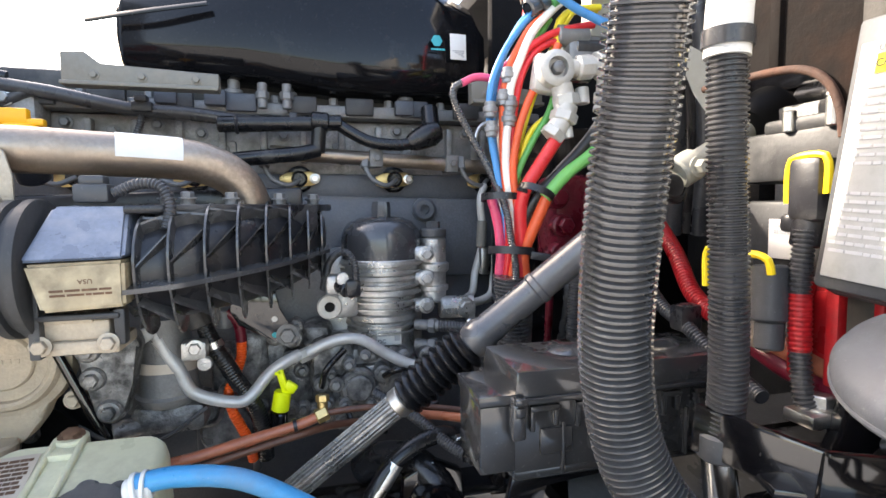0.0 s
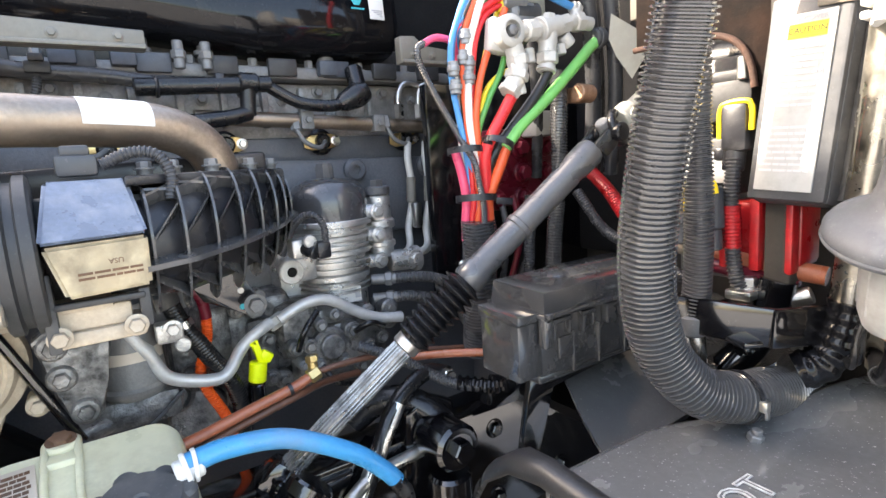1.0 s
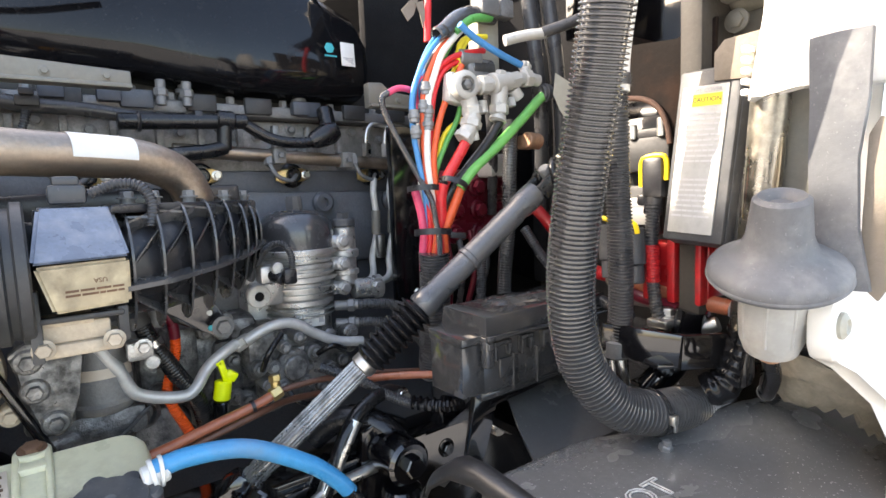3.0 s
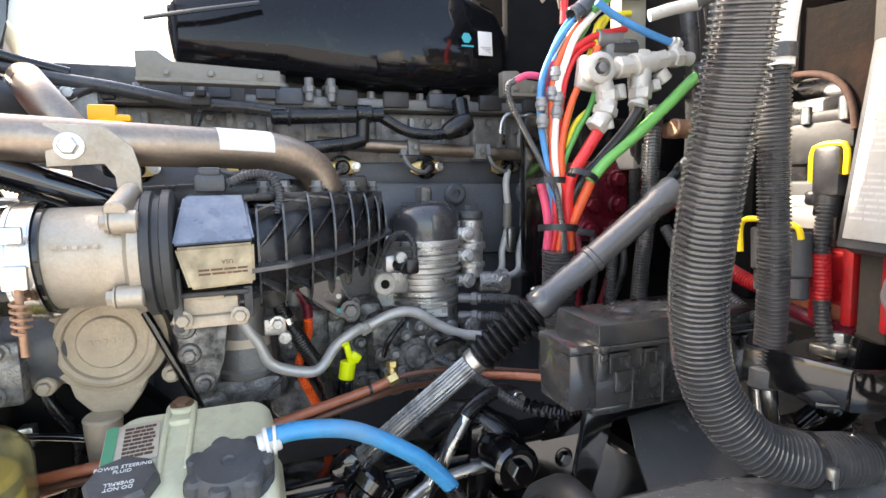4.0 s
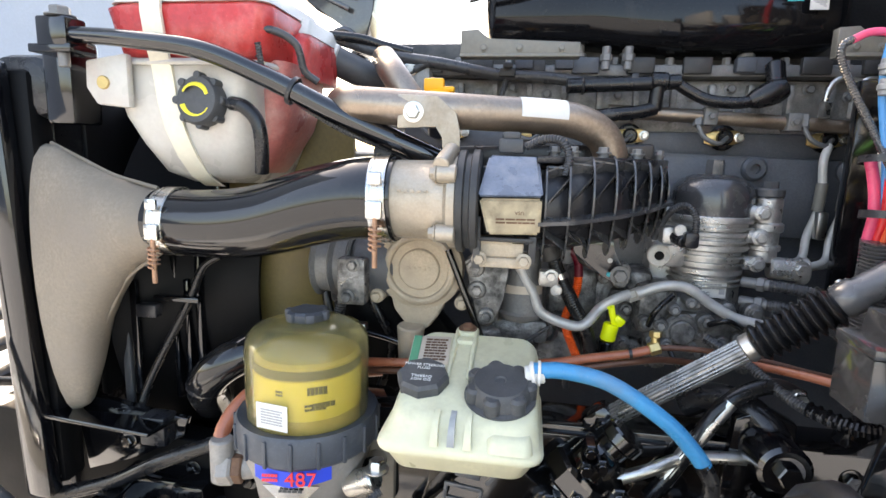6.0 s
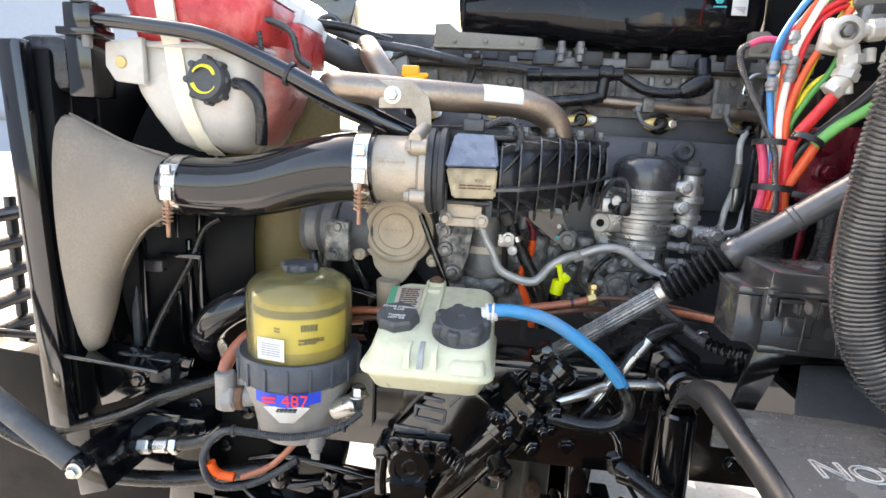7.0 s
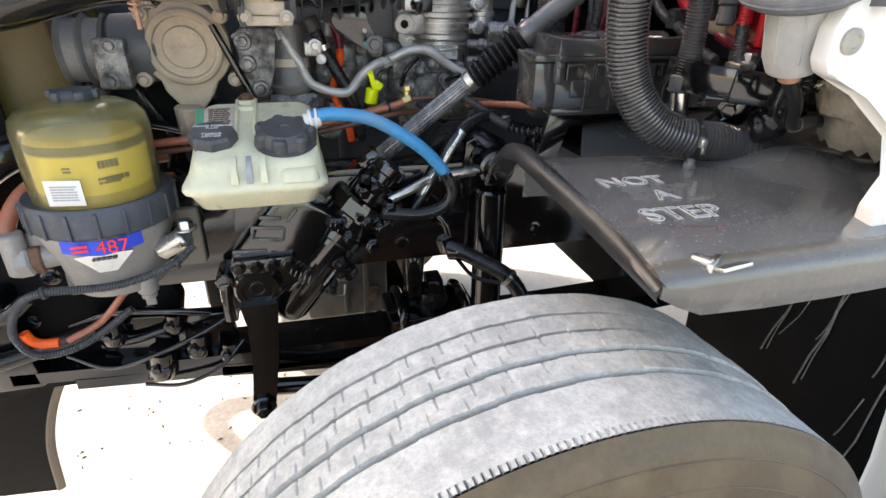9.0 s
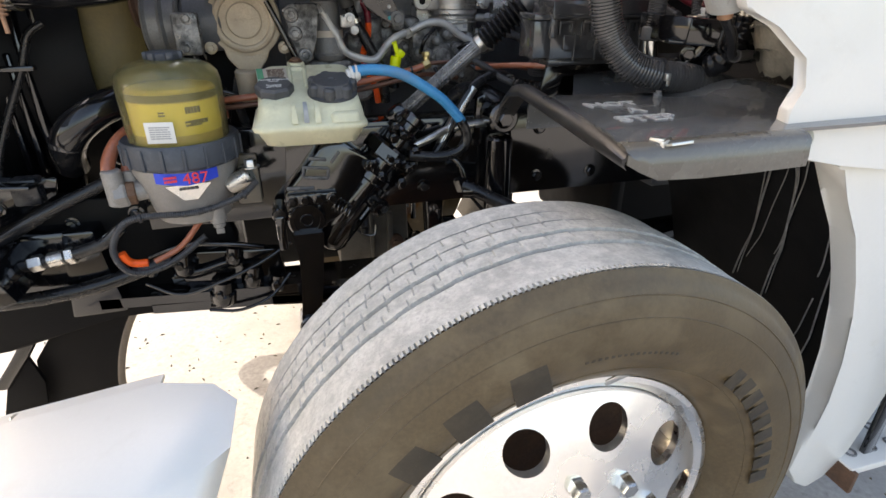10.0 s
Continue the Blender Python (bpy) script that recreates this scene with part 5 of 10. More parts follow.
def coolant_tank():
    t = thing("coolant_tank", "milky plastic coolant tank with red upper half", "coolant tank", (-0.68, 0.75, 1.41))
    def sec(z, x0, x1, y0, y1, r):
        return rrect((x0 + x1) / 2, (y0 + y1) / 2, x1 - x0, y1 - y0, r, z)
    low = [sec(1.408, -0.735, -0.62, 0.72, 0.84, 0.03), sec(1.425, -0.76, -0.60, 0.68, 0.88, 0.04), sec(1.47, -0.783, -0.585, 0.658, 0.89, 0.04), sec(1.51, -0.80, -0.578, 0.648, 0.9, 0.035), sec(1.55, -0.808, -0.575, 0.645, 0.9, 0.03), sec(1.585, -0.812, -0.572, 0.645, 0.9, 0.03), sec(1.602, -0.80, -0.575, 0.655, 0.9, 0.03)]
    part("lower_body", loft(low), M_TANKWHITE, t, "milky white lower half", 60)
    lobe = [sec(1.425, -0.66, -0.600, 0.73, 0.83, 0.02), sec(1.447, -0.65, -0.583, 0.72, 0.84, 0.025), sec(1.50, -0.63, -0.552, 0.70, 0.85, 0.025), sec(1.55, -0.62, -0.540, 0.69, 0.86, 0.025), sec(1.60, -0.62, -0.536, 0.685, 0.86, 0.025)]
    part("stained_side", loft(lobe), M_TANKPINK, t, "pink stained side", 60)
    up = [sec(1.590, -0.782, -0.568, 0.66, 0.86, 0.03), sec(1.605, -0.795, -0.550, 0.645, 0.87, 0.03), sec(1.668, -0.812, -0.543, 0.64, 0.88, 0.03), sec(1.680, -0.80, -0.552, 0.655, 0.87, 0.03)]
    part("upper_body", loft(up), M_TANKRED, t, "red coolant-stained upper half", 60)
    part("top", loft([sec(1.676, -0.808, -0.545, 0.643, 0.875, 0.03), sec(1.697, -0.80, -0.552, 0.66, 0.865, 0.03), sec(1.706, -0.78, -0.57, 0.68, 0.85, 0.03)]), M_TANKWHITE, t, "", 60)
    part("rear_step", loft([sec(1.585, -0.58, -0.528, 0.74, 0.90, 0.02), sec(1.64, -0.58, -0.526, 0.74, 0.90, 0.02), sec(1.655, -0.58, -0.530, 0.75, 0.90, 0.02)]), M_TANKRED, t, "", 60)
    part("rear_step_top", loft([sec(1.654, -0.59, -0.528, 0.75, 0.92, 0.02), sec(1.682, -0.58, -0.535, 0.77, 0.90, 0.02)]), M_TANKWHITE, t, "", 60)
    part("seam", tube([(-0.80, 0.70, 1.590), (-0.795, 0.652, 1.590), (-0.70, 0.641, 1.590), (-0.58, 0.648, 1.590), (-0.55, 0.70, 1.590)], 0.006, 8, 0.01, flat=0.7), M_TANKWHITE, t)
    part("strap", loft([[Vector((x, y, z)), Vector((x + 0.032, y + 0.001, z)), Vector((x + 0.032, y + 0.007, z)), Vector((x, y + 0.006, z))] for x, y, z in ((-0.745, 0.67, 1.710), (-0.742, 0.638, 1.695), (-0.738, 0.632, 1.66), (-0.733, 0.634, 1.612), (-0.728, 0.638, 1.58), (-0.722, 0.639, 1.53), (-0.716, 0.645, 1.49), (-0.708, 0.660, 1.45), (-0.70, 0.682, 1.418), (-0.695, 0.71, 1.402))]), M_STRAP, t, "cream retaining strap")
    ear = part("ear", join(prism([(-0.83, 1.59), (-0.76, 1.60), (-0.76, 1.52), (-0.815, 1.525), (-0.832, 1.55)], 0.014, upright(0, 0.64, 0), 0.004)), M_TANKWHITE, t)
    part("ear_bush", rod((-0.80, 0.628, 1.557), (-0.80, 0.622, 1.557), 0.010, 16), M_BRASS, ear)
    cap = part("cap", lathe([(0.037, 0), (0.037, 0.018), (0.033, 0.024), (0.015, 0.025), (0, 0.025)], (-0.648, 0.650, 1.532), (-0.1, -1, 0.1), 40), M_CAP, t, "black screw cap with yellow print")
    for k in range(8):
        a = 2 * math.pi * k / 8
        part("grip", rod((-0.648 + 0.036 * math.cos(a), 0.648, 1.532 + 0.036 * math.sin(a)), (-0.65 + 0.036 * math.cos(a), 0.629, 1.534 + 0.036 * math.sin(a)), 0.006, 10), M_CAP, cap)
    for a0, a1 in ((20, 150), (200, 330)):
        pts = [(-0.6505 + 0.022 * math.cos(radians(a)), 0.6245, 1.5345 + 0.022 * math.sin(radians(a))) for a in np.linspace(a0, a1, 9)]
        part("cap_print", tube(pts, 0.004, 8, 0.006, flat=0.25), M_YELLOWINK, cap)
    part("overflow_hose", tube([(-0.598, 0.635, 1.53), (-0.575, 0.628, 1.525), (-0.555, 0.628, 1.505), (-0.55, 0.63, 1.47), (-0.556, 0.64, 1.43)], 0.0105, 14, 0.008), M_RUBBER, t)
    part("vent_hose", tube([(-0.567, 0.66, 1.600), (-0.566, 0.655, 1.635), (-0.54, 0.665, 1.637), (-0.515, 0.68, 1.62), (-0.508, 0.69, 1.585), (-0.49, 0.70, 1.57)], 0.006, 10, 0.008), M_CONDUIT2, t)
    return t


coolant_tank()


def hood_strut():
    t = thing("brace_rod", "glossy black curved brace rod across the tank", "brace", (-0.83, 0.6, 1.6))
    part("rod", tube([(-0.86, 0.60, 1.622), (-0.80, 0.60, 1.619), (-0.727, 0.60, 1.613), (-0.627, 0.608, 1.600), (-0.54, 0.622, 1.567), (-0.44, 0.64, 1.519), (-0.34, 0.66, 1.475), (-0.28, 0.68, 1.45)], (0.011, 0.018), 20, 0.01), M_PAINT, t)
    end = part("end_block", join(box((-0.845, 0.605, 1.622), (0.05, 0.04, 0.045), 0.004), box((-0.85, 0.61, 1.60), (0.07, 0.05, 0.012), 0.002)), M_PAINT, t)
    part("bolt", join(rod((-0.84, 0.60, 1.575), (-0.84, 0.60, 1.655), 0.008, 12), bolt((-0.84, 0.60, 1.645), (0, 0, 1), 0.014, 0.012)), M_GREYCAST, end)
    part("support", box((-0.885, 0.66, 1.56), (0.05, 0.06, 0.13), 0.006), M_PAINT, t)
    part("cable", tube([(-0.555, 0.635, 1.615), (-0.545, 0.64, 1.57), (-0.50, 0.64, 1.535), (-0.43, 0.645, 1.495), (-0.36, 0.655, 1.468)], 0.005, 10, 0.004, (0.004, 0.001)), M_CONDUIT2, t)
    part("cable_tie", band((-0.50, 0.632, 1.548), (1, 0.1, -0.45), 0.019, 0.006, 0.002, 20), M_PLASTIC, t)
    return t


hood_strut()


def oil_filter():
    t = thing("oil_filter_module", "cast aluminium oil filter module with black screw cap", "oil filter", (0.152, 0.868, 1.1))
    c = Vector((0.158, 0.880, 0))
    part("cap", lathe([(0.0, 1.455), (0.014, 1.455), (0.014, 1.446), (0.035, 1.444), (0.054, 1.436), (0.064, 1.423), (0.0675, 1.407), (0.0675, 1.374), (0, 1.374)], c, (0, 0, 1), 48), M_CAPGLOSS, t, "black plastic screw cap with hexagon top")
    part("cap_hex", lathe([(0.016, 1.44), (0.016, 1.462), (0.014, 1.470), (0, 1.470)], c, (0, 0, 1), 6), M_CAPGLOSS, t)
    prof = [(0, 1.378), (0.066, 1.378), (0.069, 1.375), (0.069, 1.366), (0.062, 1.364), (0.062, 1.352), (0.066, 1.350), (0.066, 1.343), (0.061, 1.341), (0.061, 1.329), (0.065, 1.327), (0.065, 1.319), (0.056, 1.315), (0.054, 1.288), (0.060, 1.285), (0.060, 1.277), (0.053, 1.272), (0.0505, 1.225), (0.057, 1.22), (0.057, 1.14), (0, 1.14)]
    part("housing", lathe(prof, c, (0, 0, 1), 56), M_CAST, t)
    lab = part("label", box((0.160, 0.8275, 1.252), (0.040, 0.003, 0.027), 0.0008), M_WHITE, t, "white paper label")
    part("print", join(bars(3, 0.03, 0.010, upright(0.157, 0.8258, 1.258)), box((0.173, 0.8257, 1.250), (0.009, 0.0006, 0.010), 0)), M_GREYINK, lab)
    text("word", "DC", 0.009, upright(0.148, 0.8257, 1.245), M_INK, lab)
    # bracket casting to the block and pipe bosses
    part("rear_casting", box((0.15, 0.94, 1.25), (0.17, 0.08, 0.28), 0.02), M_CAST, t)
    part("left_ear", join(rod((0.067, 0.845, 1.306), (0.067, 0.83, 1.306), 0.0185, 24), box((0.088, 0.86, 1.305), (0.05, 0.05, 0.04), 0.008)), M_CAST, t)
    part("ear_hole", join(lathe([(0.017, 0), (0.0195, 0.001), (0.0195, 0.006), (0.0175, 0.008), (0.0085, 0.008), (0.0075, 0.006), (0.0075, 0.0)], (0.067, 0.832, 1.306), (0, -1, 0), 28)), M_FITTING, t, "bright turned boss with open hole")
    # Black disc stands in for the shade inside the open hole.
    part("hole", lathe([(0.0078, 0.0), (0.0078, 0.0065), (0, 0.0065)], (0.067, 0.832, 1.306), (0, -1, 0), 20), M_ARCH, t)
    side = part("side_valve", join(rod((0.243, 0.86, 1.30), (0.243, 0.86, 1.41), 0.021, 28), rod((0.243, 0.86, 1.352), (0.243, 0.86, 1.368), 0.026, 28), rod((0.243, 0.86, 1.32), (0.243, 0.86, 1.330), 0.025, 28)), M_CAST, t)
    part("valve_cap", join(rod((0.243, 0.86, 1.41), (0.243, 0.86, 1.425), 0.022, 20), lathe([(0.012, 0), (0.012, 0.012), (0, 0.012)], (0.243, 0.86, 1.424), (0, 0, 1), 6)), M_CAP, side)
    for z in (1.385, 1.345, 1.30):
        part("boss", join(rod((0.205, 0.84, z), (0.235, 0.838, z), 0.012, 16), bolt((0.222, 0.826, z), (0, -1, 0), 0.009, 0.008)), M_CAST, t)
    part("outlet", join(rod((0.25, 0.85, 1.292), (0.305, 0.845, 1.290), 0.019, 24), rod((0.295, 0.846, 1.29), (0.308, 0.845, 1.29), 0.023, 24), bolt((0.29, 0.826, 1.295), (0, -1, 0), 0.010, 0.008)), M_CAST, t)
    # lower casting, lumpy with bosses
    part("lower_casting", join(box((0.14, 0.87, 1.165), (0.16, 0.13, 0.11), 0.03), box((0.07, 0.86, 1.21), (0.07, 0.10, 0.09), 0.02)), M_OILYCAST, t)
    rng = random.Random(11)
    for k in range(13):
        p = Vector((0.05 + 0.17 * rng.random(), 0.812 - 0.01 * rng.random(), 1.125 + 0.115 * rng.random()))
        rr = rng.uniform(0.009, 0.018)
        part("boss", join(rod(p + Vector((0, 0.05, 0)), p, rr, 18), bolt(p, (0, -1, 0), rr * 0.55, 0.007)), M_OILYCAST, t)
    for z in (1.268, 1.235, 1.20):
        part("stub", join(rod((0.205, 0.835, z), (0.245, 0.81, z), 0.009, 14), rod((0.225, 0.823, z), (0.236, 0.815, z), 0.0125, 6)), M_GREYCAST, t)
    for z, dz in ((1.268, 0.0), (1.235, -0.006)):
        part("side_hose", tube([(0.240, 0.812, z), (0.262, 0.80, z), (0.30, 0.785, z - 0.006 + dz), (0.34, 0.775, z - 0.03 + dz), (0.37, 0.78, z - 0.08)], 0.0098, 16, 0.004, (0.0045, 0.0012)), M_CONDUIT2, t, "black ribbed side hose")
    # extra cast fins below the cap
    for z, rf in ((1.3700, 0.0710), (1.3575, 0.0700), (1.3470, 0.0685), (1.3350, 0.0690), (1.3235, 0.0675), (1.308, 0.0660), (1.296, 0.0630), (1.268, 0.0620), (1.258, 0.0605)):
        part("cast_fin", lathe([(0.050, -0.0018), (rf, -0.0014), (rf, 0.0014), (0.050, 0.0018)], c + Vector((0, 0, z)), (0, 0, 1), 48, closed=True), M_CAST, t)
    # wire loop beside the cap
    part("wire_loop", tube([(0.058, 0.835, 1.335), (0.062, 0.812, 1.360), (0.067, 0.795, 1.380), (0.079, 0.778, 1.3945), (0.092, 0.768, 1.394), (0.101, 0.762, 1.378), (0.102, 0.762, 1.356)], 0.0058, 12, 0.004, (0.004, 0.0012)), M_CONDUIT2, t)
    part("connector", join(box((0.098, 0.768, 1.343), (0.022, 0.022, 0.026), 0.005), rod((0.090, 0.772, 1.338), (0.078, 0.80, 1.345), 0.010, 16)), M_PLASTIC, t)
    part("loop_bracket", join(box((0.075, 0.805, 1.345), (0.030, 0.030, 0.030), 0.006), rod((0.084, 0.786, 1.356), (0.084, 0.776, 1.356), 0.010, 14)), M_CAST, t)
    return t


oil_filter()


def reservoir():
    t = thing("power_steering_reservoir", "milky plastic power steering reservoir with grey caps", "reservoir", (-0.23, 0.57, 1.064))
    cx, cy = -0.228, 0.580
    def slope(sec, z0):
        return [Vector((v.x, v.y, z0 + 0.276 * (v.y - 0.50))) for v in sec]
    low = [rrect(cx, cy + 0.005, 0.15, 0.15, 0.02, 1.064), rrect(cx, cy, 0.17, 0.17, 0.022, 1.069), rrect(cx, cy, 0.194, 0.194, 0.025, 1.093), rrect(cx, cy, 0.208, 0.206, 0.026, 1.097), rrect(cx, cy, 0.211, 0.209, 0.026, 1.102), rrect(cx, cy, 0.208, 0.206, 0.026, 1.107),
           rrect(cx, cy, 0.201, 0.199, 0.030, 1.111), rrect(cx + 0.002, cy + 0.003, 0.197, 0.197, 0.030, 1.1165)]
    low += [slope(rrect(cx + 0.003, cy + 0.006, 0.190, 0.196, 0.030, 0), 1.123), slope(rrect(cx + 0.004, cy + 0.008, 0.182, 0.190, 0.028, 0), 1.134), slope(rrect(cx + 0.005, cy + 0.010, 0.170, 0.178, 0.024, 0), 1.1395)]
    part("body", loft(low), M_RESERVOIR, t, "", 50)
    top = lambda x, y, h=0.0: Vector((x, y, 1.14 + 0.276 * (y - 0.50) + h))
    nrm = Vector((0, -0.27, 1)).normalized()
    tilt = Matrix.Rotation(math.atan(0.276), 4, "X")
    for x in (-0.2565, -0.2155):
        part("sight_rib", loft([[Vector((x - w, y, z)), Vector((x + w, y, z)), Vector((x + w, y + 0.02, z + 0.004)), Vector((x - w, y + 0.02, z + 0.004))] for w, y, z in ((0.0052, 0.4755, 1.112), (0.0048, 0.4762, 1.118), (0.0042, 0.4795, 1.129), (0.0036, 0.490, 1.141))]), M_RESERVOIR, t, "", 60)
    part("sight_strip", loft([[Vector((-0.236 - w, y, z)), Vector((-0.236 + w, y, z)), Vector((-0.236 + w, y + 0.02, z + 0.004)), Vector((-0.236 - w, y + 0.02, z + 0.004))] for w, y, z in ((0.0046, 0.4785, 1.112), (0.0046, 0.4788, 1.118), (0.0042, 0.482, 1.129), (0.0036, 0.492, 1.140))]), M_SIGHT, t, "grey level strip", 60)
    part("front_step", loft([rrect(-0.165, 0.525, 0.058, 0.098, 0.012, 1.110), rrect(-0.165, 0.527, 0.054, 0.096, 0.012, 1.122), rrect(-0.165, 0.533, 0.048, 0.088, 0.012, 1.128)]), M_RESERVOIR, t, "", 60)
    for x in (-0.2555, -0.2265):
        part("top_groove", box(top(x, 0.630, 0.0012), (0.007, 0.118, 0.008), 0.0035, (15.4, 0, 0), 3), M_RESERVOIR, t)
    part("mount_ear", join(rod(top(-0.241, 0.69, -0.02), top(-0.241, 0.687, 0.004), 0.018, 20), box(top(-0.241, 0.672, -0.006), (0.03, 0.04, 0.014), 0.004)), M_RESERVOIR, t)
    part("ear_bolt", bolt(top(-0.241, 0.687, 0.003), nrm, 0.010, 0.006), M_RUST, t)
    lm = Matrix.Translation(top(-0.290, 0.632)) @ tilt @ Matrix.Rotation(radians(4), 4, "Z")
    bm = box((0, 0, 0.0008), (0.058, 0.068, 0.0012), 0.0003)
    bmesh.ops.transform(bm, matrix=lm, verts=bm.verts)
    lab = part("label", bm, M_BEIGELABEL, t, "faded beige and green label")
    bm = box((-0.022, 0, 0.002), (0.012, 0.066, 0.0008), 0)
    bmesh.ops.transform(bm, matrix=lm, verts=bm.verts)
    part("label_stripe", bm, M_GREENLABEL, lab)
    part("print", bars(8, 0.034, 0.056, lm @ Matrix.Translation((0.008, 0, 0.0016)), random.Random(2)), M_RUST, lab)
    c1 = part("fill_cap", lathe([(0.034, -0.006), (0.036, -0.002), (0.036, 0.011), (0.032, 0.016), (0, 0.016)], top(-0.287, 0.562), nrm, 8), M_CAP, t, "black octagonal cap with white words", 20)
    q = Matrix.Translation(top(-0.287, 0.562) + nrm * 0.0164) @ tilt
    text("words", "POWER STEERING\nFLUID", 0.0068, q @ Matrix.Translation((0, 0.012, 0)), M_WHITEINK, c1, 0.0002)
    text("words", "DO NOT\nOVERFILL", 0.0068, q @ Matrix.Translation((0, -0.012, 0)) @ Matrix.Rotation(math.pi, 4, "Z"), M_WHITEINK, c1, 0.0002)
    lc = top(-0.181, 0.548)
    c2 = part("large_cap", lathe([(0.044, -0.010), (0.047, -0.004), (0.047, 0.002), (0.041, 0.004), (0.039, 0.02), (0.034, 0.026), (0.008, 0.026), (0.006, 0.024), (0, 0.024)], lc, nrm, 48), M_CAP, t, "large lobed black screw cap")
    for k in range(7):
        a = 2 * math.pi * k / 7
        off = tilt @ Vector((0.036 * math.cos(a), 0.036 * math.sin(a), 0.003))
        part("lobe", lathe([(0.0115, 0), (0.0115, 0.017), (0.008, 0.021), (0, 0.021)], lc + off, nrm, 20), M_CAP, c2)
    part("spigot", join(rod((-0.150, 0.56, 1.180), (-0.125, 0.561, 1.184), 0.0125, 20), rod((-0.142, 0.56, 1.182), (-0.137, 0.56, 1.183), 0.0165, 20), rod((-0.134, 0.56, 1.184), (-0.130, 0.56, 1.184), 0.0165, 20)), M_WHITE, t)
    return t


reservoir()


def blue_hose():
    t = thing("power_steering_hose", "light blue return hose ending in black rubber", "hose", (0.0, 0.56, 1.0))
    part("blue_section", tube([(-0.140, 0.56, 1.187), (-0.10, 0.56, 1.190), (-0.04, 0.56, 1.178), (0.03, 0.56, 1.135), (0.068, 0.56, 1.098), (0.083, 0.56, 1.078)], 0.0108, 20, 0.008), M_BLUEHOSE, t, "light blue silicone section")
    part("black_section", tube([(0.080, 0.56, 1.082), (0.094, 0.56, 1.055), (0.092, 0.56, 1.030), (0.072, 0.56, 1.012), (0.033, 0.56, 1.005), (-0.03, 0.565, 1.012)], 0.0110, 20, 0.008), M_RUBBER, t)
    return t


blue_hose()


def fuel_filter():
    t = thing("fuel_filter", "fuel filter with amber clear bowl over grey casting", "fuel filter", (-0.475, 0.615, 0.9))
    cx, cy = -0.477, 0.617
    c = (cx, cy, 0)
    bowl = part("bowl", lathe([(0.0, 1.216), (0.0286, 1.216), (0.0573, 1.212), (0.0783, 1.204), (0.0888, 1.192), (0.0922, 1.175), (0.0917, 1.10), (0.0898, 1.05), (0.0869, 1.05), (0.0888, 1.10), (0.0893, 1.175), (0.0859, 1.19), (0.0774, 1.20), (0.0573, 1.2085), (0.0286, 1.2125), (0, 1.2125)], c, (0, 0, 1), 64), M_AMBER, t, "amber clear plastic bowl")
    bowl.visible_shadow = False
    el = part("element", lathe([(0, 1.170), (0.0726, 1.170), (0.0783, 1.165), (0.0783, 1.055), (0, 1.055)], c, (0, 0, 1), 56), M_ELEMENT, t, "yellow filter element inside the bowl")
    part("element_label", band((cx, cy, 1.118), (0, 0, 1), 0.0788, 0.058, 0.0008, 56), M_YELLOW, el, "yellow printed wrapper")
    part("element_rim", band((cx, cy, 1.156), (0, 0, 1), 0.0788, 0.013, 0.001, 56), M_OLIVE, el)
    for a, w, h, z in ((-58, 0.028, 0.018, 1.134), (-96, 0.011, 0.010, 1.130), (-52, 0.034, 0.012, 1.112)):
        mm = Matrix.Translation((cx, cy, z)) @ Matrix.Rotation(radians(a + 90), 4, "Z") @ Matrix.Translation((0, -0.0801, 0)) @ FACE_Y
        part("logo_block", bars(1 if w > 0.02 else 2, w, h, mm), M_OLIVE, el)
    mm = Matrix.Translation((cx, cy, 1.11)) @ Matrix.Rotation(radians(30), 4, "Z") @ Matrix.Translation((0, -0.0801, 0)) @ FACE_Y
    part("print", bars(2, 0.03, 0.012, mm), M_OLIVE, el)
    lm = Matrix.Translation((cx, cy, 1.100)) @ Matrix.Rotation(radians(-9), 4, "Z") @ Matrix.Translation((0, -0.0925, 0))
    bm = box((0, 0, 0), (0.050, 0.0015, 0.038), 0.0004)
    bmesh.ops.transform(bm, matrix=lm, verts=bm.verts)
    lab = part("label", bm, M_WHITE, t, "white instruction label")
    part("print", bars(6, 0.036, 0.024, lm @ FACE_Y @ Matrix.Translation((0, 0, 0.0012)), random.Random(4), 0.5), M_GREYINK, lab)
    cap = part("vent_cap", lathe([(0.027, 1.213), (0.029, 1.216), (0.029, 1.226), (0.025, 1.230), (0, 1.230)], c, (0, 0, 1), 32), M_COLLAR, t, "slate grey ribbed vent cap")
    for k in range(6):
        a = 2 * math.pi * k / 6
        part("grip", box((cx + 0.027 * math.cos(a), cy + 0.027 * math.sin(a), 1.2225), (0.014, 0.014, 0.014), 0.003, (0, 0, math.degrees(a))), M_COLLAR, cap)
    col = part("collar", lathe([(0.086, 1.058), (0.104, 1.062), (0.108, 1.056), (0.107, 1.02), (0.102, 1.014), (0.09, 1.014)], c, (0, 0, 1), 72), M_COLLAR, t, "slate grey ribbed collar nut")
    for k in range(18):
        a = 2 * math.pi * k / 18
        part("rib", box((cx + 0.1085 * math.cos(a), cy + 0.1085 * math.sin(a), 1.037), (0.005, 0.006, 0.040), 0.0015, (0, 0, math.degrees(a))), M_COLLAR, col)
    part("body", lathe([(0.098, 1.014), (0.098, 1.0), (0.092, 0.985), (0.082, 0.955), (0.078, 0.93), (0.07, 0.90), (0.05, 0.89), (0, 0.89)], c, (0, 0, 1), 56), M_GREYBODY, t, "grey painted cast body")
    # badge
    bmm = Matrix.Translation((cx, cy, 0.998)) @ Matrix.Rotation(radians(8), 4, "Z")
    arc = [k * 0.096 for k in range(-6, 7)]
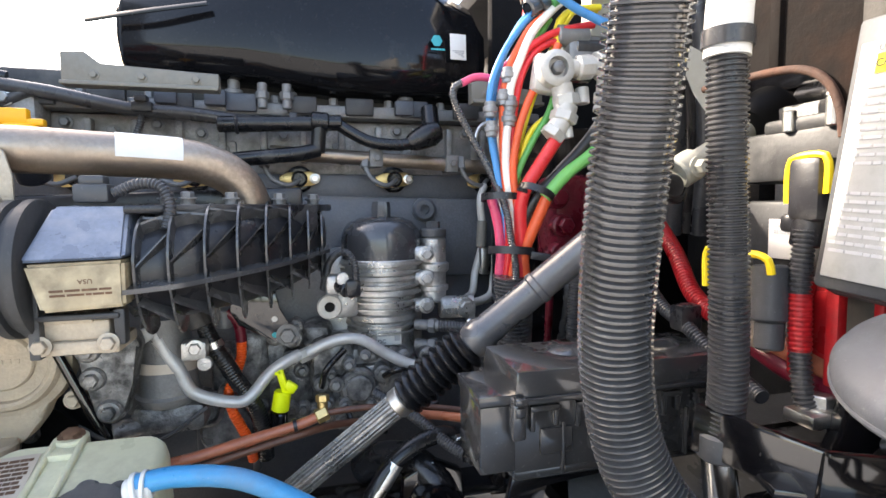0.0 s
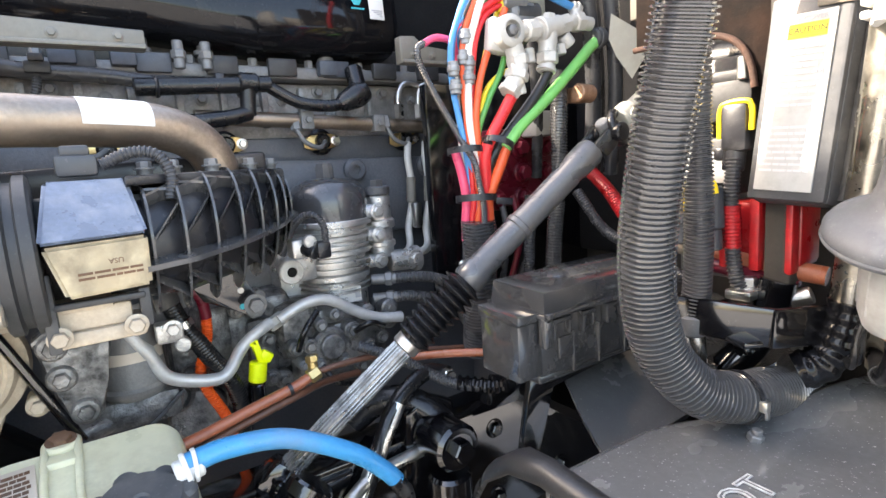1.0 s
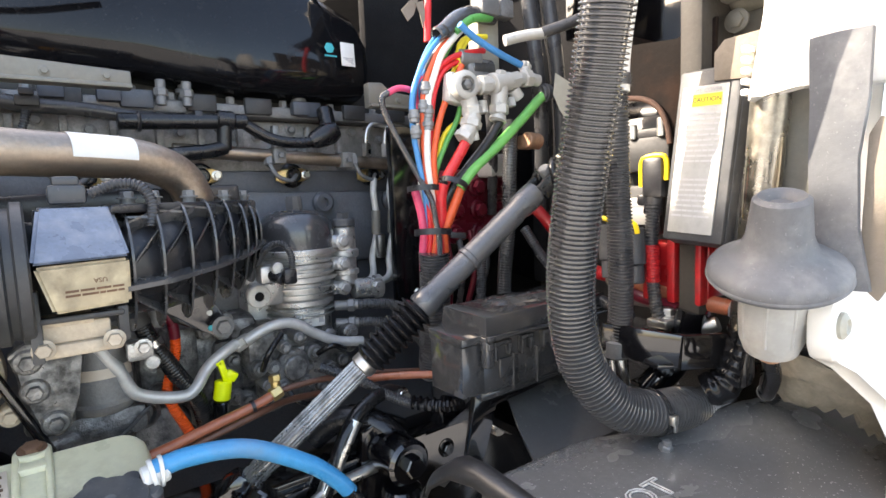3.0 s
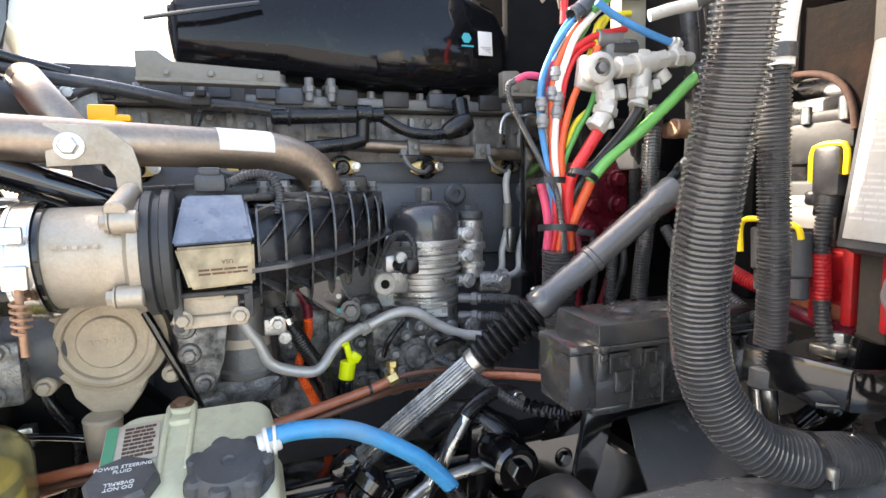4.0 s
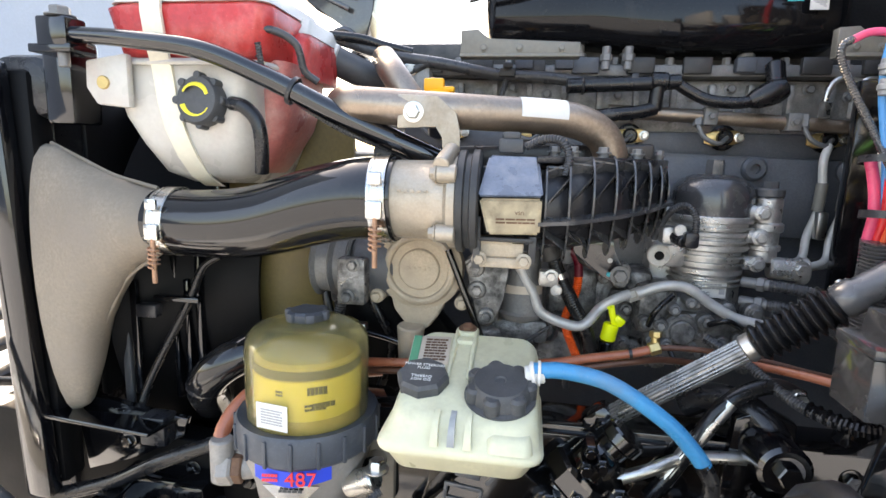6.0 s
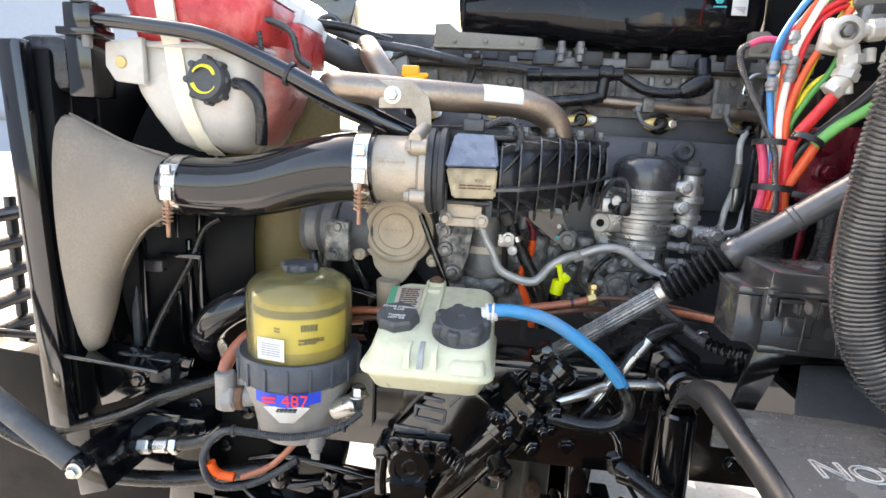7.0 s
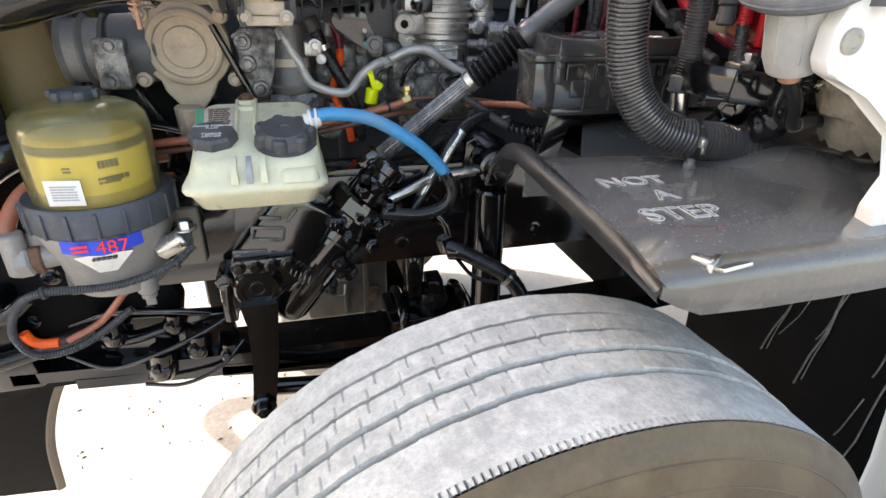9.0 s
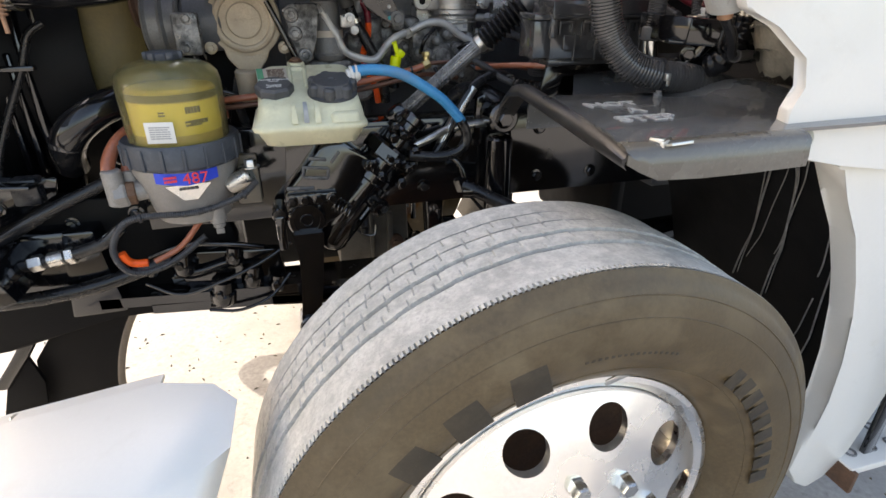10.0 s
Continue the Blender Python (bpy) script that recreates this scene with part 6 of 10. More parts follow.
    badge = loft([[Vector((rr * math.sin(a), -rr * math.cos(a), zz)) for rr, zz in ((0.0985, -0.011 + 0.010 * abs(a)), (0.1000, -0.011 + 0.010 * abs(a)), (0.1000, 0.013 + 0.004 * abs(a)), (0.0985, 0.013 + 0.004 * abs(a)))] for a in arc])
    bmesh.ops.transform(badge, matrix=bmm, verts=badge.verts)
    bd = part("badge", badge, M_BLUELOGO, t, "blue and silver badge")
    tip = prism([(-0.04, 0), (0.04, 0), (0.012, -0.03), (-0.012, -0.03)], 0.002, bmm @ Matrix.Translation((0, -0.094, -0.01)) @ FACE_Y)
    part("badge_tip", tip, M_CHROME, bd)
    for dx, w in ((-0.028, 0.022),):
        part("badge_print", bars(2, w, 0.014, bmm @ Matrix.Translation((dx, -0.0975, 0.004)) @ FACE_Y @ Matrix.Translation((0, 0, 0.003))), M_REDLOGO, bd)
    text("number", "487", 0.030, bmm @ Matrix.Translation((0.015, -0.0995, 0.002)) @ FACE_Y @ Matrix.Translation((0, 0, 0.002)), M_REDLOGO, bd, 0.001)
    part("badge_print", bars(1, 0.034, 0.006, bmm @ Matrix.Translation((0, -0.098, -0.017)) @ FACE_Y @ Matrix.Translation((0, 0, 0.001))), M_INK, bd)
    # ports
    part("inlet_port", join(rod((-0.54, 0.60, 0.965), (-0.60, 0.585, 0.960), 0.02, 24), rod((-0.585, 0.585, 0.962), (-0.61, 0.582, 0.96), 0.026, 6), rod((-0.605, 0.583, 0.94), (-0.605, 0.583, 1.01), 0.018, 20)), M_GREYBODY, t)
    part("port_nut", rod((-0.572, 0.59, 0.962), (-0.588, 0.587, 0.962), 0.025, 6), M_RUST, t)
    part("mount_arm", box((-0.46, 0.68, 0.955), (0.16, 0.09, 0.05), 0.012), M_GREYBODY, t)
    part("outlet_port", join(rod((-0.40, 0.58, 0.96), (-0.355, 0.57, 0.985), 0.018, 20), bolt((-0.352, 0.565, 1.0), (0, 0, 1), 0.012, 0.014)), M_STEEL, t)
    part("drain", join(rod((-0.432, 0.575, 0.93), (-0.432, 0.573, 0.888), 0.020, 24, r2=0.016), rod((-0.432, 0.573, 0.888), (-0.432, 0.573, 0.878), 0.012, 16), box((-0.432, 0.573, 0.868), (0.016, 0.003, 0.012), 0.001)), M_GREYBODY, t)
    for ob in t.children:
        if not ob.name.startswith(("bowl", "element", "vent_cap", "label")):
            ob.location.z += 0.014
    return t


fuel_filter()


def filter_lines():
    g = thing("fuel_line_pair", "two copper-brown fuel hoses rising to the filter", "fuel hose", (-0.62, 0.6, 0.96))
    part("hose", tube([(-0.605, 0.585, 1.00), (-0.612, 0.60, 1.03), (-0.59, 0.64, 1.07), (-0.54, 0.70, 1.09), (-0.44, 0.74, 1.10)], 0.0125, 16), M_BROWN, g)
    part("hose", tube([(-0.577, 0.60, 0.98), (-0.582, 0.615, 1.02), (-0.56, 0.66, 1.06), (-0.5, 0.72, 1.08), (-0.4, 0.76, 1.085)], 0.0125, 16), M_BROWN, g)
    for x, y in ((-0.606, 0.584), (-0.578, 0.60)):
        part("ferrule", rod((x, y, 0.975), (x - 0.002, y + 0.006, 1.015), 0.0155, 16), M_GREYBODY, g)
    l = thing("filter_harness", "corrugated black sensor lead looping under the filter", "wiring", (-0.55, 0.53, 0.85))
    part("lead", tube([(-0.345, 0.56, 0.985), (-0.38, 0.535, 0.965), (-0.46, 0.525, 0.945), (-0.56, 0.525, 0.945), (-0.60, 0.53, 0.925), (-0.622, 0.53, 0.88), (-0.607, 0.53, 0.835), (-0.57, 0.54, 0.825), (-0.52, 0.55, 0.84), (-0.46, 0.56, 0.88)], 0.0068, 12, 0.004, (0.004, 0.0012)), M_CONDUIT2, l)
    part("orange_sleeve", tube([(-0.611, 0.535, 0.872), (-0.606, 0.537, 0.856), (-0.595, 0.541, 0.845), (-0.572, 0.544, 0.842)], 0.008, 12, 0.006), M_ORANGE, l, "orange sleeve")
    part("red_lead", tube([(-0.56, 0.545, 0.842), (-0.51, 0.56, 0.862), (-0.465, 0.57, 0.91)], 0.006, 10), M_BROWN, l)
    for p in ((-0.56, 0.525, 0.945), (-0.37, 0.54, 0.967)):
        part("cable_tie", band(p, (1, 0.1, 0.1), 0.0085, 0.005, 0.0015, 16), M_PLASTIC, l)
    return g


filter_lines()


def steering_gear():
    t = thing("steering_gear", "glossy black cast steering gear box on the chassis rail", "steering gear", (-0.2, 0.6, 0.8))
    a0, a1 = Vector((-0.226, 0.615, 0.812)), Vector((-0.049, 0.62, 1.023))
    d = (a1 - a0).normalized()
    n = Vector((-d.z, 0, d.x))
    part("cylinder", lathe([(0, 0), (0.034, 0), (0.040, 0.006), (0.046, 0.02), (0.046, 0.18), (0.050, 0.184), (0.050, 0.20), (0.046, 0.204), (0.046, 0.245), (0, 0.245)], a0, d, 36), M_GEARCAST, t)
    part("head", lathe([(0, 0), (0.053, 0), (0.055, 0.004), (0.055, 0.03), (0.05, 0.036), (0, 0.036)], a0 + d * 0.235, d, 8), M_GEARCAST, t, "", 20)
    part("valve_body", rod(a0 + d * 0.268, a0 + d * 0.315, 0.036, 24), M_GEARCAST, t)
    part("input_stub", rod(a0 + d * 0.312, a0 + d * 0.35, 0.024, 20), M_GEARCAST, t)
    part("input_collar", rod(a0 + d * 0.33, a0 + d * 0.352, 0.031, 20), M_GEARCAST, t)
    part("housing", prism([(-0.300, 0.925), (-0.296, 0.945), (-0.215, 1.040), (-0.198, 1.050), (-0.168, 1.052), (-0.105, 1.0), (-0.150, 0.940), (-0.195, 0.895), (-0.212, 0.860), (-0.292, 0.860)], 0.08, upright(0, 0.655, 0), 0.010), M_GEARCAST, t)
    part("sector_boss", lathe([(0, 0.004), (0.010, 0.004), (0.011, 0.0), (0.014, 0.0), (0.015, 0.004), (0.026, 0.004), (0.027, 0.0), (0.036, 0.0), (0.040, 0.004), (0.041, 0.03), (0.046, 0.034), (0.048, 0.06), (0, 0.06)], (-0.257, 0.556, 0.889), (0, 1, 0), 40), M_GEARCAST, t)
    part("side_cover", box((-0.241, 0.568, 0.936), (0.100, 0.024, 0.026), 0.004), M_GEARCAST, t)
    for x in (-0.283, -0.256, -0.228, -0.200):
        part("cover_bolt", bolt((x, 0.556, 0.937), (0, -1, 0), 0.009, 0.008), M_GEARCAST, t)
    part("lug", rod((-0.312, 0.575, 0.90), (-0.312, 0.64, 0.90), 0.016, 20), M_GEARCAST, t)
    part("lug_stem", box((-0.312, 0.58, 0.86), (0.02, 0.02, 0.08), 0.005), M_GEARCAST, t)
    # raised cast marks, as plain bars and a frame; paler grey imitates their glints
    def mark(x, z, w, h, turn=0.0, y=0.5735):
        bm = box((0, 0, 0), (w, h, 0.005), 0.0015)
        bmesh.ops.transform(bm, matrix=upright(x, y, z) @ Matrix.Rotation(radians(turn), 4, "Z"), verts=bm.verts)
        part("cast_mark", bm, M_SHAFT, t)
    mark(-0.222, 1.017, 0.036, 0.007, -8)
    mark(-0.262, 0.957, 0.056, 0.008, -4)
    for dx, dz, w, h in ((0, 0.011, 0.054, 0.006), (0, -0.011, 0.050, 0.006), (-0.025, 0, 0.006, 0.022), (0.025, 0, 0.006, 0.022)):
        mark(-0.228 + dx, 0.988 + dz - 0.12 * dx, w, h, -7)
    mark(-0.186, 1.018, 0.006, 0.03, -40)
    rot = Matrix.Rotation(math.atan2(d.z, d.x), 4, "Z")
    for k, (u, v, w) in enumerate(((0.10, 0.014, 0.06), (0.10, 0.002, 0.075), (0.11, -0.011, 0.07), (0.125, -0.024, 0.05), (0.15, 0.022, 0.04))):
        p = a0 + d * u + n * v
        yy = p.y - math.sqrt(max(1e-6, 0.046 ** 2 - v * v)) - 0.0003
        m = Matrix.Translation((p.x, yy, p.z)) @ FACE_Y @ rot @ Matrix.Rotation(math.asin(v / 0.046), 4, "X")
        part("cast_print", bars(1, w, 0.007, m, random.Random(40 + k), 0.2, 0.0016), M_GEARCAST, t)
    rng = random.Random(21)
    for k in range(15):
        p = a0 + d * (0.19 + 0.13 * rng.random()) + n * rng.uniform(-0.05, 0.05) + Vector((0, -0.046 - 0.012 * rng.random(), 0))
        r = 0.009 + 0.005 * rng.random()
        f = part("fitting", rod(p + Vector((0, 0.03, 0)), p, r, 6), M_GEARCAST, t)
        part("fitting_tip", rod(p + Vector((0, 0.001, 0)), p - Vector((0, 0.008, 0)), r * 0.65, 12), M_GEARCAST, f)
    part("gland", rod((-0.118, 0.60, 0.918), (-0.102, 0.565, 0.902), 0.018, 20), M_GEARCAST, t)
    part("gland_cap", lathe([(0.021, 0), (0.021, 0.008), (0.015, 0.012), (0, 0.012)], (-0.102, 0.566, 0.902), (0.3, -0.8, -0.3), 20), M_GEARCAST, t)
    for k in range(5):
        part("gland_rib", ring((-0.195 + 0.007 * k, 0.575, 0.918 - 0.006 * k), (0.9, -0.1, -0.45), 0.016, 0.002, 20, 6), M_GEARCAST, t)
    part("mount_plate", prism([(-0.30, 0.87), (-0.12, 0.87), (0.0, 0.96), (0.06, 1.06), (-0.28, 1.06)], 0.014, upright(0, 0.652, 0), 0.002), M_GEARCAST, t)
    # drop arm
    part("pitman_arm", loft([[Vector((x0, 0.545, z)), Vector((x1, 0.545, z)), Vector((x1, 0.575, z)), Vector((x0, 0.575, z))] for x0, x1, z in ((-0.29, -0.225, 0.865), (-0.283, -0.230, 0.82), (-0.285, -0.238, 0.74), (-0.293, -0.25, 0.67), (-0.30, -0.255, 0.635), (-0.295, -0.265, 0.615))]), M_GEARCAST, t, "black drop arm")
    part("ball_joint", join(rod((-0.277, 0.60, 0.64), (-0.277, 0.535, 0.64), 0.024, 24), rod((-0.277, 0.535, 0.64), (-0.277, 0.52, 0.64), 0.014, 6)), M_GEARCAST, t)
    part("drag_link", tube([(-0.277, 0.60, 0.64), (-0.1, 0.60, 0.61), (0.15, 0.52, 0.58)], 0.018, 16, 0.03), M_GEARCAST, t)
    part("power_line", tube([(-0.02, 0.60, 1.02), (0.03, 0.61, 1.035), (0.09, 0.63, 1.05), (0.22, 0.64, 1.055)], 0.009, 14), M_STEEL, t)
    return t


steering_gear()


def steering_shaft():
    t = thing("steering_shaft", "grey telescoping steering shaft with black rubber bellows", "steering shaft", (0.027, 0.645, 1.13))
    a, b = Vector((0.010, 0.650, 1.112)), Vector((0.415, 0.493, 1.487))
    d = (b - a).normalized()
    L = (b - a).length
    u = lambda s: a + d * (L * s)
    spl = part("splined_shaft", rod(u(-0.08), u(0.34), 0.0135, 24), M_SPLINE, t, "splined bright steel section")
    n = 18
    side = d.orthogonal().normalized()
    for k in range(n):
        q = Matrix.Rotation(2 * math.pi * k / n, 3, d) @ side
        part("spline", rod(u(-0.06) + q * 0.0142, u(0.31) + q * 0.0142, 0.0017, 6), M_SPLINE, spl)
    part("end_band", join(rod(u(0.298), u(0.325), 0.0185, 24), rod(u(0.304) - d.cross(side) * 0.012, u(0.304) - d.cross(side) * 0.023, 0.004, 10)), M_STEEL, t)
    prof = [(0.015, 0)]
    for k in range(9):
        rr = 0.0255 + 0.0004 * k
        z = 0.006 + k * 0.0112
        prof += [(0.0185, z), (rr - 0.001, z + 0.0040), (rr, z + 0.0056), (rr - 0.001, z + 0.0072)]
    prof += [(0.0185, 0.1075), (0.017, 0.112)]
    part("bellows", lathe(prof, u(0.315), d, 44), M_BELLOWS, t, "black rubber bellows")
    part("tube", lathe([(0, 0), (0.0195, 0), (0.0215, 0.003), (0.0215, 0.022), (0.0185, 0.026), (0.0178, 0.097), (0.0196, 0.099), (0.0196, 0.105), (0.0178, 0.107), (0.0178, 0.205), (0.0195, 0.212), (0.0195, 0.238), (0.0165, 0.246), (0, 0.246)], u(0.505), d, 40), M_SHAFT, t, "dusty grey tube")
    part("tube_pin", rod(u(0.53) + side * 0.017, u(0.53) + side * 0.024, 0.004, 10), M_STEEL, t)
    for k in (-1, 1):
        part("yoke", join(box(u(0.965) + Vector((0, 0.014 * k, 0)), (0.046, 0.010, 0.026), 0.004, (0, -43, -20)), rod(u(0.985) + Vector((0, 0.008 * k, 0)), u(0.985) + Vector((0, 0.026 * k, 0)), 0.013, 18)), M_RUBBER, t)
    part("joint_cross", join(rod(u(0.985) - Vector((0, 0.024, 0)), u(0.985) + Vector((0, 0.024, 0)), 0.008, 14), rod(u(0.985) - d.cross(Vector((0, 1, 0))) * 0.022, u(0.985) + d.cross(Vector((0, 1, 0))) * 0.022, 0.009, 14)), M_GREYCAST, t)
    part("yoke_ring", ring((0.420, 0.488, 1.488), (0.35, -0.9, 0.25), 0.0205, 0.0058, 32, 10), M_RUBBER, t)
    part("upper_yoke", join(rod((0.428, 0.494, 1.494), (0.456, 0.498, 1.508), 0.0185, 20, 0.15), bolt((0.445, 0.478, 1.503), (0, -1, 0), 0.008, 0.01)), M_PALE, t, "dusty tan yoke")
    part("upper_shaft", rod((0.450, 0.497, 1.505), (0.545, 0.510, 1.552), 0.0135, 24), M_PALE, t, "dusty tan upper shaft")
    # Black plug stands in for the shaded hollow where the column ends.
    part("column_grommet", lathe([(0.014, 0), (0.026, 0.002), (0.034, 0.012), (0.036, 0.05), (0, 0.05)], (0.535, 0.509, 1.547), (0.9, 0.1, 0.45), 32), M_ARCH, t, "added black plug for the shaded hollow")
    part("lower_joint", join(box(u(-0.10), (0.05, 0.04, 0.05), 0.012, (0, -40, -10)), rod(u(-0.1) - Vector((0, 0.035, 0)), u(-0.1) + Vector((0, 0.035, 0)), 0.015, 16)), M_PAINT, t)
    return t


steering_shaft()


def splash_step():
    t = thing("splash_panel", "black plastic splash panel over the wheel, marked NOT A STEP", "splash panel", (0.3, 0.18, 1.13))
    def crest(x):
        return float(np.interp(x, (0.12, 0.28, 0.33, 0.37, 0.41, 0.45, 0.50, 0.60, 0.74), (0.345, 0.340, 0.312, 0.282, 0.254, 0.233, 0.226, 0.234, 0.245)))
    def zt(x, y):
        """Height of the sheet: it dips to the front bend and to the cab, and swells to a hump on the crest behind the conduit."""
        hump = float(np.interp(x, (0.34, 0.38, 0.41, 0.44, 0.475, 0.53, 0.60, 0.70), (0.0, 0.002, 0.012, 0.026, 0.031, 0.024, 0.006, -0.012)))
        u = min(1.0, max(0.0, (y - 0.09) / (crest(x) - 0.09)))
        return 1.166 - 0.016 * max(0.0, (0.10 - y) / 0.09) ** 1.4 + 0.0008 * math.sin(9 * x + 4 * y) - 0.004 * max(0.0, (y - 0.30) / 0.05) + hump * u * u * (3 - 2 * u)
    xs = (0.0, 0.03, 0.08, 0.13, 0.17, 0.20, 0.225, 0.25, 0.275, 0.30, 0.325, 0.35, 0.38, 0.42, 0.47, 0.53, 0.60)
    secs = []
    for u in np.linspace(0, 1, 15):
        row = []
        for dx in xs:
            yc = crest(0.13 + dx)
            y = 0.045 + (yc - 0.045) * u
            x = 0.124 + 0.020 * u + dx
            row.append(Vector((x, y, zt(x, y))))
        secs.append(row + [v + Vector((0.001, 0, -0.005)) for v in reversed(row)])
    part("panel", loft(secs), M_LINER, t, "", 60)
    # the crest rolls over and drops behind
    drop = [[Vector((0.144 + dx, crest(0.13 + dx) + dy, zt(0.144 + dx, crest(0.13 + dx)) + dz)) for dy, dz in ((-0.001, 0.0), (0.006, -0.002), (0.013, -0.008), (0.018, -0.020), (0.020, -0.060), (0.016, -0.060), (0.013, -0.020), (0.004, -0.008))] for dx in xs]
    part("crest_roll", loft(drop), M_LINER, t, "", 60)
    # front edge bends down into a flat lip
    bend = []
    for x, low in ((0.124, 1.136), (0.145, 1.124), (0.172, 1.112), (0.24, 1.109), (0.32, 1.109), (0.405, 1.111)):
        zf = zt(x, 0.046)
        bend.append([Vector((x, y, z)) for y, z in ((0.047, zf), (0.038, zf - 0.001), (0.029, zf - 0.004), (0.023, zf - 0.010), (0.0205, min(zf - 0.011, low + 0.012)), (0.021, low), (0.025, low), (0.026, zf - 0.013), (0.033, zf - 0.007), (0.047, zf - 0.005))])
    part("front_lip", loft(bend), M_LIP, t, "scuffed rounded front lip", 60)
    # raised flank that rolls over the side edge
    flank = []
    for y, xi, zi, xm, zm, xo, zo in ((0.445, 0.150, 1.110, 0.128, 1.118, 0.115, 1.096), (0.420, 0.156, 1.143, 0.130, 1.152, 0.113, 1.134), (0.385, 0.158, 1.163, 0.131, 1.178, 0.113, 1.160), (0.345, 0.152, 1.168, 0.130, 1.184, 0.114, 1.168), (0.295, 0.147, 1.168, 0.131, 1.177, 0.118, 1.161),
                                       (0.22, 0.142, 1.1665, 0.131, 1.168, 0.124, 1.150), (0.14, 0.136, 1.1645, 0.128, 1.159, 0.125, 1.141), (0.07, 0.130, 1.159, 0.124, 1.152, 0.123, 1.136), (0.022, 0.126, 1.148, 0.121, 1.144, 0.121, 1.133)):
        a, b, c = Vector((xi, y, zi + 0.0012)), Vector((xm, y, zm)), Vector((xo, y, zo))
        top = [a, a.lerp(b, 0.45) + Vector((0, 0, 0.004)), b, b.lerp(c, 0.35) + Vector((-0.004, 0, 0.003)), b.lerp(c, 0.7) + Vector((-0.003, 0, 0.001)), c]
        flank.append(top + [v + Vector((0.004, 0, -0.004)) for v in reversed(top)])
    part("side_flank", loft(flank), M_FLANK, t, "rolled black rubber side edge", 70)
    # each word: a lightened face, then pale outlines painting its edge highlight
    for body, y, x, size in (("NOT", 0.222, 0.222, 0.040), ("A", 0.173, 0.230, 0.040), ("STEP", 0.121, 0.216, 0.045)):
        text("raised_word", body, size, Matrix.Translation((x, y, 1.1672)) @ Matrix.Rotation(radians(-2), 4, "Z"), M_STEPTEXT, t, 0.0004)
        text("raised_word", body, size, Matrix.Translation((x, y, 1.1674)) @ Matrix.Rotation(radians(-2), 4, "Z"), M_LETTERGLINT, t, 0.0, "pale letter edges, a painted highlight", 0.0009)
    part("clip", join(box((0.186, 0.036, 1.154), (0.030, 0.006, 0.012), 0.002, (0, 0, 35)), box((0.198, 0.028, 1.155), (0.036, 0.016, 0.004), 0.001, (-20, 0, 8)), box((0.176, 0.040, 1.157), (0.010, 0.018, 0.010), 0.002, (0, 0, 30))), M_STEEL, t, "bent steel spring clip")
    # sloping rear apron towards the rail
    ap = loft([[Vector((x0, 0.365, z0)), Vector((x1, 0.42, 1.150)), Vector((x2, 0.49, 1.180)), Vector((x3, 0.56, 1.20)), Vector((x3, 0.56, 1.194)), Vector((x2, 0.49, 1.174)), Vector((x1, 0.42, 1.144)), Vector((x0, 0.365, z0 - 0.006))] for x0, x1, x2, x3, z0 in ((0.235, 0.262, 0.30, 0.335, 1.135), (0.33, 0.36, 0.39, 0.42, 1.135), (0.50, 0.50, 0.51, 0.52, 1.14), (0.74, 0.74, 0.74, 0.74, 1.145))])
    part("rear_apron", ap, M_APRON, t, "glossy black rear apron", 60)
    return t


splash_step()


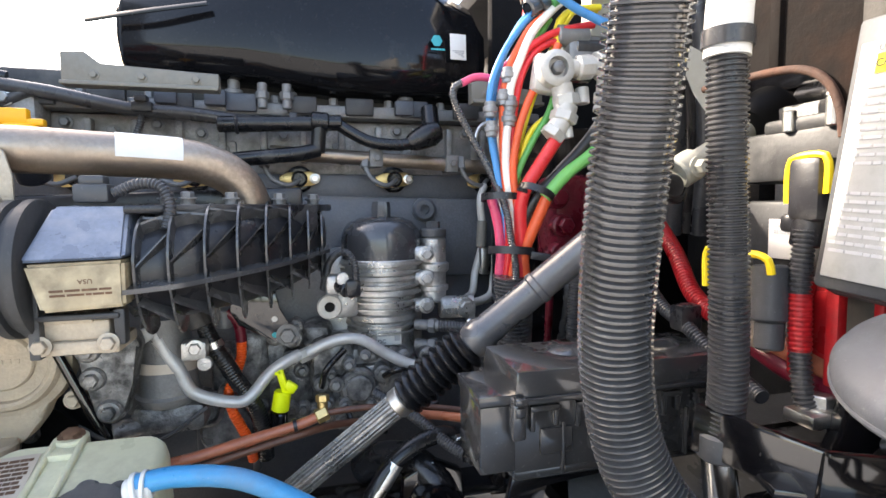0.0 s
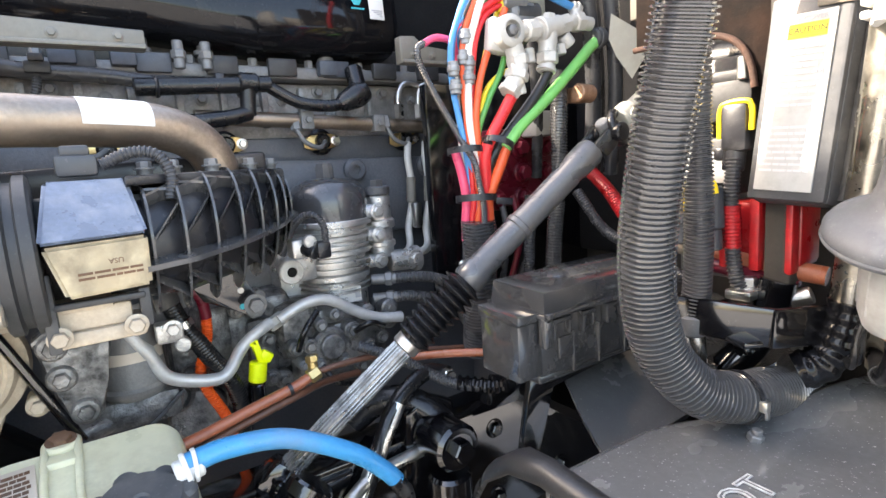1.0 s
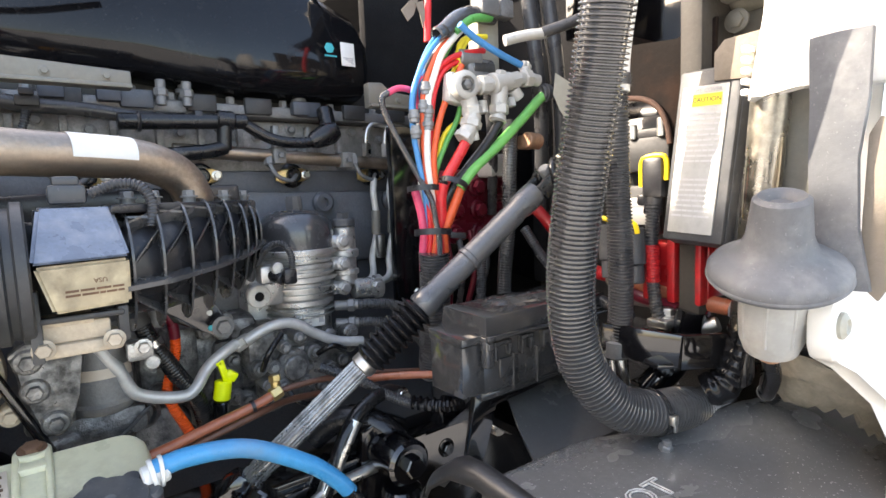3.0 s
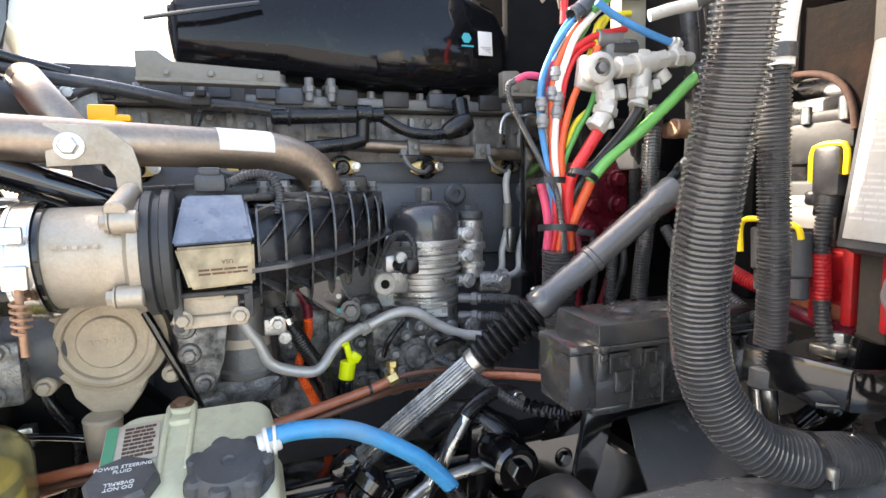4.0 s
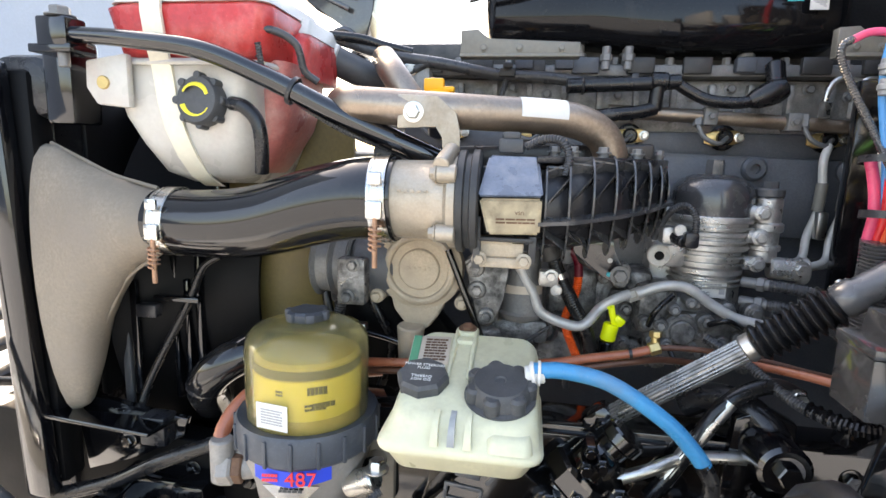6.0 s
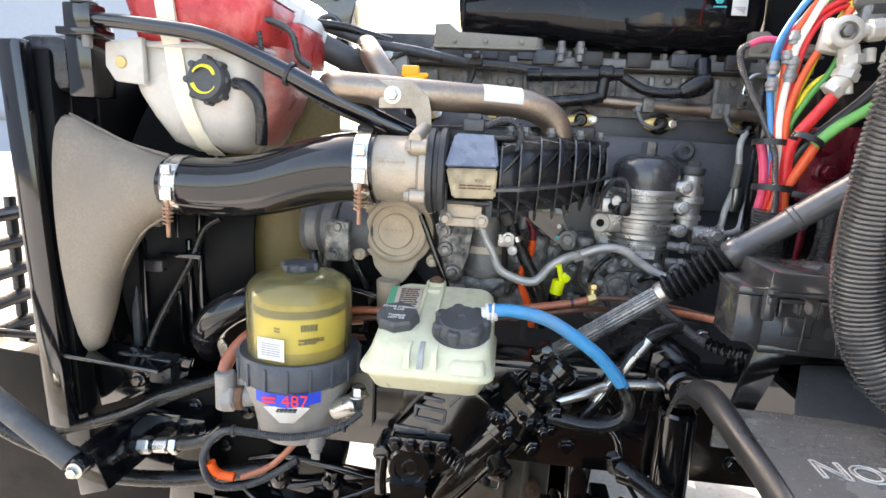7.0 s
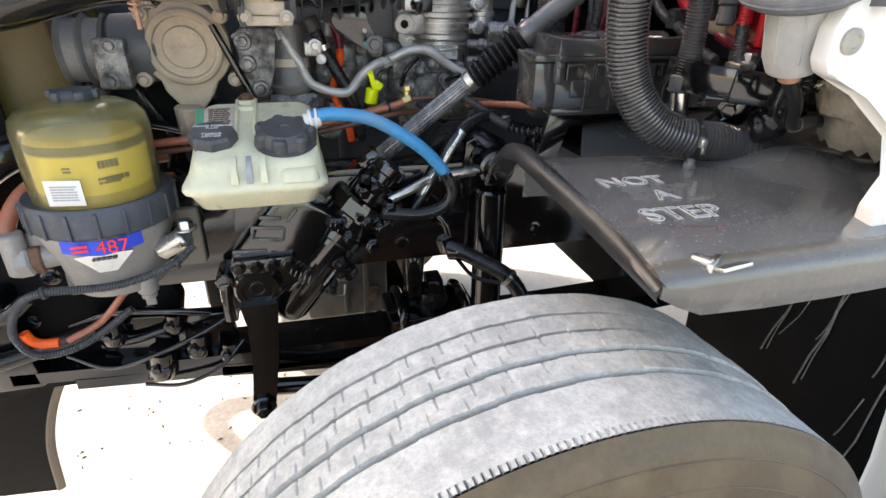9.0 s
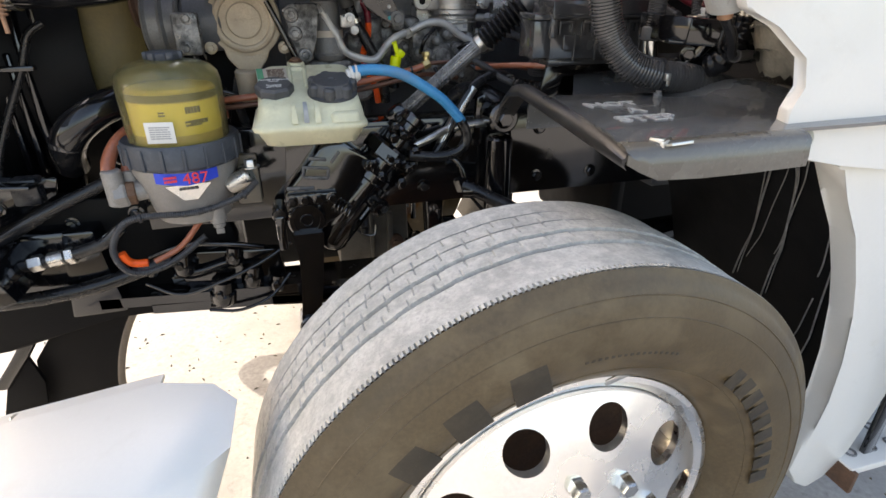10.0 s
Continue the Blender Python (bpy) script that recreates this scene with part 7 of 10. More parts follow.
def fuse_box():
    t = thing("fuse_box", "black plastic fuse box with raised lid", "fuse box", (0.33, 0.46, 1.2))
    def block(corners, z0, z1, inset=0.0, bev=0.0025):
        x0, x1, y0, y1 = corners
        bm = loft([[Vector((x0, y0, z0)), Vector((x1, y0, z0)), Vector((x1, y1, z0)), Vector((x0, y1, z0))], [Vector((x0 + inset, y0 + inset, z1)), Vector((x1 - inset, y0 + inset, z1)), Vector((x1 - inset, y1 - inset, z1 + 0.003)), Vector((x0 + inset, y1 - inset, z1 + 0.003))]])
        bmesh.ops.bevel(bm, geom=bm.edges[:], offset=bev, segments=2, profile=0.6, affect="EDGES")
        return bm
    part("base", block((0.213, 0.445, 0.434, 0.510), 1.211, 1.281), M_FUSE, t)
    part("side_pocket", join(block((0.179, 0.214, 0.433, 0.498), 1.214, 1.278), block((0.177, 0.214, 0.430, 0.500), 1.279, 1.289)), M_FUSE, t)
    lid = part("lid", join(block((0.206, 0.452, 0.420, 0.518), 1.281, 1.287), block((0.209, 0.449, 0.423, 0.515), 1.287, 1.311, 0.003)), M_FUSE, t)
    part("lid_boss", loft([rrect(0.345, 0.482, 0.16, 0.05, 0.02, 1.311), rrect(0.345, 0.482, 0.14, 0.035, 0.016, 1.318)]), M_FUSE, lid)
    part("latch", join(box((0.212, 0.424, 1.266), (0.014, 0.012, 0.034), 0.003), box((0.212, 0.420, 1.276), (0.010, 0.008, 0.010), 0.002), box((0.212, 0.417, 1.287), (0.012, 0.008, 0.006), 0.0015)), M_FUSE, t)
    for x, w in ((0.240, 0.030), (0.283, 0.022), (0.330, 0.034), (0.378, 0.022), (0.418, 0.026)):
        part("hook", join(box((x, 0.429, 1.275), (w, 0.010, 0.006), 0.0015), box((x - w / 2 + 0.003, 0.430, 1.264), (0.005, 0.010, 0.022), 0.0015), box((x + w / 2 - 0.003, 0.430, 1.266), (0.005, 0.010, 0.018), 0.0015)), M_FUSE, t)
    for x in (0.262, 0.306, 0.354, 0.400):
        part("wall_rib", box((x, 0.4325, 1.232), (0.004, 0.006, 0.050), 0.0012), M_FUSE, t)
    part("window", box((0.255, 0.4325, 1.240), (0.034, 0.005, 0.026), 0.002), M_FUSE, t)
    part("skirt", box((0.328, 0.476, 1.205), (0.225, 0.070, 0.014), 0.004), M_FUSE, t)
    part("bracket", prism([(0.205, 1.09), (0.228, 1.201), (0.42, 1.201), (0.42, 1.185), (0.262, 1.177), (0.232, 1.08)], 0.01, upright(0, 0.478, 0), 0.002), M_PAINT, t)
    return t


fuse_box()


def big_conduit():
    t = thing("large_conduit", "dusty black corrugated conduit curving onto the splash panel", "conduit", (0.25, 0.32, 1.19))
    part("hose", tube([(0.235, 0.212, 1.87), (0.224, 0.225, 1.80), (0.219, 0.231, 1.75), (0.223, 0.252, 1.65), (0.231, 0.278, 1.55), (0.236, 0.303, 1.45), (0.244, 0.321, 1.35), (0.262, 0.322, 1.27), (0.296, 0.305, 1.217), (0.342, 0.288, 1.198), (0.395, 0.281, 1.190), (0.44, 0.279, 1.179), (0.488, 0.286, 1.165), (0.54, 0.305, 1.152), (0.60, 0.335, 1.140)], 0.0265, 28, 0.01, (0.0052, 0.0040)), M_CONDUIT, t)
    part("clamp", band((0.347, 0.2855, 1.1975), (1, -0.2, -0.05), 0.0266, 0.005, 0.0014, 40), M_SATIN, t, "narrow black cable tie")
    part("tie_head", join(box((0.343, 0.258, 1.198), (0.010, 0.008, 0.012), 0.002), box((0.344, 0.256, 1.190), (0.006, 0.003, 0.012), 0.001)), M_STEEL, t, "bright steel tie buckle")
    part("clip_stud", join(rod((0.332, 0.262, 1.164), (0.332, 0.260, 1.172), 0.008, 6), rod((0.332, 0.260, 1.170), (0.332, 0.2595, 1.177), 0.005, 12)), M_GREYCAST, t)
    s = thing("small_conduit", "black corrugated conduit behind the large one", "conduit", (0.35, 0.36, 1.26))
    part("hose", tube([(0.349, 0.301, 1.80), (0.346, 0.324, 1.70), (0.346, 0.334, 1.60), (0.350, 0.336, 1.50), (0.356, 0.336, 1.40), (0.363, 0.341, 1.31), (0.362, 0.346, 1.262)], 0.0155, 24, 0.01, (0.0042, 0.002)), M_CONDUIT2, s)
    part("white_sleeve", tube([(0.3485, 0.306, 1.78), (0.346, 0.332, 1.63), (0.345, 0.3345, 1.574)], 0.0168, 20), M_WHITE, s, "white tape wrap")
    part("sleeve_tie", band((0.3452, 0.3343, 1.588), (0, -0.03, 1), 0.0170, 0.013, 0.002, 24), M_CONDUIT2, s, "black tape over the white wrap")
    part("end_fitting", rod((0.362, 0.346, 1.272), (0.362, 0.347, 1.248), 0.018, 20), M_CAP, s)
    part("end_stub", rod((0.362, 0.347, 1.250), (0.368, 0.345, 1.190), 0.014, 16), M_CHROME, s)
    return t


big_conduit()


def wiring():
    t = thing("air_line_bundle", "bundle of coloured air lines tied with black straps", "air lines", (0.29, 0.65, 1.2))
    def line(color, r, pts, tail=0.0):
        """A line through (x, z) points whose depth eases from y0 to y1; tail: where it hangs below the lower strap."""
        (y0, y1), xz = pts[0], pts[1:]
        n = len(xz) - 1
        path = [(x, y0 + (y1 - y0) * k / n, z) for k, (x, z) in enumerate(xz)]
        if tail:
            x, y, z = path[-1]
            path += [(x + 0.3 * (tail - x), y + 0.004, 1.372), (x + 0.6 * (tail - x) + 0.003, y + 0.010, 1.338)]
        part(color + "_line", tube(path, r, 12, 0.01), WIRE[color], t)
    line("blue", 0.0046, [(0.645, 0.645), (0.360, 1.742), (0.338, 1.721), (0.311, 1.696), (0.287, 1.662), (0.270, 1.625), (0.265, 1.593), (0.266, 1.564), (0.270, 1.536), (0.282, 1.481), (0.296, 1.43), (0.300, 1.400)], 0.296)
    line("blue", 0.0040, [(0.655, 0.652), (0.352, 1.738), (0.318, 1.708), (0.294, 1.670), (0.279, 1.630), (0.273, 1.590), (0.275, 1.54), (0.286, 1.478), (0.294, 1.405)], 0.300)
    line("white", 0.0054, [(0.635, 0.635), (0.372, 1.735), (0.346, 1.712), (0.319, 1.682), (0.302, 1.645), (0.290, 1.612), (0.289, 1.580), (0.285, 1.551), (0.285, 1.506), (0.294, 1.456), (0.306, 1.405)], 0.308)
    line("white", 0.0042, [(0.650, 0.650), (0.362, 1.735), (0.332, 1.700), (0.308, 1.655), (0.294, 1.605), (0.290, 1.54), (0.296, 1.47), (0.303, 1.402)], 0.303)
    line("orange", 0.0044, [(0.640, 0.640), (0.348, 1.715), (0.320, 1.692), (0.301, 1.662), (0.289, 1.637), (0.282, 1.601), (0.281, 1.564), (0.284, 1.50), (0.292, 1.45), (0.299, 1.400)], 0.290)
    line("red", 0.0048, [(0.630, 0.648), (0.405, 1.698), (0.360, 1.688), (0.333, 1.676), (0.311, 1.658), (0.300, 1.625), (0.292, 1.58), (0.288, 1.53), (0.290, 1.47), (0.294, 1.402)], 0.287)
    line("red", 0.0046, [(0.636, 0.640), (0.400, 1.680), (0.358, 1.676), (0.328, 1.662), (0.308, 1.632), (0.298, 1.59), (0.294, 1.53), (0.297, 1.46), (0.303, 1.402)], 0.312)
    line("orange", 0.0052, [(0.625, 0.632), (0.352, 1.668), (0.343, 1.650), (0.318, 1.608), (0.304, 1.575), (0.297, 1.547), (0.292, 1.506), (0.300, 1.447), (0.309, 1.402)], 0.316)
    line("green", 0.0046, [(0.622, 0.640), (0.356, 1.632), (0.349, 1.609), (0.340, 1.580), (0.320, 1.546), (0.301, 1.505), (0.297, 1.472), (0.302, 1.402)], 0.320)
    line("red", 0.0088, [(0.604, 0.634), (0.343, 1.550), (0.323, 1.517), (0.306, 1.488), (0.300, 1.466), (0.302, 1.439), (0.306, 1.402)], 0.300)
    line("black", 0.0078, [(0.600, 0.636), (0.409, 1.579), (0.384, 1.542), (0.349, 1.504), (0.320, 1.471), (0.306, 1.439), (0.304, 1.402)], 0.310)
    line("lime", 0.0086, [(0.590, 0.612), (0.506, 1.626), (0.495, 1.618), (0.458, 1.584), (0.407, 1.541), (0.357, 1.503), (0.328, 1.471)])
    line("orange", 0.0080, [(0.612, 0.632), (0.332, 1.475), (0.322, 1.446), (0.312, 1.418), (0.308, 1.398)], 0.318)
    line("yellow", 0.0042, [(0.640, 0.648), (0.420, 1.725), (0.385, 1.719), (0.372, 1.704), (0.360, 1.682), (0.340, 1.64), (0.318, 1.58), (0.302, 1.52), (0.294, 1.46), (0.298, 1.402)], 0.294)
    line("yellow", 0.0038, [(0.630, 0.642), (0.372, 1.590), (0.336, 1.574), (0.314, 1.55), (0.302, 1.50), (0.300, 1.45), (0.302, 1.402)], 0.305)
    line("green", 0.0040, [(0.650, 0.652), (0.352, 1.708), (0.328, 1.668), (0.306, 1.612), (0.296, 1.55), (0.294, 1.48), (0.298, 1.402)], 0.284)
    for k, (cname, r) in enumerate((("white", 0.0040), ("black", 0.0048), ("blue", 0.0040), ("pink", 0.0042))):
        line(cname, r, [(0.662, 0.660), (0.37 - 0.012 * k, 1.735 - 0.012 * k), (0.325 - 0.008 * k, 1.690 - 0.012 * k), (0.300 - 0.005 * k, 1.63), (0.286 + 0.004 * k, 1.56), (0.286 + 0.004 * k, 1.48), (0.292 + 0.004 * k, 1.402)], 0.282 + 0.012 * k)
    line("pink", 0.0070, [(0.660, 0.656), (0.272, 1.478), (0.282, 1.44), (0.286, 1.402)], 0.285)
    part("pink_loop", tube([(0.300, 0.664, 1.622), (0.274, 0.662, 1.629), (0.251, 0.66, 1.629), (0.232, 0.66, 1.620)], 0.0050, 12, 0.006), WIRE["pink"], t)
    part("grey_loop", tube([(0.233, 0.66, 1.621), (0.222, 0.66, 1.613), (0.224, 0.66, 1.593), (0.243, 0.66, 1.557), (0.261, 0.657, 1.524), (0.276, 0.648, 1.49), (0.281, 0.625, 1.456), (0.286, 0.622, 1.421), (0.293, 0.624, 1.39), (0.299, 0.635, 1.34), (0.305, 0.65, 1.25)], 0.0052, 10, 0.003, (0.0035, 0.0009)), M_CONDUIT, t)
    part("blue_cross", tube([(0.338, 0.61, 1.725), (0.372, 0.61, 1.707), (0.423, 0.605, 1.687), (0.471, 0.60, 1.672)], 0.0056, 12, 0.008), WIRE["blue"], t)
    part("blue_cross_ferrule", join(rod((0.462, 0.601, 1.6755), (0.478, 0.599, 1.669), 0.0085, 14), rod((0.468, 0.600, 1.673), (0.472, 0.600, 1.6715), 0.0105, 14)), M_FITTING, t)
    for x, z, r in ((0.2635, 1.584, 0.0075), (0.2655, 1.560, 0.0075), (0.290, 1.592, 0.0085), (0.2885, 1.573, 0.0085), (0.287, 1.628, 0.0070), (0.281, 1.600, 0.0065)):
        part("union", join(rod((x, 0.637, z - 0.010), (x, 0.637, z + 0.010), r, 16), rod((x, 0.637, z - 0.004), (x, 0.637, z + 0.004), r + 0.0018, 16)), M_UNION, t)
    part("strap", lathe([(0.029, -0.005), (0.0305, -0.005), (0.0305, 0.005), (0.029, 0.005)], (0.296, 0.645, 1.402), (0.08, 0.1, 1), 24, closed=True), M_PLASTIC, t, "black cable strap")
    part("strap_tail", box((0.326, 0.617, 1.396), (0.026, 0.003, 0.010), 0.001, (0, 8, -20)), M_PLASTIC, t)
    part("strap", lathe([(0.0265, -0.0045), (0.028, -0.0045), (0.028, 0.0045), (0.0265, 0.0045)], (0.283, 0.645, 1.472), (0.05, 0.1, 1), 24, closed=True), M_PLASTIC, t, "black cable strap")
    part("strap", lathe([(0.0225, -0.0045), (0.024, -0.0045), (0.024, 0.0045), (0.0225, 0.0045)], (0.318, 0.617, 1.478), (0.45, 0.1, 1), 24, closed=True), M_PLASTIC, t, "black cable strap")
    part("strap_head", box((0.300, 0.614, 1.484), (0.012, 0.01, 0.012), 0.002, (0, 25, 0)), M_PLASTIC, t)
    part("lower_sleeve", tube([(0.299, 0.648, 1.370), (0.303, 0.653, 1.33), (0.306, 0.665, 1.25), (0.312, 0.682, 1.15)], 0.0262, 22, 0.004, (0.0052, 0.0022)), M_CONDUIT2, t, "black corrugated sleeve round the lines")
    v = thing("air_valve", "pale metal air valve with branching fittings", "air valve", (0.37, 0.61, 1.6))
    part("body", join(lathe([(0.021, 0), (0.0225, 0.003), (0.0225, 0.026), (0.017, 0.030), (0.013, 0.030), (0.013, 0.020), (0, 0.020)], (0.338, 0.620, 1.629), (-0.1, -1, 0.05), 28), box((0.338, 0.622, 1.627), (0.046, 0.022, 0.048), 0.006, (0, 8, 0))), M_FITTING, v)
    part("hub", lathe([(0.008, 0), (0.008, 0.012), (0.005, 0.014), (0, 0.014)], (0.337, 0.602, 1.630), (-0.1, -1, 0.05), 6), M_GREYCAST, v)
    part("link", join(rod((0.350, 0.602, 1.631), (0.400, 0.600, 1.638), 0.0110, 20), rod((0.364, 0.601, 1.633), (0.386, 0.601, 1.636), 0.0155, 8)), M_FITTING, v)
    part("tee", join(rod((0.396, 0.600, 1.637), (0.432, 0.598, 1.645), 0.0150, 24), rod((0.411, 0.600, 1.650), (0.408, 0.600, 1.604), 0.0140, 24), rod((0.392, 0.600, 1.636), (0.400, 0.600, 1.638), 0.0180, 20), rod((0.413, 0.598, 1.660), (0.411, 0.600, 1.646), 0.0095, 6)), M_FITTING, v)
    for a, b, r, six in (((0.428, 0.598, 1.644), (0.448, 0.596, 1.649), 0.0145, 6), ((0.448, 0.596, 1.649), (0.462, 0.595, 1.651), 0.0110, 20), ((0.460, 0.595, 1.651), (0.476, 0.594, 1.652), 0.0150, 6), ((0.474, 0.594, 1.652), (0.494, 0.592, 1.650), 0.0100, 20), ((0.470, 0.598, 1.668), (0.462, 0.596, 1.655), 0.0090, 20),
                         ((0.408, 0.600, 1.606), (0.407, 0.600, 1.590), 0.0165, 6), ((0.407, 0.600, 1.590), (0.404, 0.600, 1.578), 0.0120, 20), ((0.405, 0.600, 1.584), (0.403, 0.600, 1.579), 0.0145, 20),
                         ((0.345, 0.604, 1.612), (0.351, 0.602, 1.590), 0.0135, 20), ((0.350, 0.602, 1.600), (0.352, 0.602, 1.586), 0.0165, 6), ((0.352, 0.602, 1.588), (0.346, 0.602, 1.566), 0.0145, 20), ((0.350, 0.602, 1.578), (0.346, 0.602, 1.566), 0.0175, 6), ((0.347, 0.602, 1.568), (0.333, 0.604, 1.549), 0.0135, 20), ((0.338, 0.603, 1.556), (0.331, 0.604, 1.547), 0.0160, 6), ((0.352, 0.600, 1.560), (0.354, 0.599, 1.546), 0.0065, 12),
                         ((0.375, 0.606, 1.610), (0.376, 0.604, 1.590), 0.0085, 20), ((0.431, 0.600, 1.618), (0.433, 0.598, 1.603), 0.0100, 6), ((0.440, 0.600, 1.632), (0.452, 0.598, 1.618), 0.0110, 20)):
        part("fitting", rod(a, b, r, six, 0.12), M_FITTING, v)
    part("port", join(rod((0.50, 0.592, 1.630), (0.518, 0.588, 1.632), 0.0135, 20), rod((0.505, 0.591, 1.6305), (0.511, 0.590, 1.631), 0.0160, 20)), M_CAP, v)
    part("port", join(rod((0.355, 0.64, 1.683), (0.40, 0.64, 1.686), 0.014, 20), box((0.395, 0.645, 1.66), (0.05, 0.03, 0.05), 0.006)), M_UNION, v)
    return t


wiring()


def service_plate():
    t = thing("power_cover", "black plastic fuse cover with white instruction label", "fuse cover", (0.45, 0.28, 1.37))
    # tilted box that faces forward along the truck
    m = Matrix.Translation((0.430, 0.275, 1.496)) @ Euler((radians(3.4), radians(5.5), radians(-4))).to_matrix().to_4x4()
    def put(bm):
        bmesh.ops.transform(bm, matrix=m, verts=bm.verts)
        return bm
    part("cover", put(box((0.032, 0, 0), (0.06, 0.086, 0.215), 0.012)), M_CAP, t)
    part("cover_lip", put(box((0.003, 0, 0), (0.010, 0.078, 0.206), 0.004)), M_CAP, t)
    lab = part("label", put(box((-0.003, 0.002, -0.005), (0.003, 0.058, 0.176), 0.001)), M_OLDLABEL, t, "white instruction label with yellow warning field")
    fm = m @ Matrix(((0, 0, -1, -0.0048), (-1, 0, 0, 0.003), (0, 1, 0, 0), (0, 0, 0, 1)))
    part("warning_field", put(box((-0.0048, -0.002, 0.066), (0.001, 0.036, 0.014), 0)), M_YELLOWINK, lab)
    text("warning_word", "CAUTION", 0.0080, fm @ Matrix.Translation((0.005, 0.066, 0.0007)), M_INK, lab, 0.0001)
    text("heading", "FUSE COVER", 0.0070, fm @ Matrix.Translation((0.003, 0.077, 0.0002)), M_GREYINK, lab, 0.0001)
    part("print", join(bars(10, 0.05, 0.062, fm @ Matrix.Translation((0, 0.022, 0.0)), random.Random(8), 0.62), bars(8, 0.05, 0.05, fm @ Matrix.Translation((0, -0.05, 0.0)), random.Random(9), 0.6)), M_PRINT, lab)
    part("side_rib", put(box((0.04, -0.045, 0), (0.05, 0.008, 0.20), 0.003)), M_DUSTY, t)
    r = thing("battery_terminal_block", "red plastic terminal block below the cover", "terminal block", (0.48, 0.31, 1.3))
    part("block", box((0.490, 0.325, 1.350), (0.05, 0.09, 0.075), 0.008), M_REDPLASTIC, r)
    for y in (0.29, 0.325, 0.36):
        part("fin", box((0.460, y, 1.350), (0.02, 0.012, 0.085), 0.003), M_REDPLASTIC, r)
    tr = thing("cable_tray", "black sheet metal tray under the terminal block", "tray", (0.42, 0.33, 1.25))
    part("floor", box((0.440, 0.305, 1.246), (0.15, 0.10, 0.008), 0.003, (0, 4, -20)), M_PAINT, tr)
    part("front_wall", box((0.442, 0.246, 1.262), (0.14, 0.008, 0.042), 0.003, (0, 4, -20)), M_PAINT, tr)
    part("end_wall", box((0.364, 0.312, 1.270), (0.008, 0.10, 0.042), 0.003, (4, 0, 22)), M_PAINT, tr)
    return t


service_plate()


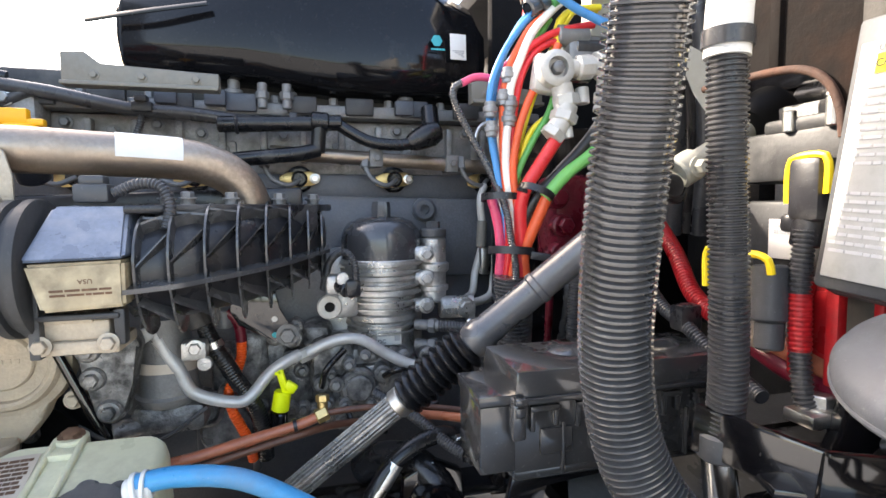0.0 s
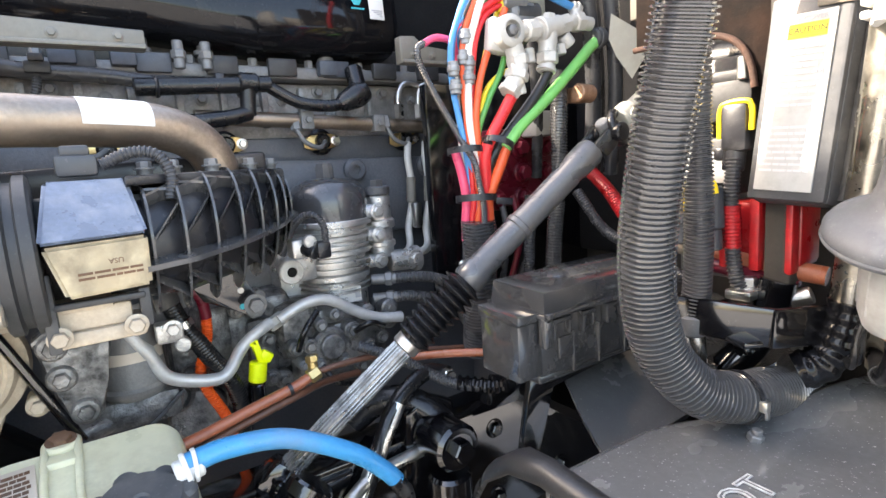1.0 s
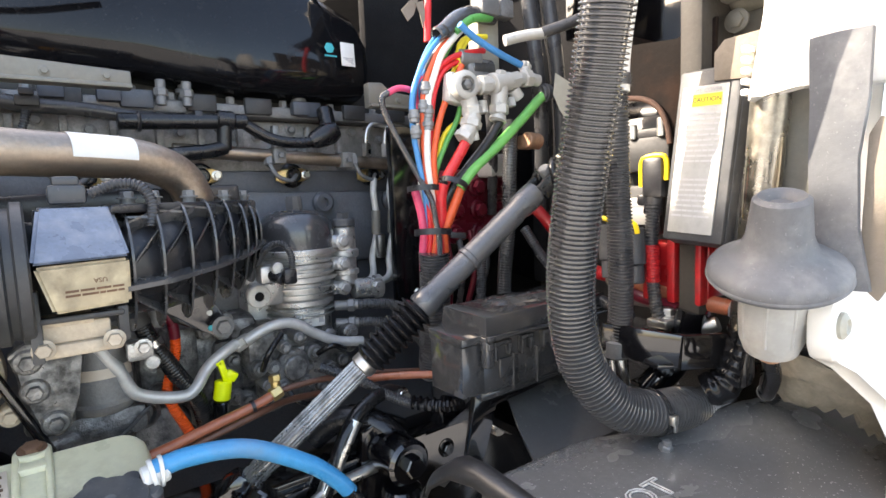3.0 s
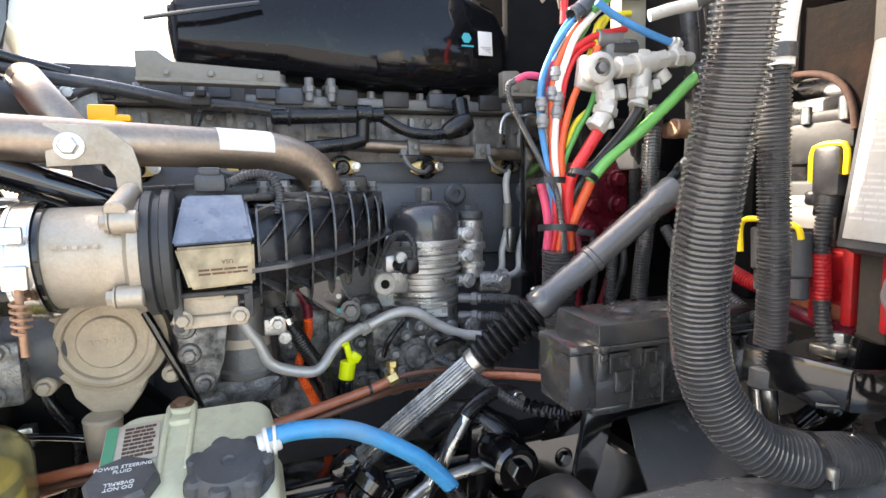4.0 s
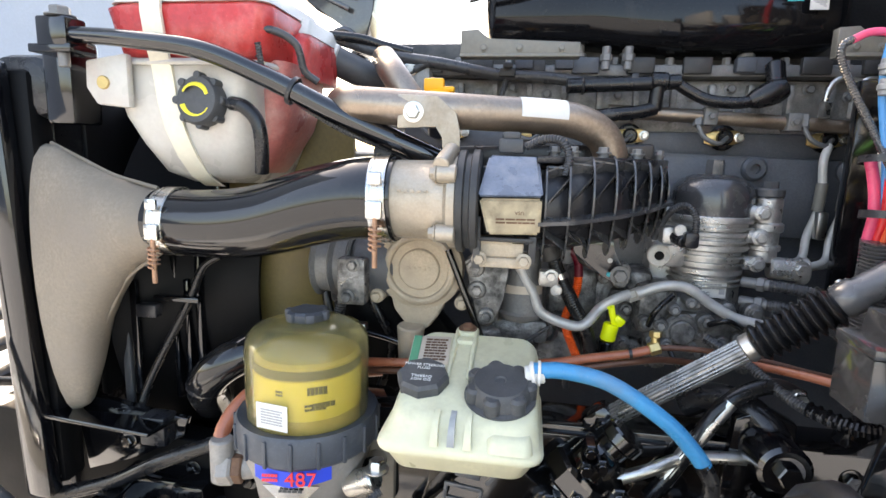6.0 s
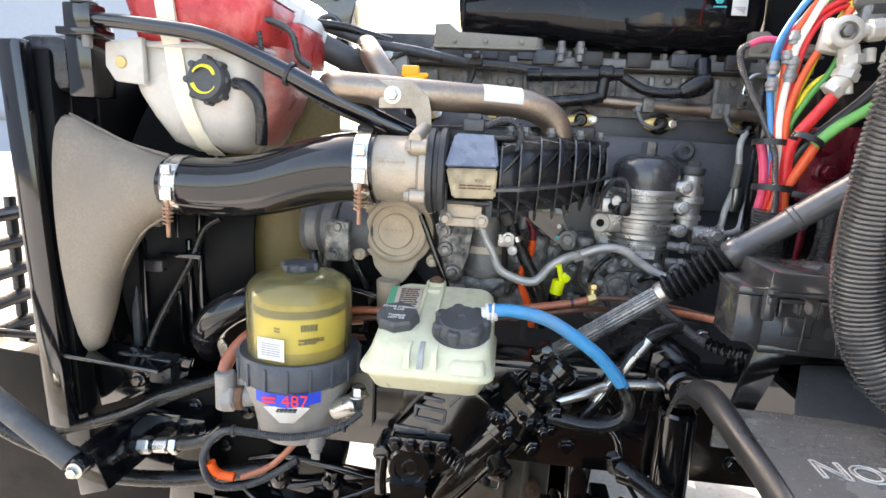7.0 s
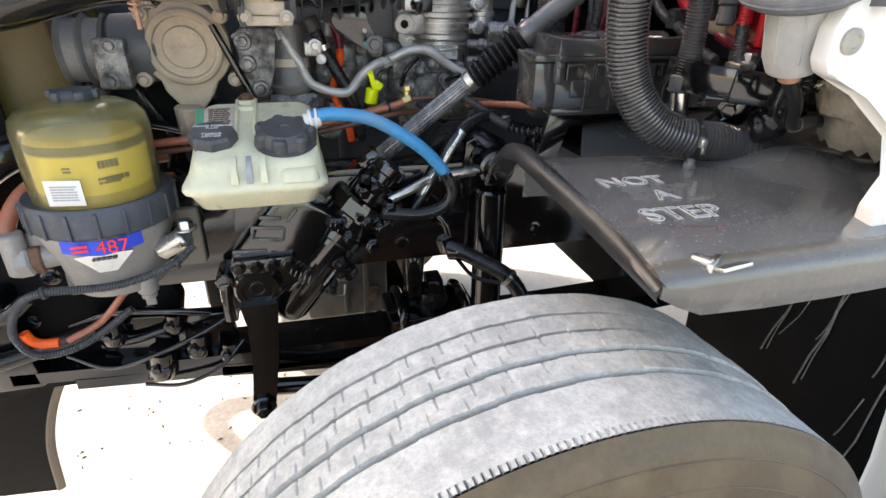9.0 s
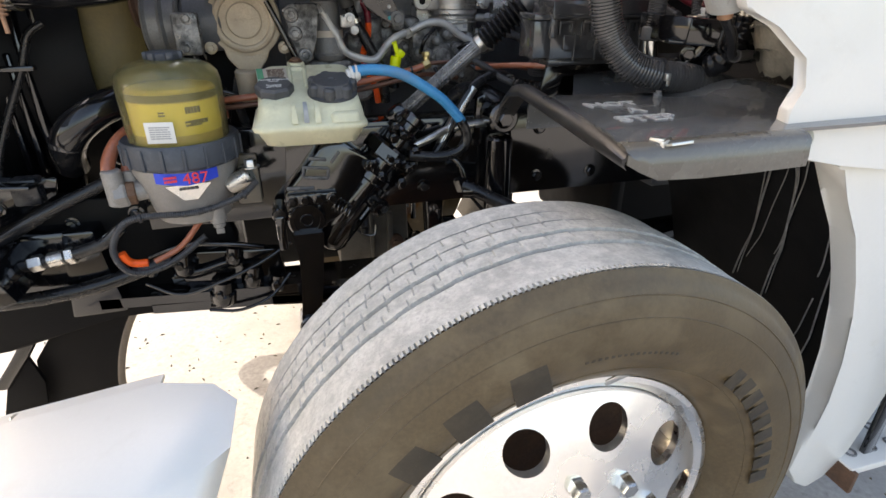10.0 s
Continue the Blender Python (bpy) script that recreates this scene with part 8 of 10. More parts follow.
def hood_guide():
    t = thing("hood_guide_cone", "weathered grey rubber cone with wide brim on pale cup", "rubber mount", (0.33, 0.15, 1.22))
    c, ax = (0.316, 0.146, 1.386), (-0.33, -0.17, 1)
    part("cone", lathe([(0, 0.061), (0.010, 0.062), (0.0135, 0.0675), (0.0185, 0.0695), (0.0222, 0.066), (0.0262, 0.032), (0.031, 0.019), (0.042, 0.012), (0.053, 0.006), (0.0568, 0.001), (0.0572, -0.004), (0.0555, -0.010), (0.046, -0.016), (0.028, -0.020), (0, -0.020)], c, ax, 56), M_MUSHROOM, t)
    part("brim_bead", ring(Vector(c) + Vector(ax).normalized() * -0.006, ax, 0.0558, 0.0022, 56, 8), M_MUSHROOM, t)
    cup = part("cup", lathe([(0.0295, -0.018), (0.0292, -0.050), (0.0278, -0.074), (0.0235, -0.088), (0, -0.089)], c, ax, 40), M_CUP, t, "dusty pale plastic cup")
    d = Vector(ax).normalized()
    for a in range(8):
        q = Matrix.Rotation(radians(45 * a + 12), 3, d) @ d.orthogonal().normalized()
        part("cup_rib", rod(Vector(c) - d * 0.022 + q * 0.0287, Vector(c) - d * 0.072 + q * 0.0272, 0.0018, 8), M_CUP, cup)
    foot = Vector(c) - d * 0.089
    part("plug", rod(foot, foot - d * 0.012, 0.0105, 20, 0.1), M_RUSTY, t, "copper-coloured plug")
    part("drain_hose", tube([foot - d * 0.010, (0.372, 0.168, 1.265), (0.385, 0.178, 1.243), (0.402, 0.186, 1.236), (0.44, 0.20, 1.235), (0.49, 0.22, 1.228)], 0.0078, 14, 0.008), M_RUBBER, t, "black drain hose")
    part("hose_clip", band((0.402, 0.186, 1.236), (1, 0.4, -0.1), 0.0080, 0.006, 0.0012, 20), M_CAP, t)
    for k in (0, 1):
        part("cable", tube([(0.386 + 0.006 * k, 0.196, 1.292), (0.384 + 0.012 * k, 0.20, 1.272), (0.381 + 0.016 * k, 0.20, 1.255), (0.390 + 0.012 * k, 0.205, 1.242), (0.41 + 0.01 * k, 0.215, 1.240)], 0.0036, 10, 0.006), M_RUBBER, t)
    s = thing("support_tube", "bright steel support tube with a black lower boot", "tube", (0.45, 0.235, 1.2))
    part("tube", tube([(0.443, 0.226, 1.275), (0.440, 0.222, 1.31), (0.425, 0.205, 1.45), (0.415, 0.19, 1.60)], 0.019, 28, 0.02), M_TUBESTEEL, s)
    part("boot", tube([(0.442, 0.224, 1.292), (0.441, 0.228, 1.265), (0.437, 0.236, 1.240), (0.430, 0.246, 1.222), (0.420, 0.262, 1.212)], 0.0212, 24, 0.008, (0.014, 0.0022)), M_GLOSS, s, "creased black boot")
    w = thing("dust_flap", "crumpled tan dust-covered sheet under the cab corner", "dust flap", (0.46, 0.17, 1.2))
    rng = random.Random(12)
    secs = []
    for (ux, uy, uz), (lx, ly, lz) in zip(spline([(0.435, 0.205, 1.280), (0.405, 0.160, 1.288), (0.42, 0.118, 1.268), (0.47, 0.098, 1.225), (0.55, 0.085, 1.165), (0.66, 0.075, 1.09)], 40)[0], spline([(0.492, 0.225, 1.214), (0.470, 0.180, 1.212), (0.475, 0.135, 1.212), (0.51, 0.112, 1.180), (0.57, 0.100, 1.135), (0.67, 0.090, 1.07)], 40)[0]):
        u, l = Vector((ux, uy, uz)), Vector((lx, ly, lz))
        out = [u.lerp(l, k / 5) + Vector((0, 0, 1)) * (rng.uniform(-0.004, 0.004) + (0.008 if k in (1, 3) else -0.004)) for k in range(6)]
        out[-1] += (l - u).normalized() * rng.uniform(-0.006, 0.010)
        secs.append(out + [v + Vector((0.002, 0.002, -0.003)) for v in reversed(out)])
    part("sheet", loft(secs), M_DUSTFLAP, w, "", 35)
    return t


hood_guide()

# ---- cowl side: firewall, brackets, relays and cables ----
def firewall():
    t = thing("firewall", "dusty grey-brown cab firewall behind the engine bay", "firewall", (0.8, 1.2, 0.9), kind="structure")
    part("panel", box((0.80, 1.25, 1.60), (0.03, 1.9, 1.5), 0.004), M_FIREWALL, t)
    part("cowl_top", box((0.70, 1.25, 2.10), (0.30, 1.9, 0.06), 0.01), M_SHADESHEET, t)
    part("side_post", box((0.62, 0.30, 1.62), (0.34, 0.03, 0.75), 0.006), M_FIREWALL, t)
    part("rear_tunnel", box((0.78, 1.2, 0.95), (0.1, 0.9, 0.3), 0.02), M_BLOCK, t)
    # black sheets added where the firewall and the space behind lie in shade
    part("insulation", box((0.765, 1.08, 1.65), (0.04, 0.78, 0.82), 0.012), M_SHADESHEET, t)
    part("insulation", box((0.585, 1.06, 1.80), (0.34, 0.03, 0.46), 0.010), M_SHADESHEET, t)
    return t


firewall()


def rust_brackets():
    t = thing("cab_mount_bracket", "rusted steel cab mount bracket with arched lower edge", "bracket", (0.50, 0.40, 1.55))
    arch = [(-0.05, 0.010), (0.0, 0.010), (0.045, 0.008), (0.072, 0.001), (0.090, -0.014), (0.100, -0.036), (0.104, -0.060)]
    m = Matrix(((0.05, 0, 1, 0.466), (-1, 0, 0, 0.44), (0, 1, 0, 1.578), (0, 0, 0, 1)))
    part("plate", prism(arch + [(0.155, -0.060), (0.160, 0.090), (0.110, 0.072), (0.05, 0.078), (-0.05, 0.12)], 0.008, m, 0.002), M_SHADERUST, t, "rusted plate with shade in its dark colour")
    part("edge_flange", tube([m @ Vector((u, v, -0.004)) for u, v in arch], 0.0040, 10, 0.008), M_RUSTEDGE, t, "orange rusted arch edge")
    part("side_gusset", box((0.50, 0.405, 1.632), (0.075, 0.012, 0.085), 0.003), M_SHADERUST, t)
    part("mount_cushion", rod((0.64, 0.52, 1.582), (0.64, 0.40, 1.575), 0.032, 28), M_RUBBER, t, "black round rubber cushion")
    part("heat_panel", box((0.70, 0.50, 1.72), (0.02, 0.34, 0.2), 0.006), M_PAINT, t, "black painted panel with chalk marks")
    m = Matrix(((0, 0, -1, 0.688), (-1, 0, 0, 0.47), (0, 1, 0, 1.70), (0, 0, 0, 1)))
    part("chalk_marks", bars(1, 0.085, 0.022, m, random.Random(7), 0.2), M_GREYINK, t)
    part("bolt", bolt((0.625, 0.36, 1.70), (-1, 0, 0), 0.014, 0.012), M_STEEL, t)
    single("slotted_tab", prism([(0, -0.018), (0.06, -0.024), (0.06, 0.026), (0.012, 0.026), (0, 0.014)], 0.004, Matrix(((-0.1, 0, -1, 0.437), (-1, 0, 0.1, 0.262), (0, 1, 0, 1.60), (0, 0, 0, 1))), 0.001), M_DUCT, "tan painted steel tab with slots", "bracket")
    k = thing("relay_box", "beige relay box with yellow-framed connector", "relay box", (0.5, 0.38, 1.4))
    part("case", box((0.515, 0.40, 1.508), (0.07, 0.11, 0.05), 0.006), M_DUSTY, k)
    part("case_lid", box((0.51, 0.385, 1.537), (0.06, 0.09, 0.014), 0.004), M_DUSTY, k)
    part("stud", rod((0.48, 0.355, 1.53), (0.48, 0.355, 1.556), 0.007, 12), M_STEEL, k)
    part("stud", rod((0.48, 0.40, 1.53), (0.48, 0.40, 1.55), 0.006, 12), M_STEEL, k)
    part("lower_case", box((0.505, 0.40, 1.43), (0.06, 0.09, 0.07), 0.005), M_DUSTY, k)
    lab = part("label", box((0.4735, 0.39, 1.428), (0.002, 0.042, 0.038), 0.0005), M_WHITE, k, "white part label")
    part("print", bars(2, 0.03, 0.012, Matrix(((0, 0, -1, 0.472), (-1, 0, 0, 0.39), (0, 1, 0, 1.438), (0, 0, 0, 1)))), M_GREYINK, lab)
    part("back_plate", box((0.56, 0.40, 1.42), (0.02, 0.16, 0.30), 0.004), M_GREYCAST, k)
    for y, z in ((0.405, 1.412), (0.366, 1.408)):
        c = thing("power_connector", "dark grey connector with yellow locking clip", "connector", (0.43, y, z), "connectors below the relay box")
        part("shell", rod((0.428, y, z), (0.426, y - 0.004, z - 0.05), 0.015, 24), M_CAP, c)
        part("boot", rod((0.426, y - 0.004, z - 0.05), (0.424, y - 0.006, z - 0.075), 0.012, 20), M_CAP, c)
        part("locking_clip", tube([(0.410, y + 0.017, z - 0.03), (0.410, y + 0.017, z + 0.004), (0.410, y, z + 0.010), (0.410, y - 0.015, z + 0.006), (0.412, y - 0.017, z - 0.006)], 0.0034, 8, 0.006), M_YELLOWCLIP, c, "yellow locking clip")
    n = thing("main_connector", "black cable connector framed by a yellow clip", "connector", (0.44, 0.337, 1.45))
    part("shell", join(box((0.446, 0.342, 1.474), (0.028, 0.030, 0.054), 0.006), rod((0.446, 0.345, 1.455), (0.444, 0.347, 1.425), 0.012, 20), box((0.444, 0.360, 1.445), (0.016, 0.014, 0.016), 0.004)), M_PLASTIC, n)
    part("frame_clip", tube([(0.437, 0.359, 1.462), (0.437, 0.359, 1.492), (0.437, 0.353, 1.501), (0.437, 0.329, 1.502), (0.437, 0.323, 1.494), (0.437, 0.323, 1.47)], 0.0032, 8, 0.006), M_YELLOWCLIP, n, "yellow frame clip")
    part("cable", tube([(0.44, 0.344, 1.44), (0.44, 0.346, 1.39), (0.44, 0.343, 1.33), (0.44, 0.335, 1.29), (0.45, 0.325, 1.275)], 0.009, 16, 0.004, (0.0042, 0.0014)), M_CONDUIT2, n)
    part("red_sleeve", tube([(0.44, 0.3455, 1.385), (0.44, 0.3432, 1.335)], 0.0096, 16, 0.004, (0.0042, 0.001)), M_REDPLASTIC, n, "red sleeve on the cable")
    return t


rust_brackets()


def battery_cables():
    t = thing("battery_cable", "thick red and black battery cables in conduit", "cable", (0.47, 0.45, 1.32))
    part("red_cable", tube([(0.50, 0.62, 1.44), (0.485, 0.56, 1.40), (0.47, 0.51, 1.358), (0.465, 0.46, 1.337), (0.465, 0.42, 1.331)], 0.0105, 16, 0.004, (0.0045, 0.0012)), M_REDPLASTIC, t, "red corrugated cable")
    part("joint", rod((0.465, 0.43, 1.331), (0.468, 0.39, 1.325), 0.0145, 16), M_DUCT, t)
    part("lead", tube([(0.467, 0.39, 1.326), (0.47, 0.35, 1.318), (0.475, 0.30, 1.310), (0.48, 0.26, 1.305)], 0.011, 16), M_BROWN, t)
    part("lead", tube([(0.462, 0.41, 1.318), (0.462, 0.37, 1.306), (0.468, 0.32, 1.298), (0.47, 0.285, 1.29)], 0.009, 16), M_DARKRED, t)
    part("black_cable", tube([(0.44, 0.58, 1.40), (0.44, 0.53, 1.345), (0.44, 0.48, 1.325), (0.44, 0.43, 1.30), (0.43, 0.37, 1.285)], 0.008, 14, 0.004, (0.004, 0.001)), M_CONDUIT2, t)
    part("terminal", join(box((0.45, 0.33, 1.282), (0.05, 0.03, 0.012), 0.003), bolt((0.45, 0.33, 1.288), (0, 0, 1), 0.010, 0.010), rod((0.46, 0.30, 1.272), (0.47, 0.27, 1.285), 0.010, 12)), M_STEEL, t)
    part("clip", box((0.445, 0.49, 1.335), (0.03, 0.022, 0.03), 0.005), M_PLASTIC, t)
    c = thing("cable_conduit", "sunlit corrugated conduit dropping behind the shaft", "conduit", (0.44, 0.62, 1.36))
    part("hose", tube([(0.47, 0.64, 1.58), (0.452, 0.622, 1.555), (0.445, 0.618, 1.50), (0.443, 0.62, 1.42), (0.44, 0.63, 1.33), (0.44, 0.64, 1.22)], 0.0135, 18, 0.004, (0.0048, 0.002)), M_CONDUIT, c)
    part("copper_clamp", join(rod((0.468, 0.60, 1.55), (0.50, 0.60, 1.548), 0.014, 20), box((0.485, 0.61, 1.548), (0.03, 0.03, 0.024), 0.004)), M_RUSTY, c, "copper-coloured clamp")
    e = thing("small_cable_conduit", "thin black conduit behind the fuse box", "conduit", (0.36, 0.6, 1.3))
    part("hose", tube([(0.38, 0.62, 1.40), (0.375, 0.62, 1.33), (0.37, 0.62, 1.25)], 0.0085, 14, 0.004, (0.004, 0.0012)), M_CONDUIT2, e)
    return t


battery_cables()


def red_manifold():
    t = thing("air_manifold", "dark red air manifold with round fittings", "air manifold", (0.48, 0.76, 1.38))
    part("block", box((0.50, 0.80, 1.44), (0.16, 0.08, 0.14), 0.012), M_DARKRED, t)
    rng = random.Random(5)
    for k in range(9):
        p = Vector((0.42 + 0.06 * (k % 3) + 0.012 * rng.random(), 0.752, 1.385 + 0.045 * (k // 3)))
        part("fitting", join(rod(p + Vector((0, 0.02, 0)), p, 0.019, 20), rod(p, p - Vector((0, 0.012, 0)), 0.013, 6)), M_DARKRED, t)
    part("coil", box((0.52, 0.745, 1.515), (0.05, 0.05, 0.045), 0.006), M_FITTING, t)
    for k in range(4):
        part("cable", tube([(0.40 + 0.03 * k, 0.75, 1.39), (0.395 + 0.03 * k, 0.73, 1.32), (0.40 + 0.02 * k, 0.75, 1.22)], 0.006, 10), M_CONDUIT2 if k % 2 else M_DARKRED, t)
    part("mount", box((0.56, 0.86, 1.40), (0.42, 0.02, 0.4), 0.004), M_PAINT, t)
    return t


red_manifold()


def upper_clutter():
    t = thing("cowl_harness", "dark cable harness and brackets under the cowl", "wiring harness", (0.5, 0.75, 1.7))
    part("bracket", box((0.44, 0.67, 1.72), (0.05, 0.03, 0.11), 0.006), M_PALE, t)
    part("valve_top", join(rod((0.38, 0.645, 1.67), (0.43, 0.645, 1.672), 0.017, 20), box((0.385, 0.65, 1.645), (0.045, 0.03, 0.04), 0.005)), M_CONDUIT, t)
    part("junction", join(box((0.42, 0.64, 1.775), (0.04, 0.03, 0.035), 0.004), box((0.46, 0.64, 1.775), (0.03, 0.025, 0.03), 0.003)), M_GREYCAST, t)
    part("tube_end", lathe([(0.009, 0), (0.012, 0.002), (0.012, 0.05), (0.008, 0.05), (0.008, 0.004)], (0.315, 0.64, 1.713), (0.8, 0.1, 0.5), 20), M_CONDUIT, t)
    part("wrap", tube([(0.33, 0.64, 1.72), (0.36, 0.64, 1.745), (0.40, 0.645, 1.76), (0.45, 0.66, 1.765)], 0.014, 14), M_CONDUIT, t)
    part("green_line", tube([(0.345, 0.632, 1.72), (0.38, 0.63, 1.745), (0.43, 0.64, 1.757)], 0.007, 12), WIRE["green"], t)
    part("yellow_line", tube([(0.355, 0.636, 1.665), (0.36, 0.64, 1.70), (0.385, 0.645, 1.72), (0.42, 0.65, 1.725)], 0.0055, 12), WIRE["yellow"], t)
    part("red_line", tube([(0.34, 0.70, 1.72), (0.345, 0.70, 1.80), (0.36, 0.72, 1.88)], 0.006, 12), WIRE["red"], t)
    for k, (x, y) in enumerate(((0.50, 0.62), (0.53, 0.60), (0.56, 0.66), (0.47, 0.72))):
        part("loom", tube([(x - 0.02, y, 1.95), (x, y, 1.80), (x + 0.01, y - 0.01, 1.68), (x + 0.03, y, 1.55), (x + 0.05, y + 0.03, 1.42)], 0.013 - 0.001 * k, 14, 0.015), M_CONDUIT2, t)
    part("taped_lead", tube([(0.40, 0.575, 1.700), (0.43, 0.56, 1.708), (0.46, 0.545, 1.712)], 0.0085, 16, 0.008), M_FITTING, t, "pale taped lead")
    part("lead", tube([(0.455, 0.547, 1.712), (0.50, 0.52, 1.73), (0.56, 0.48, 1.76), (0.62, 0.44, 1.80)], 0.009, 12), M_CONDUIT2, t)
    part("arch_hose", tube([(0.20, 1.12, 1.78), (0.27, 1.02, 1.88), (0.36, 0.92, 1.90), (0.46, 0.85, 1.86)], 0.012, 12), M_RUBBER, t)
    f = thing("leaf_tag", "dry beige paper tags hanging above the air lines", "tag", (0.33, 0.70, 1.75))
    part("tag", prism([(-0.022, 0.0), (-0.004, 0.018), (0.012, 0.022), (0.002, -0.004), (-0.010, -0.016)], 0.0015, upright(0.315, 0.705, 1.766)), M_DUCT, f)
    part("tag", prism([(0.0, 0.016), (0.016, 0.022), (0.020, 0.0), (0.014, -0.022), (0.008, 0.0)], 0.0015, upright(0.318, 0.70, 1.764)), M_DUCT, f)
    g = thing("warning_tag", "creased paper tag with faded print", "tag", (0.53, 0.56, 1.6))
    part("sheet", prism([(-0.022, 0.055), (0.012, 0.03), (0.030, 0.0), (0.006, -0.04), (-0.016, -0.005), (-0.026, 0.02)], 0.001, Matrix.Translation((0.505, 0.535, 1.600)) @ Matrix.Rotation(radians(-50), 4, "Z") @ FACE_Y), M_PALE, g)
    h = thing("data_plate", "dull grey data plate below a black bracket", "data plate", (0.56, 0.55, 1.68))
    part("case", box((0.600, 0.560, 1.700), (0.010, 0.080, 0.070), 0.002, (0, 0, -6)), M_SHIELD, h)
    part("black_bracket", box((0.62, 0.575, 1.82), (0.02, 0.11, 0.16), 0.004), M_PAINT, h, "black bracket above the plate")
    part("print", bars(3, 0.03, 0.02, Matrix(((0, 0, -1, 0.5945), (-1, 0, 0, 0.553), (0, 1, 0, 1.69), (0, 0, 0, 1))), random.Random(6)), M_GREYINK, h)
    return t


upper_clutter()


def fender_inner():
    t = thing("fender_inner", "white painted inner fender edge in full sun", "fender panel", (0.4, 0.1, 1.5), kind="structure")
    part("panel", prism([(-0.205, 1.545), (-0.19, 1.552), (-0.16, 1.556), (-0.13, 1.548), (0.15, 1.53), (0.15, 1.98), (-0.178, 1.98), (-0.186, 1.72), (-0.190, 1.63)], 0.02, Matrix(((0, 0, 1, 0.385), (-1, 0, 0, 0), (0, 1, 0, 0), (0, 0, 0, 1))), 0.003), M_WHITEPAINT, t)
    for k in range(5):
        part("edge_tooth", box((0.395, 0.2075, 1.556 + 0.011 * k), (0.02, 0.008, 0.007), 0.002), M_WHITEPAINT, t)
    s = thing("rubber_strap", "grey rubber hood strap hanging at the fender", "strap", (0.36, 0.115, 1.36))
    part("strap", loft([[Vector((0.362, y0, z)), Vector((0.362, y1, z)), Vector((0.354, y1, z)), Vector((0.350, (y0 + y1) / 2, z)), Vector((0.354, y0, z))] for y0, y1, z in ((0.139, 0.093, 1.588), (0.137, 0.094, 1.53), (0.137, 0.100, 1.48), (0.134, 0.098, 1.42), (0.128, 0.088, 1.365))]), M_MUSHROOM, s, "", 50)
    part("side_flap", prism([(-0.088, 1.515), (-0.070, 1.505), (-0.078, 1.43), (-0.072, 1.38), (-0.085, 1.355), (-0.10, 1.37), (-0.096, 1.50)], 0.006, Matrix(((0, 0, 1, 0.366), (-1, 0, 0, 0), (0, 1, 0, 0), (0, 0, 0, 1))), 0.001), M_DUCT, s)
    p = thing("connector_housing", "pale moulded socket housing with red and white pins", "connector housing", (0.53, 0.25, 1.67))
    part("shell", box((0.53, 0.245, 1.735), (0.05, 0.095, 0.115), 0.02, (0, 0, -8), 3), M_PALE, p)
    part("frame", join(*[box(q, z, 0.006) for q, z in (((0.502, 0.245, 1.785), (0.022, 0.084, 0.010)), ((0.502, 0.245, 1.692), (0.022, 0.084, 0.010)), ((0.502, 0.286, 1.738), (0.022, 0.010, 0.10)), ((0.502, 0.204, 1.738), (0.022, 0.010, 0.10)))]), M_PALE, p)
    part("socket", box((0.499, 0.245, 1.742), (0.02, 0.060, 0.066), 0.01), M_CUP, p, "pale connector socket")
    for k in range(12):
        part("pin", box((0.488, 0.226 + 0.013 * (k % 4), 1.722 + 0.018 * (k // 4)), (0.006, 0.006, 0.009), 0.001), M_REDPLASTIC if k % 3 == 0 else M_WHITEINK if k % 3 == 1 else M_CAP, p)
    part("bolt", bolt((0.500, 0.268, 1.662), (-1, 0, 0), 0.010, 0.006), M_SHIELD, p)
    part("base_plate", box((0.535, 0.24, 1.665), (0.012, 0.13, 0.06), 0.004), M_SHIELD, p)
    w = thing("hose_end", "white taped hose end beside the socket housing", "hose", (0.48, 0.287, 1.699))
    part("end", lathe([(0, 0), (0.012, 0.002), (0.018, 0.012), (0.019, 0.03), (0.014, 0.055), (0.010, 0.075), (0, 0.076)], (0.462, 0.252, 1.699), (0.35, 0.85, 0.2), 24), M_WHITE, w)
    q = thing("support_strut", "dusty steel door post behind the tube", "post", (0.46, 0.19, 1.25))
    part("post", box((0.455, 0.185, 1.43), (0.03, 0.05, 0.26), 0.006, (0, -4, 0)), M_SHIELD, q)
    part("rear_post", box((0.47, 0.15, 1.43), (0.012, 0.06, 0.24), 0.004), M_GREYCAST, q)
    part("clip", box((0.452, 0.155, 1.50), (0.01, 0.012, 0.02), 0.002), M_STEEL, q)
    b = thing("bracket_casting", "black greasy bracket under the fuse cover", "bracket", (0.43, 0.26, 1.2))
    part("arm", tube([(0.46, 0.30, 1.30), (0.455, 0.31, 1.25), (0.44, 0.325, 1.215), (0.425, 0.34, 1.19)], 0.020, 16, 0.012), M_PAINT, b)
    part("foot", box((0.44, 0.345, 1.185), (0.07, 0.05, 0.03), 0.01), M_PAINT, b)
    part("bolt", bolt((0.425, 0.318, 1.225), (-0.6, -0.8, 0), 0.010, 0.009), M_PAINT, b)
    return t


fender_inner()

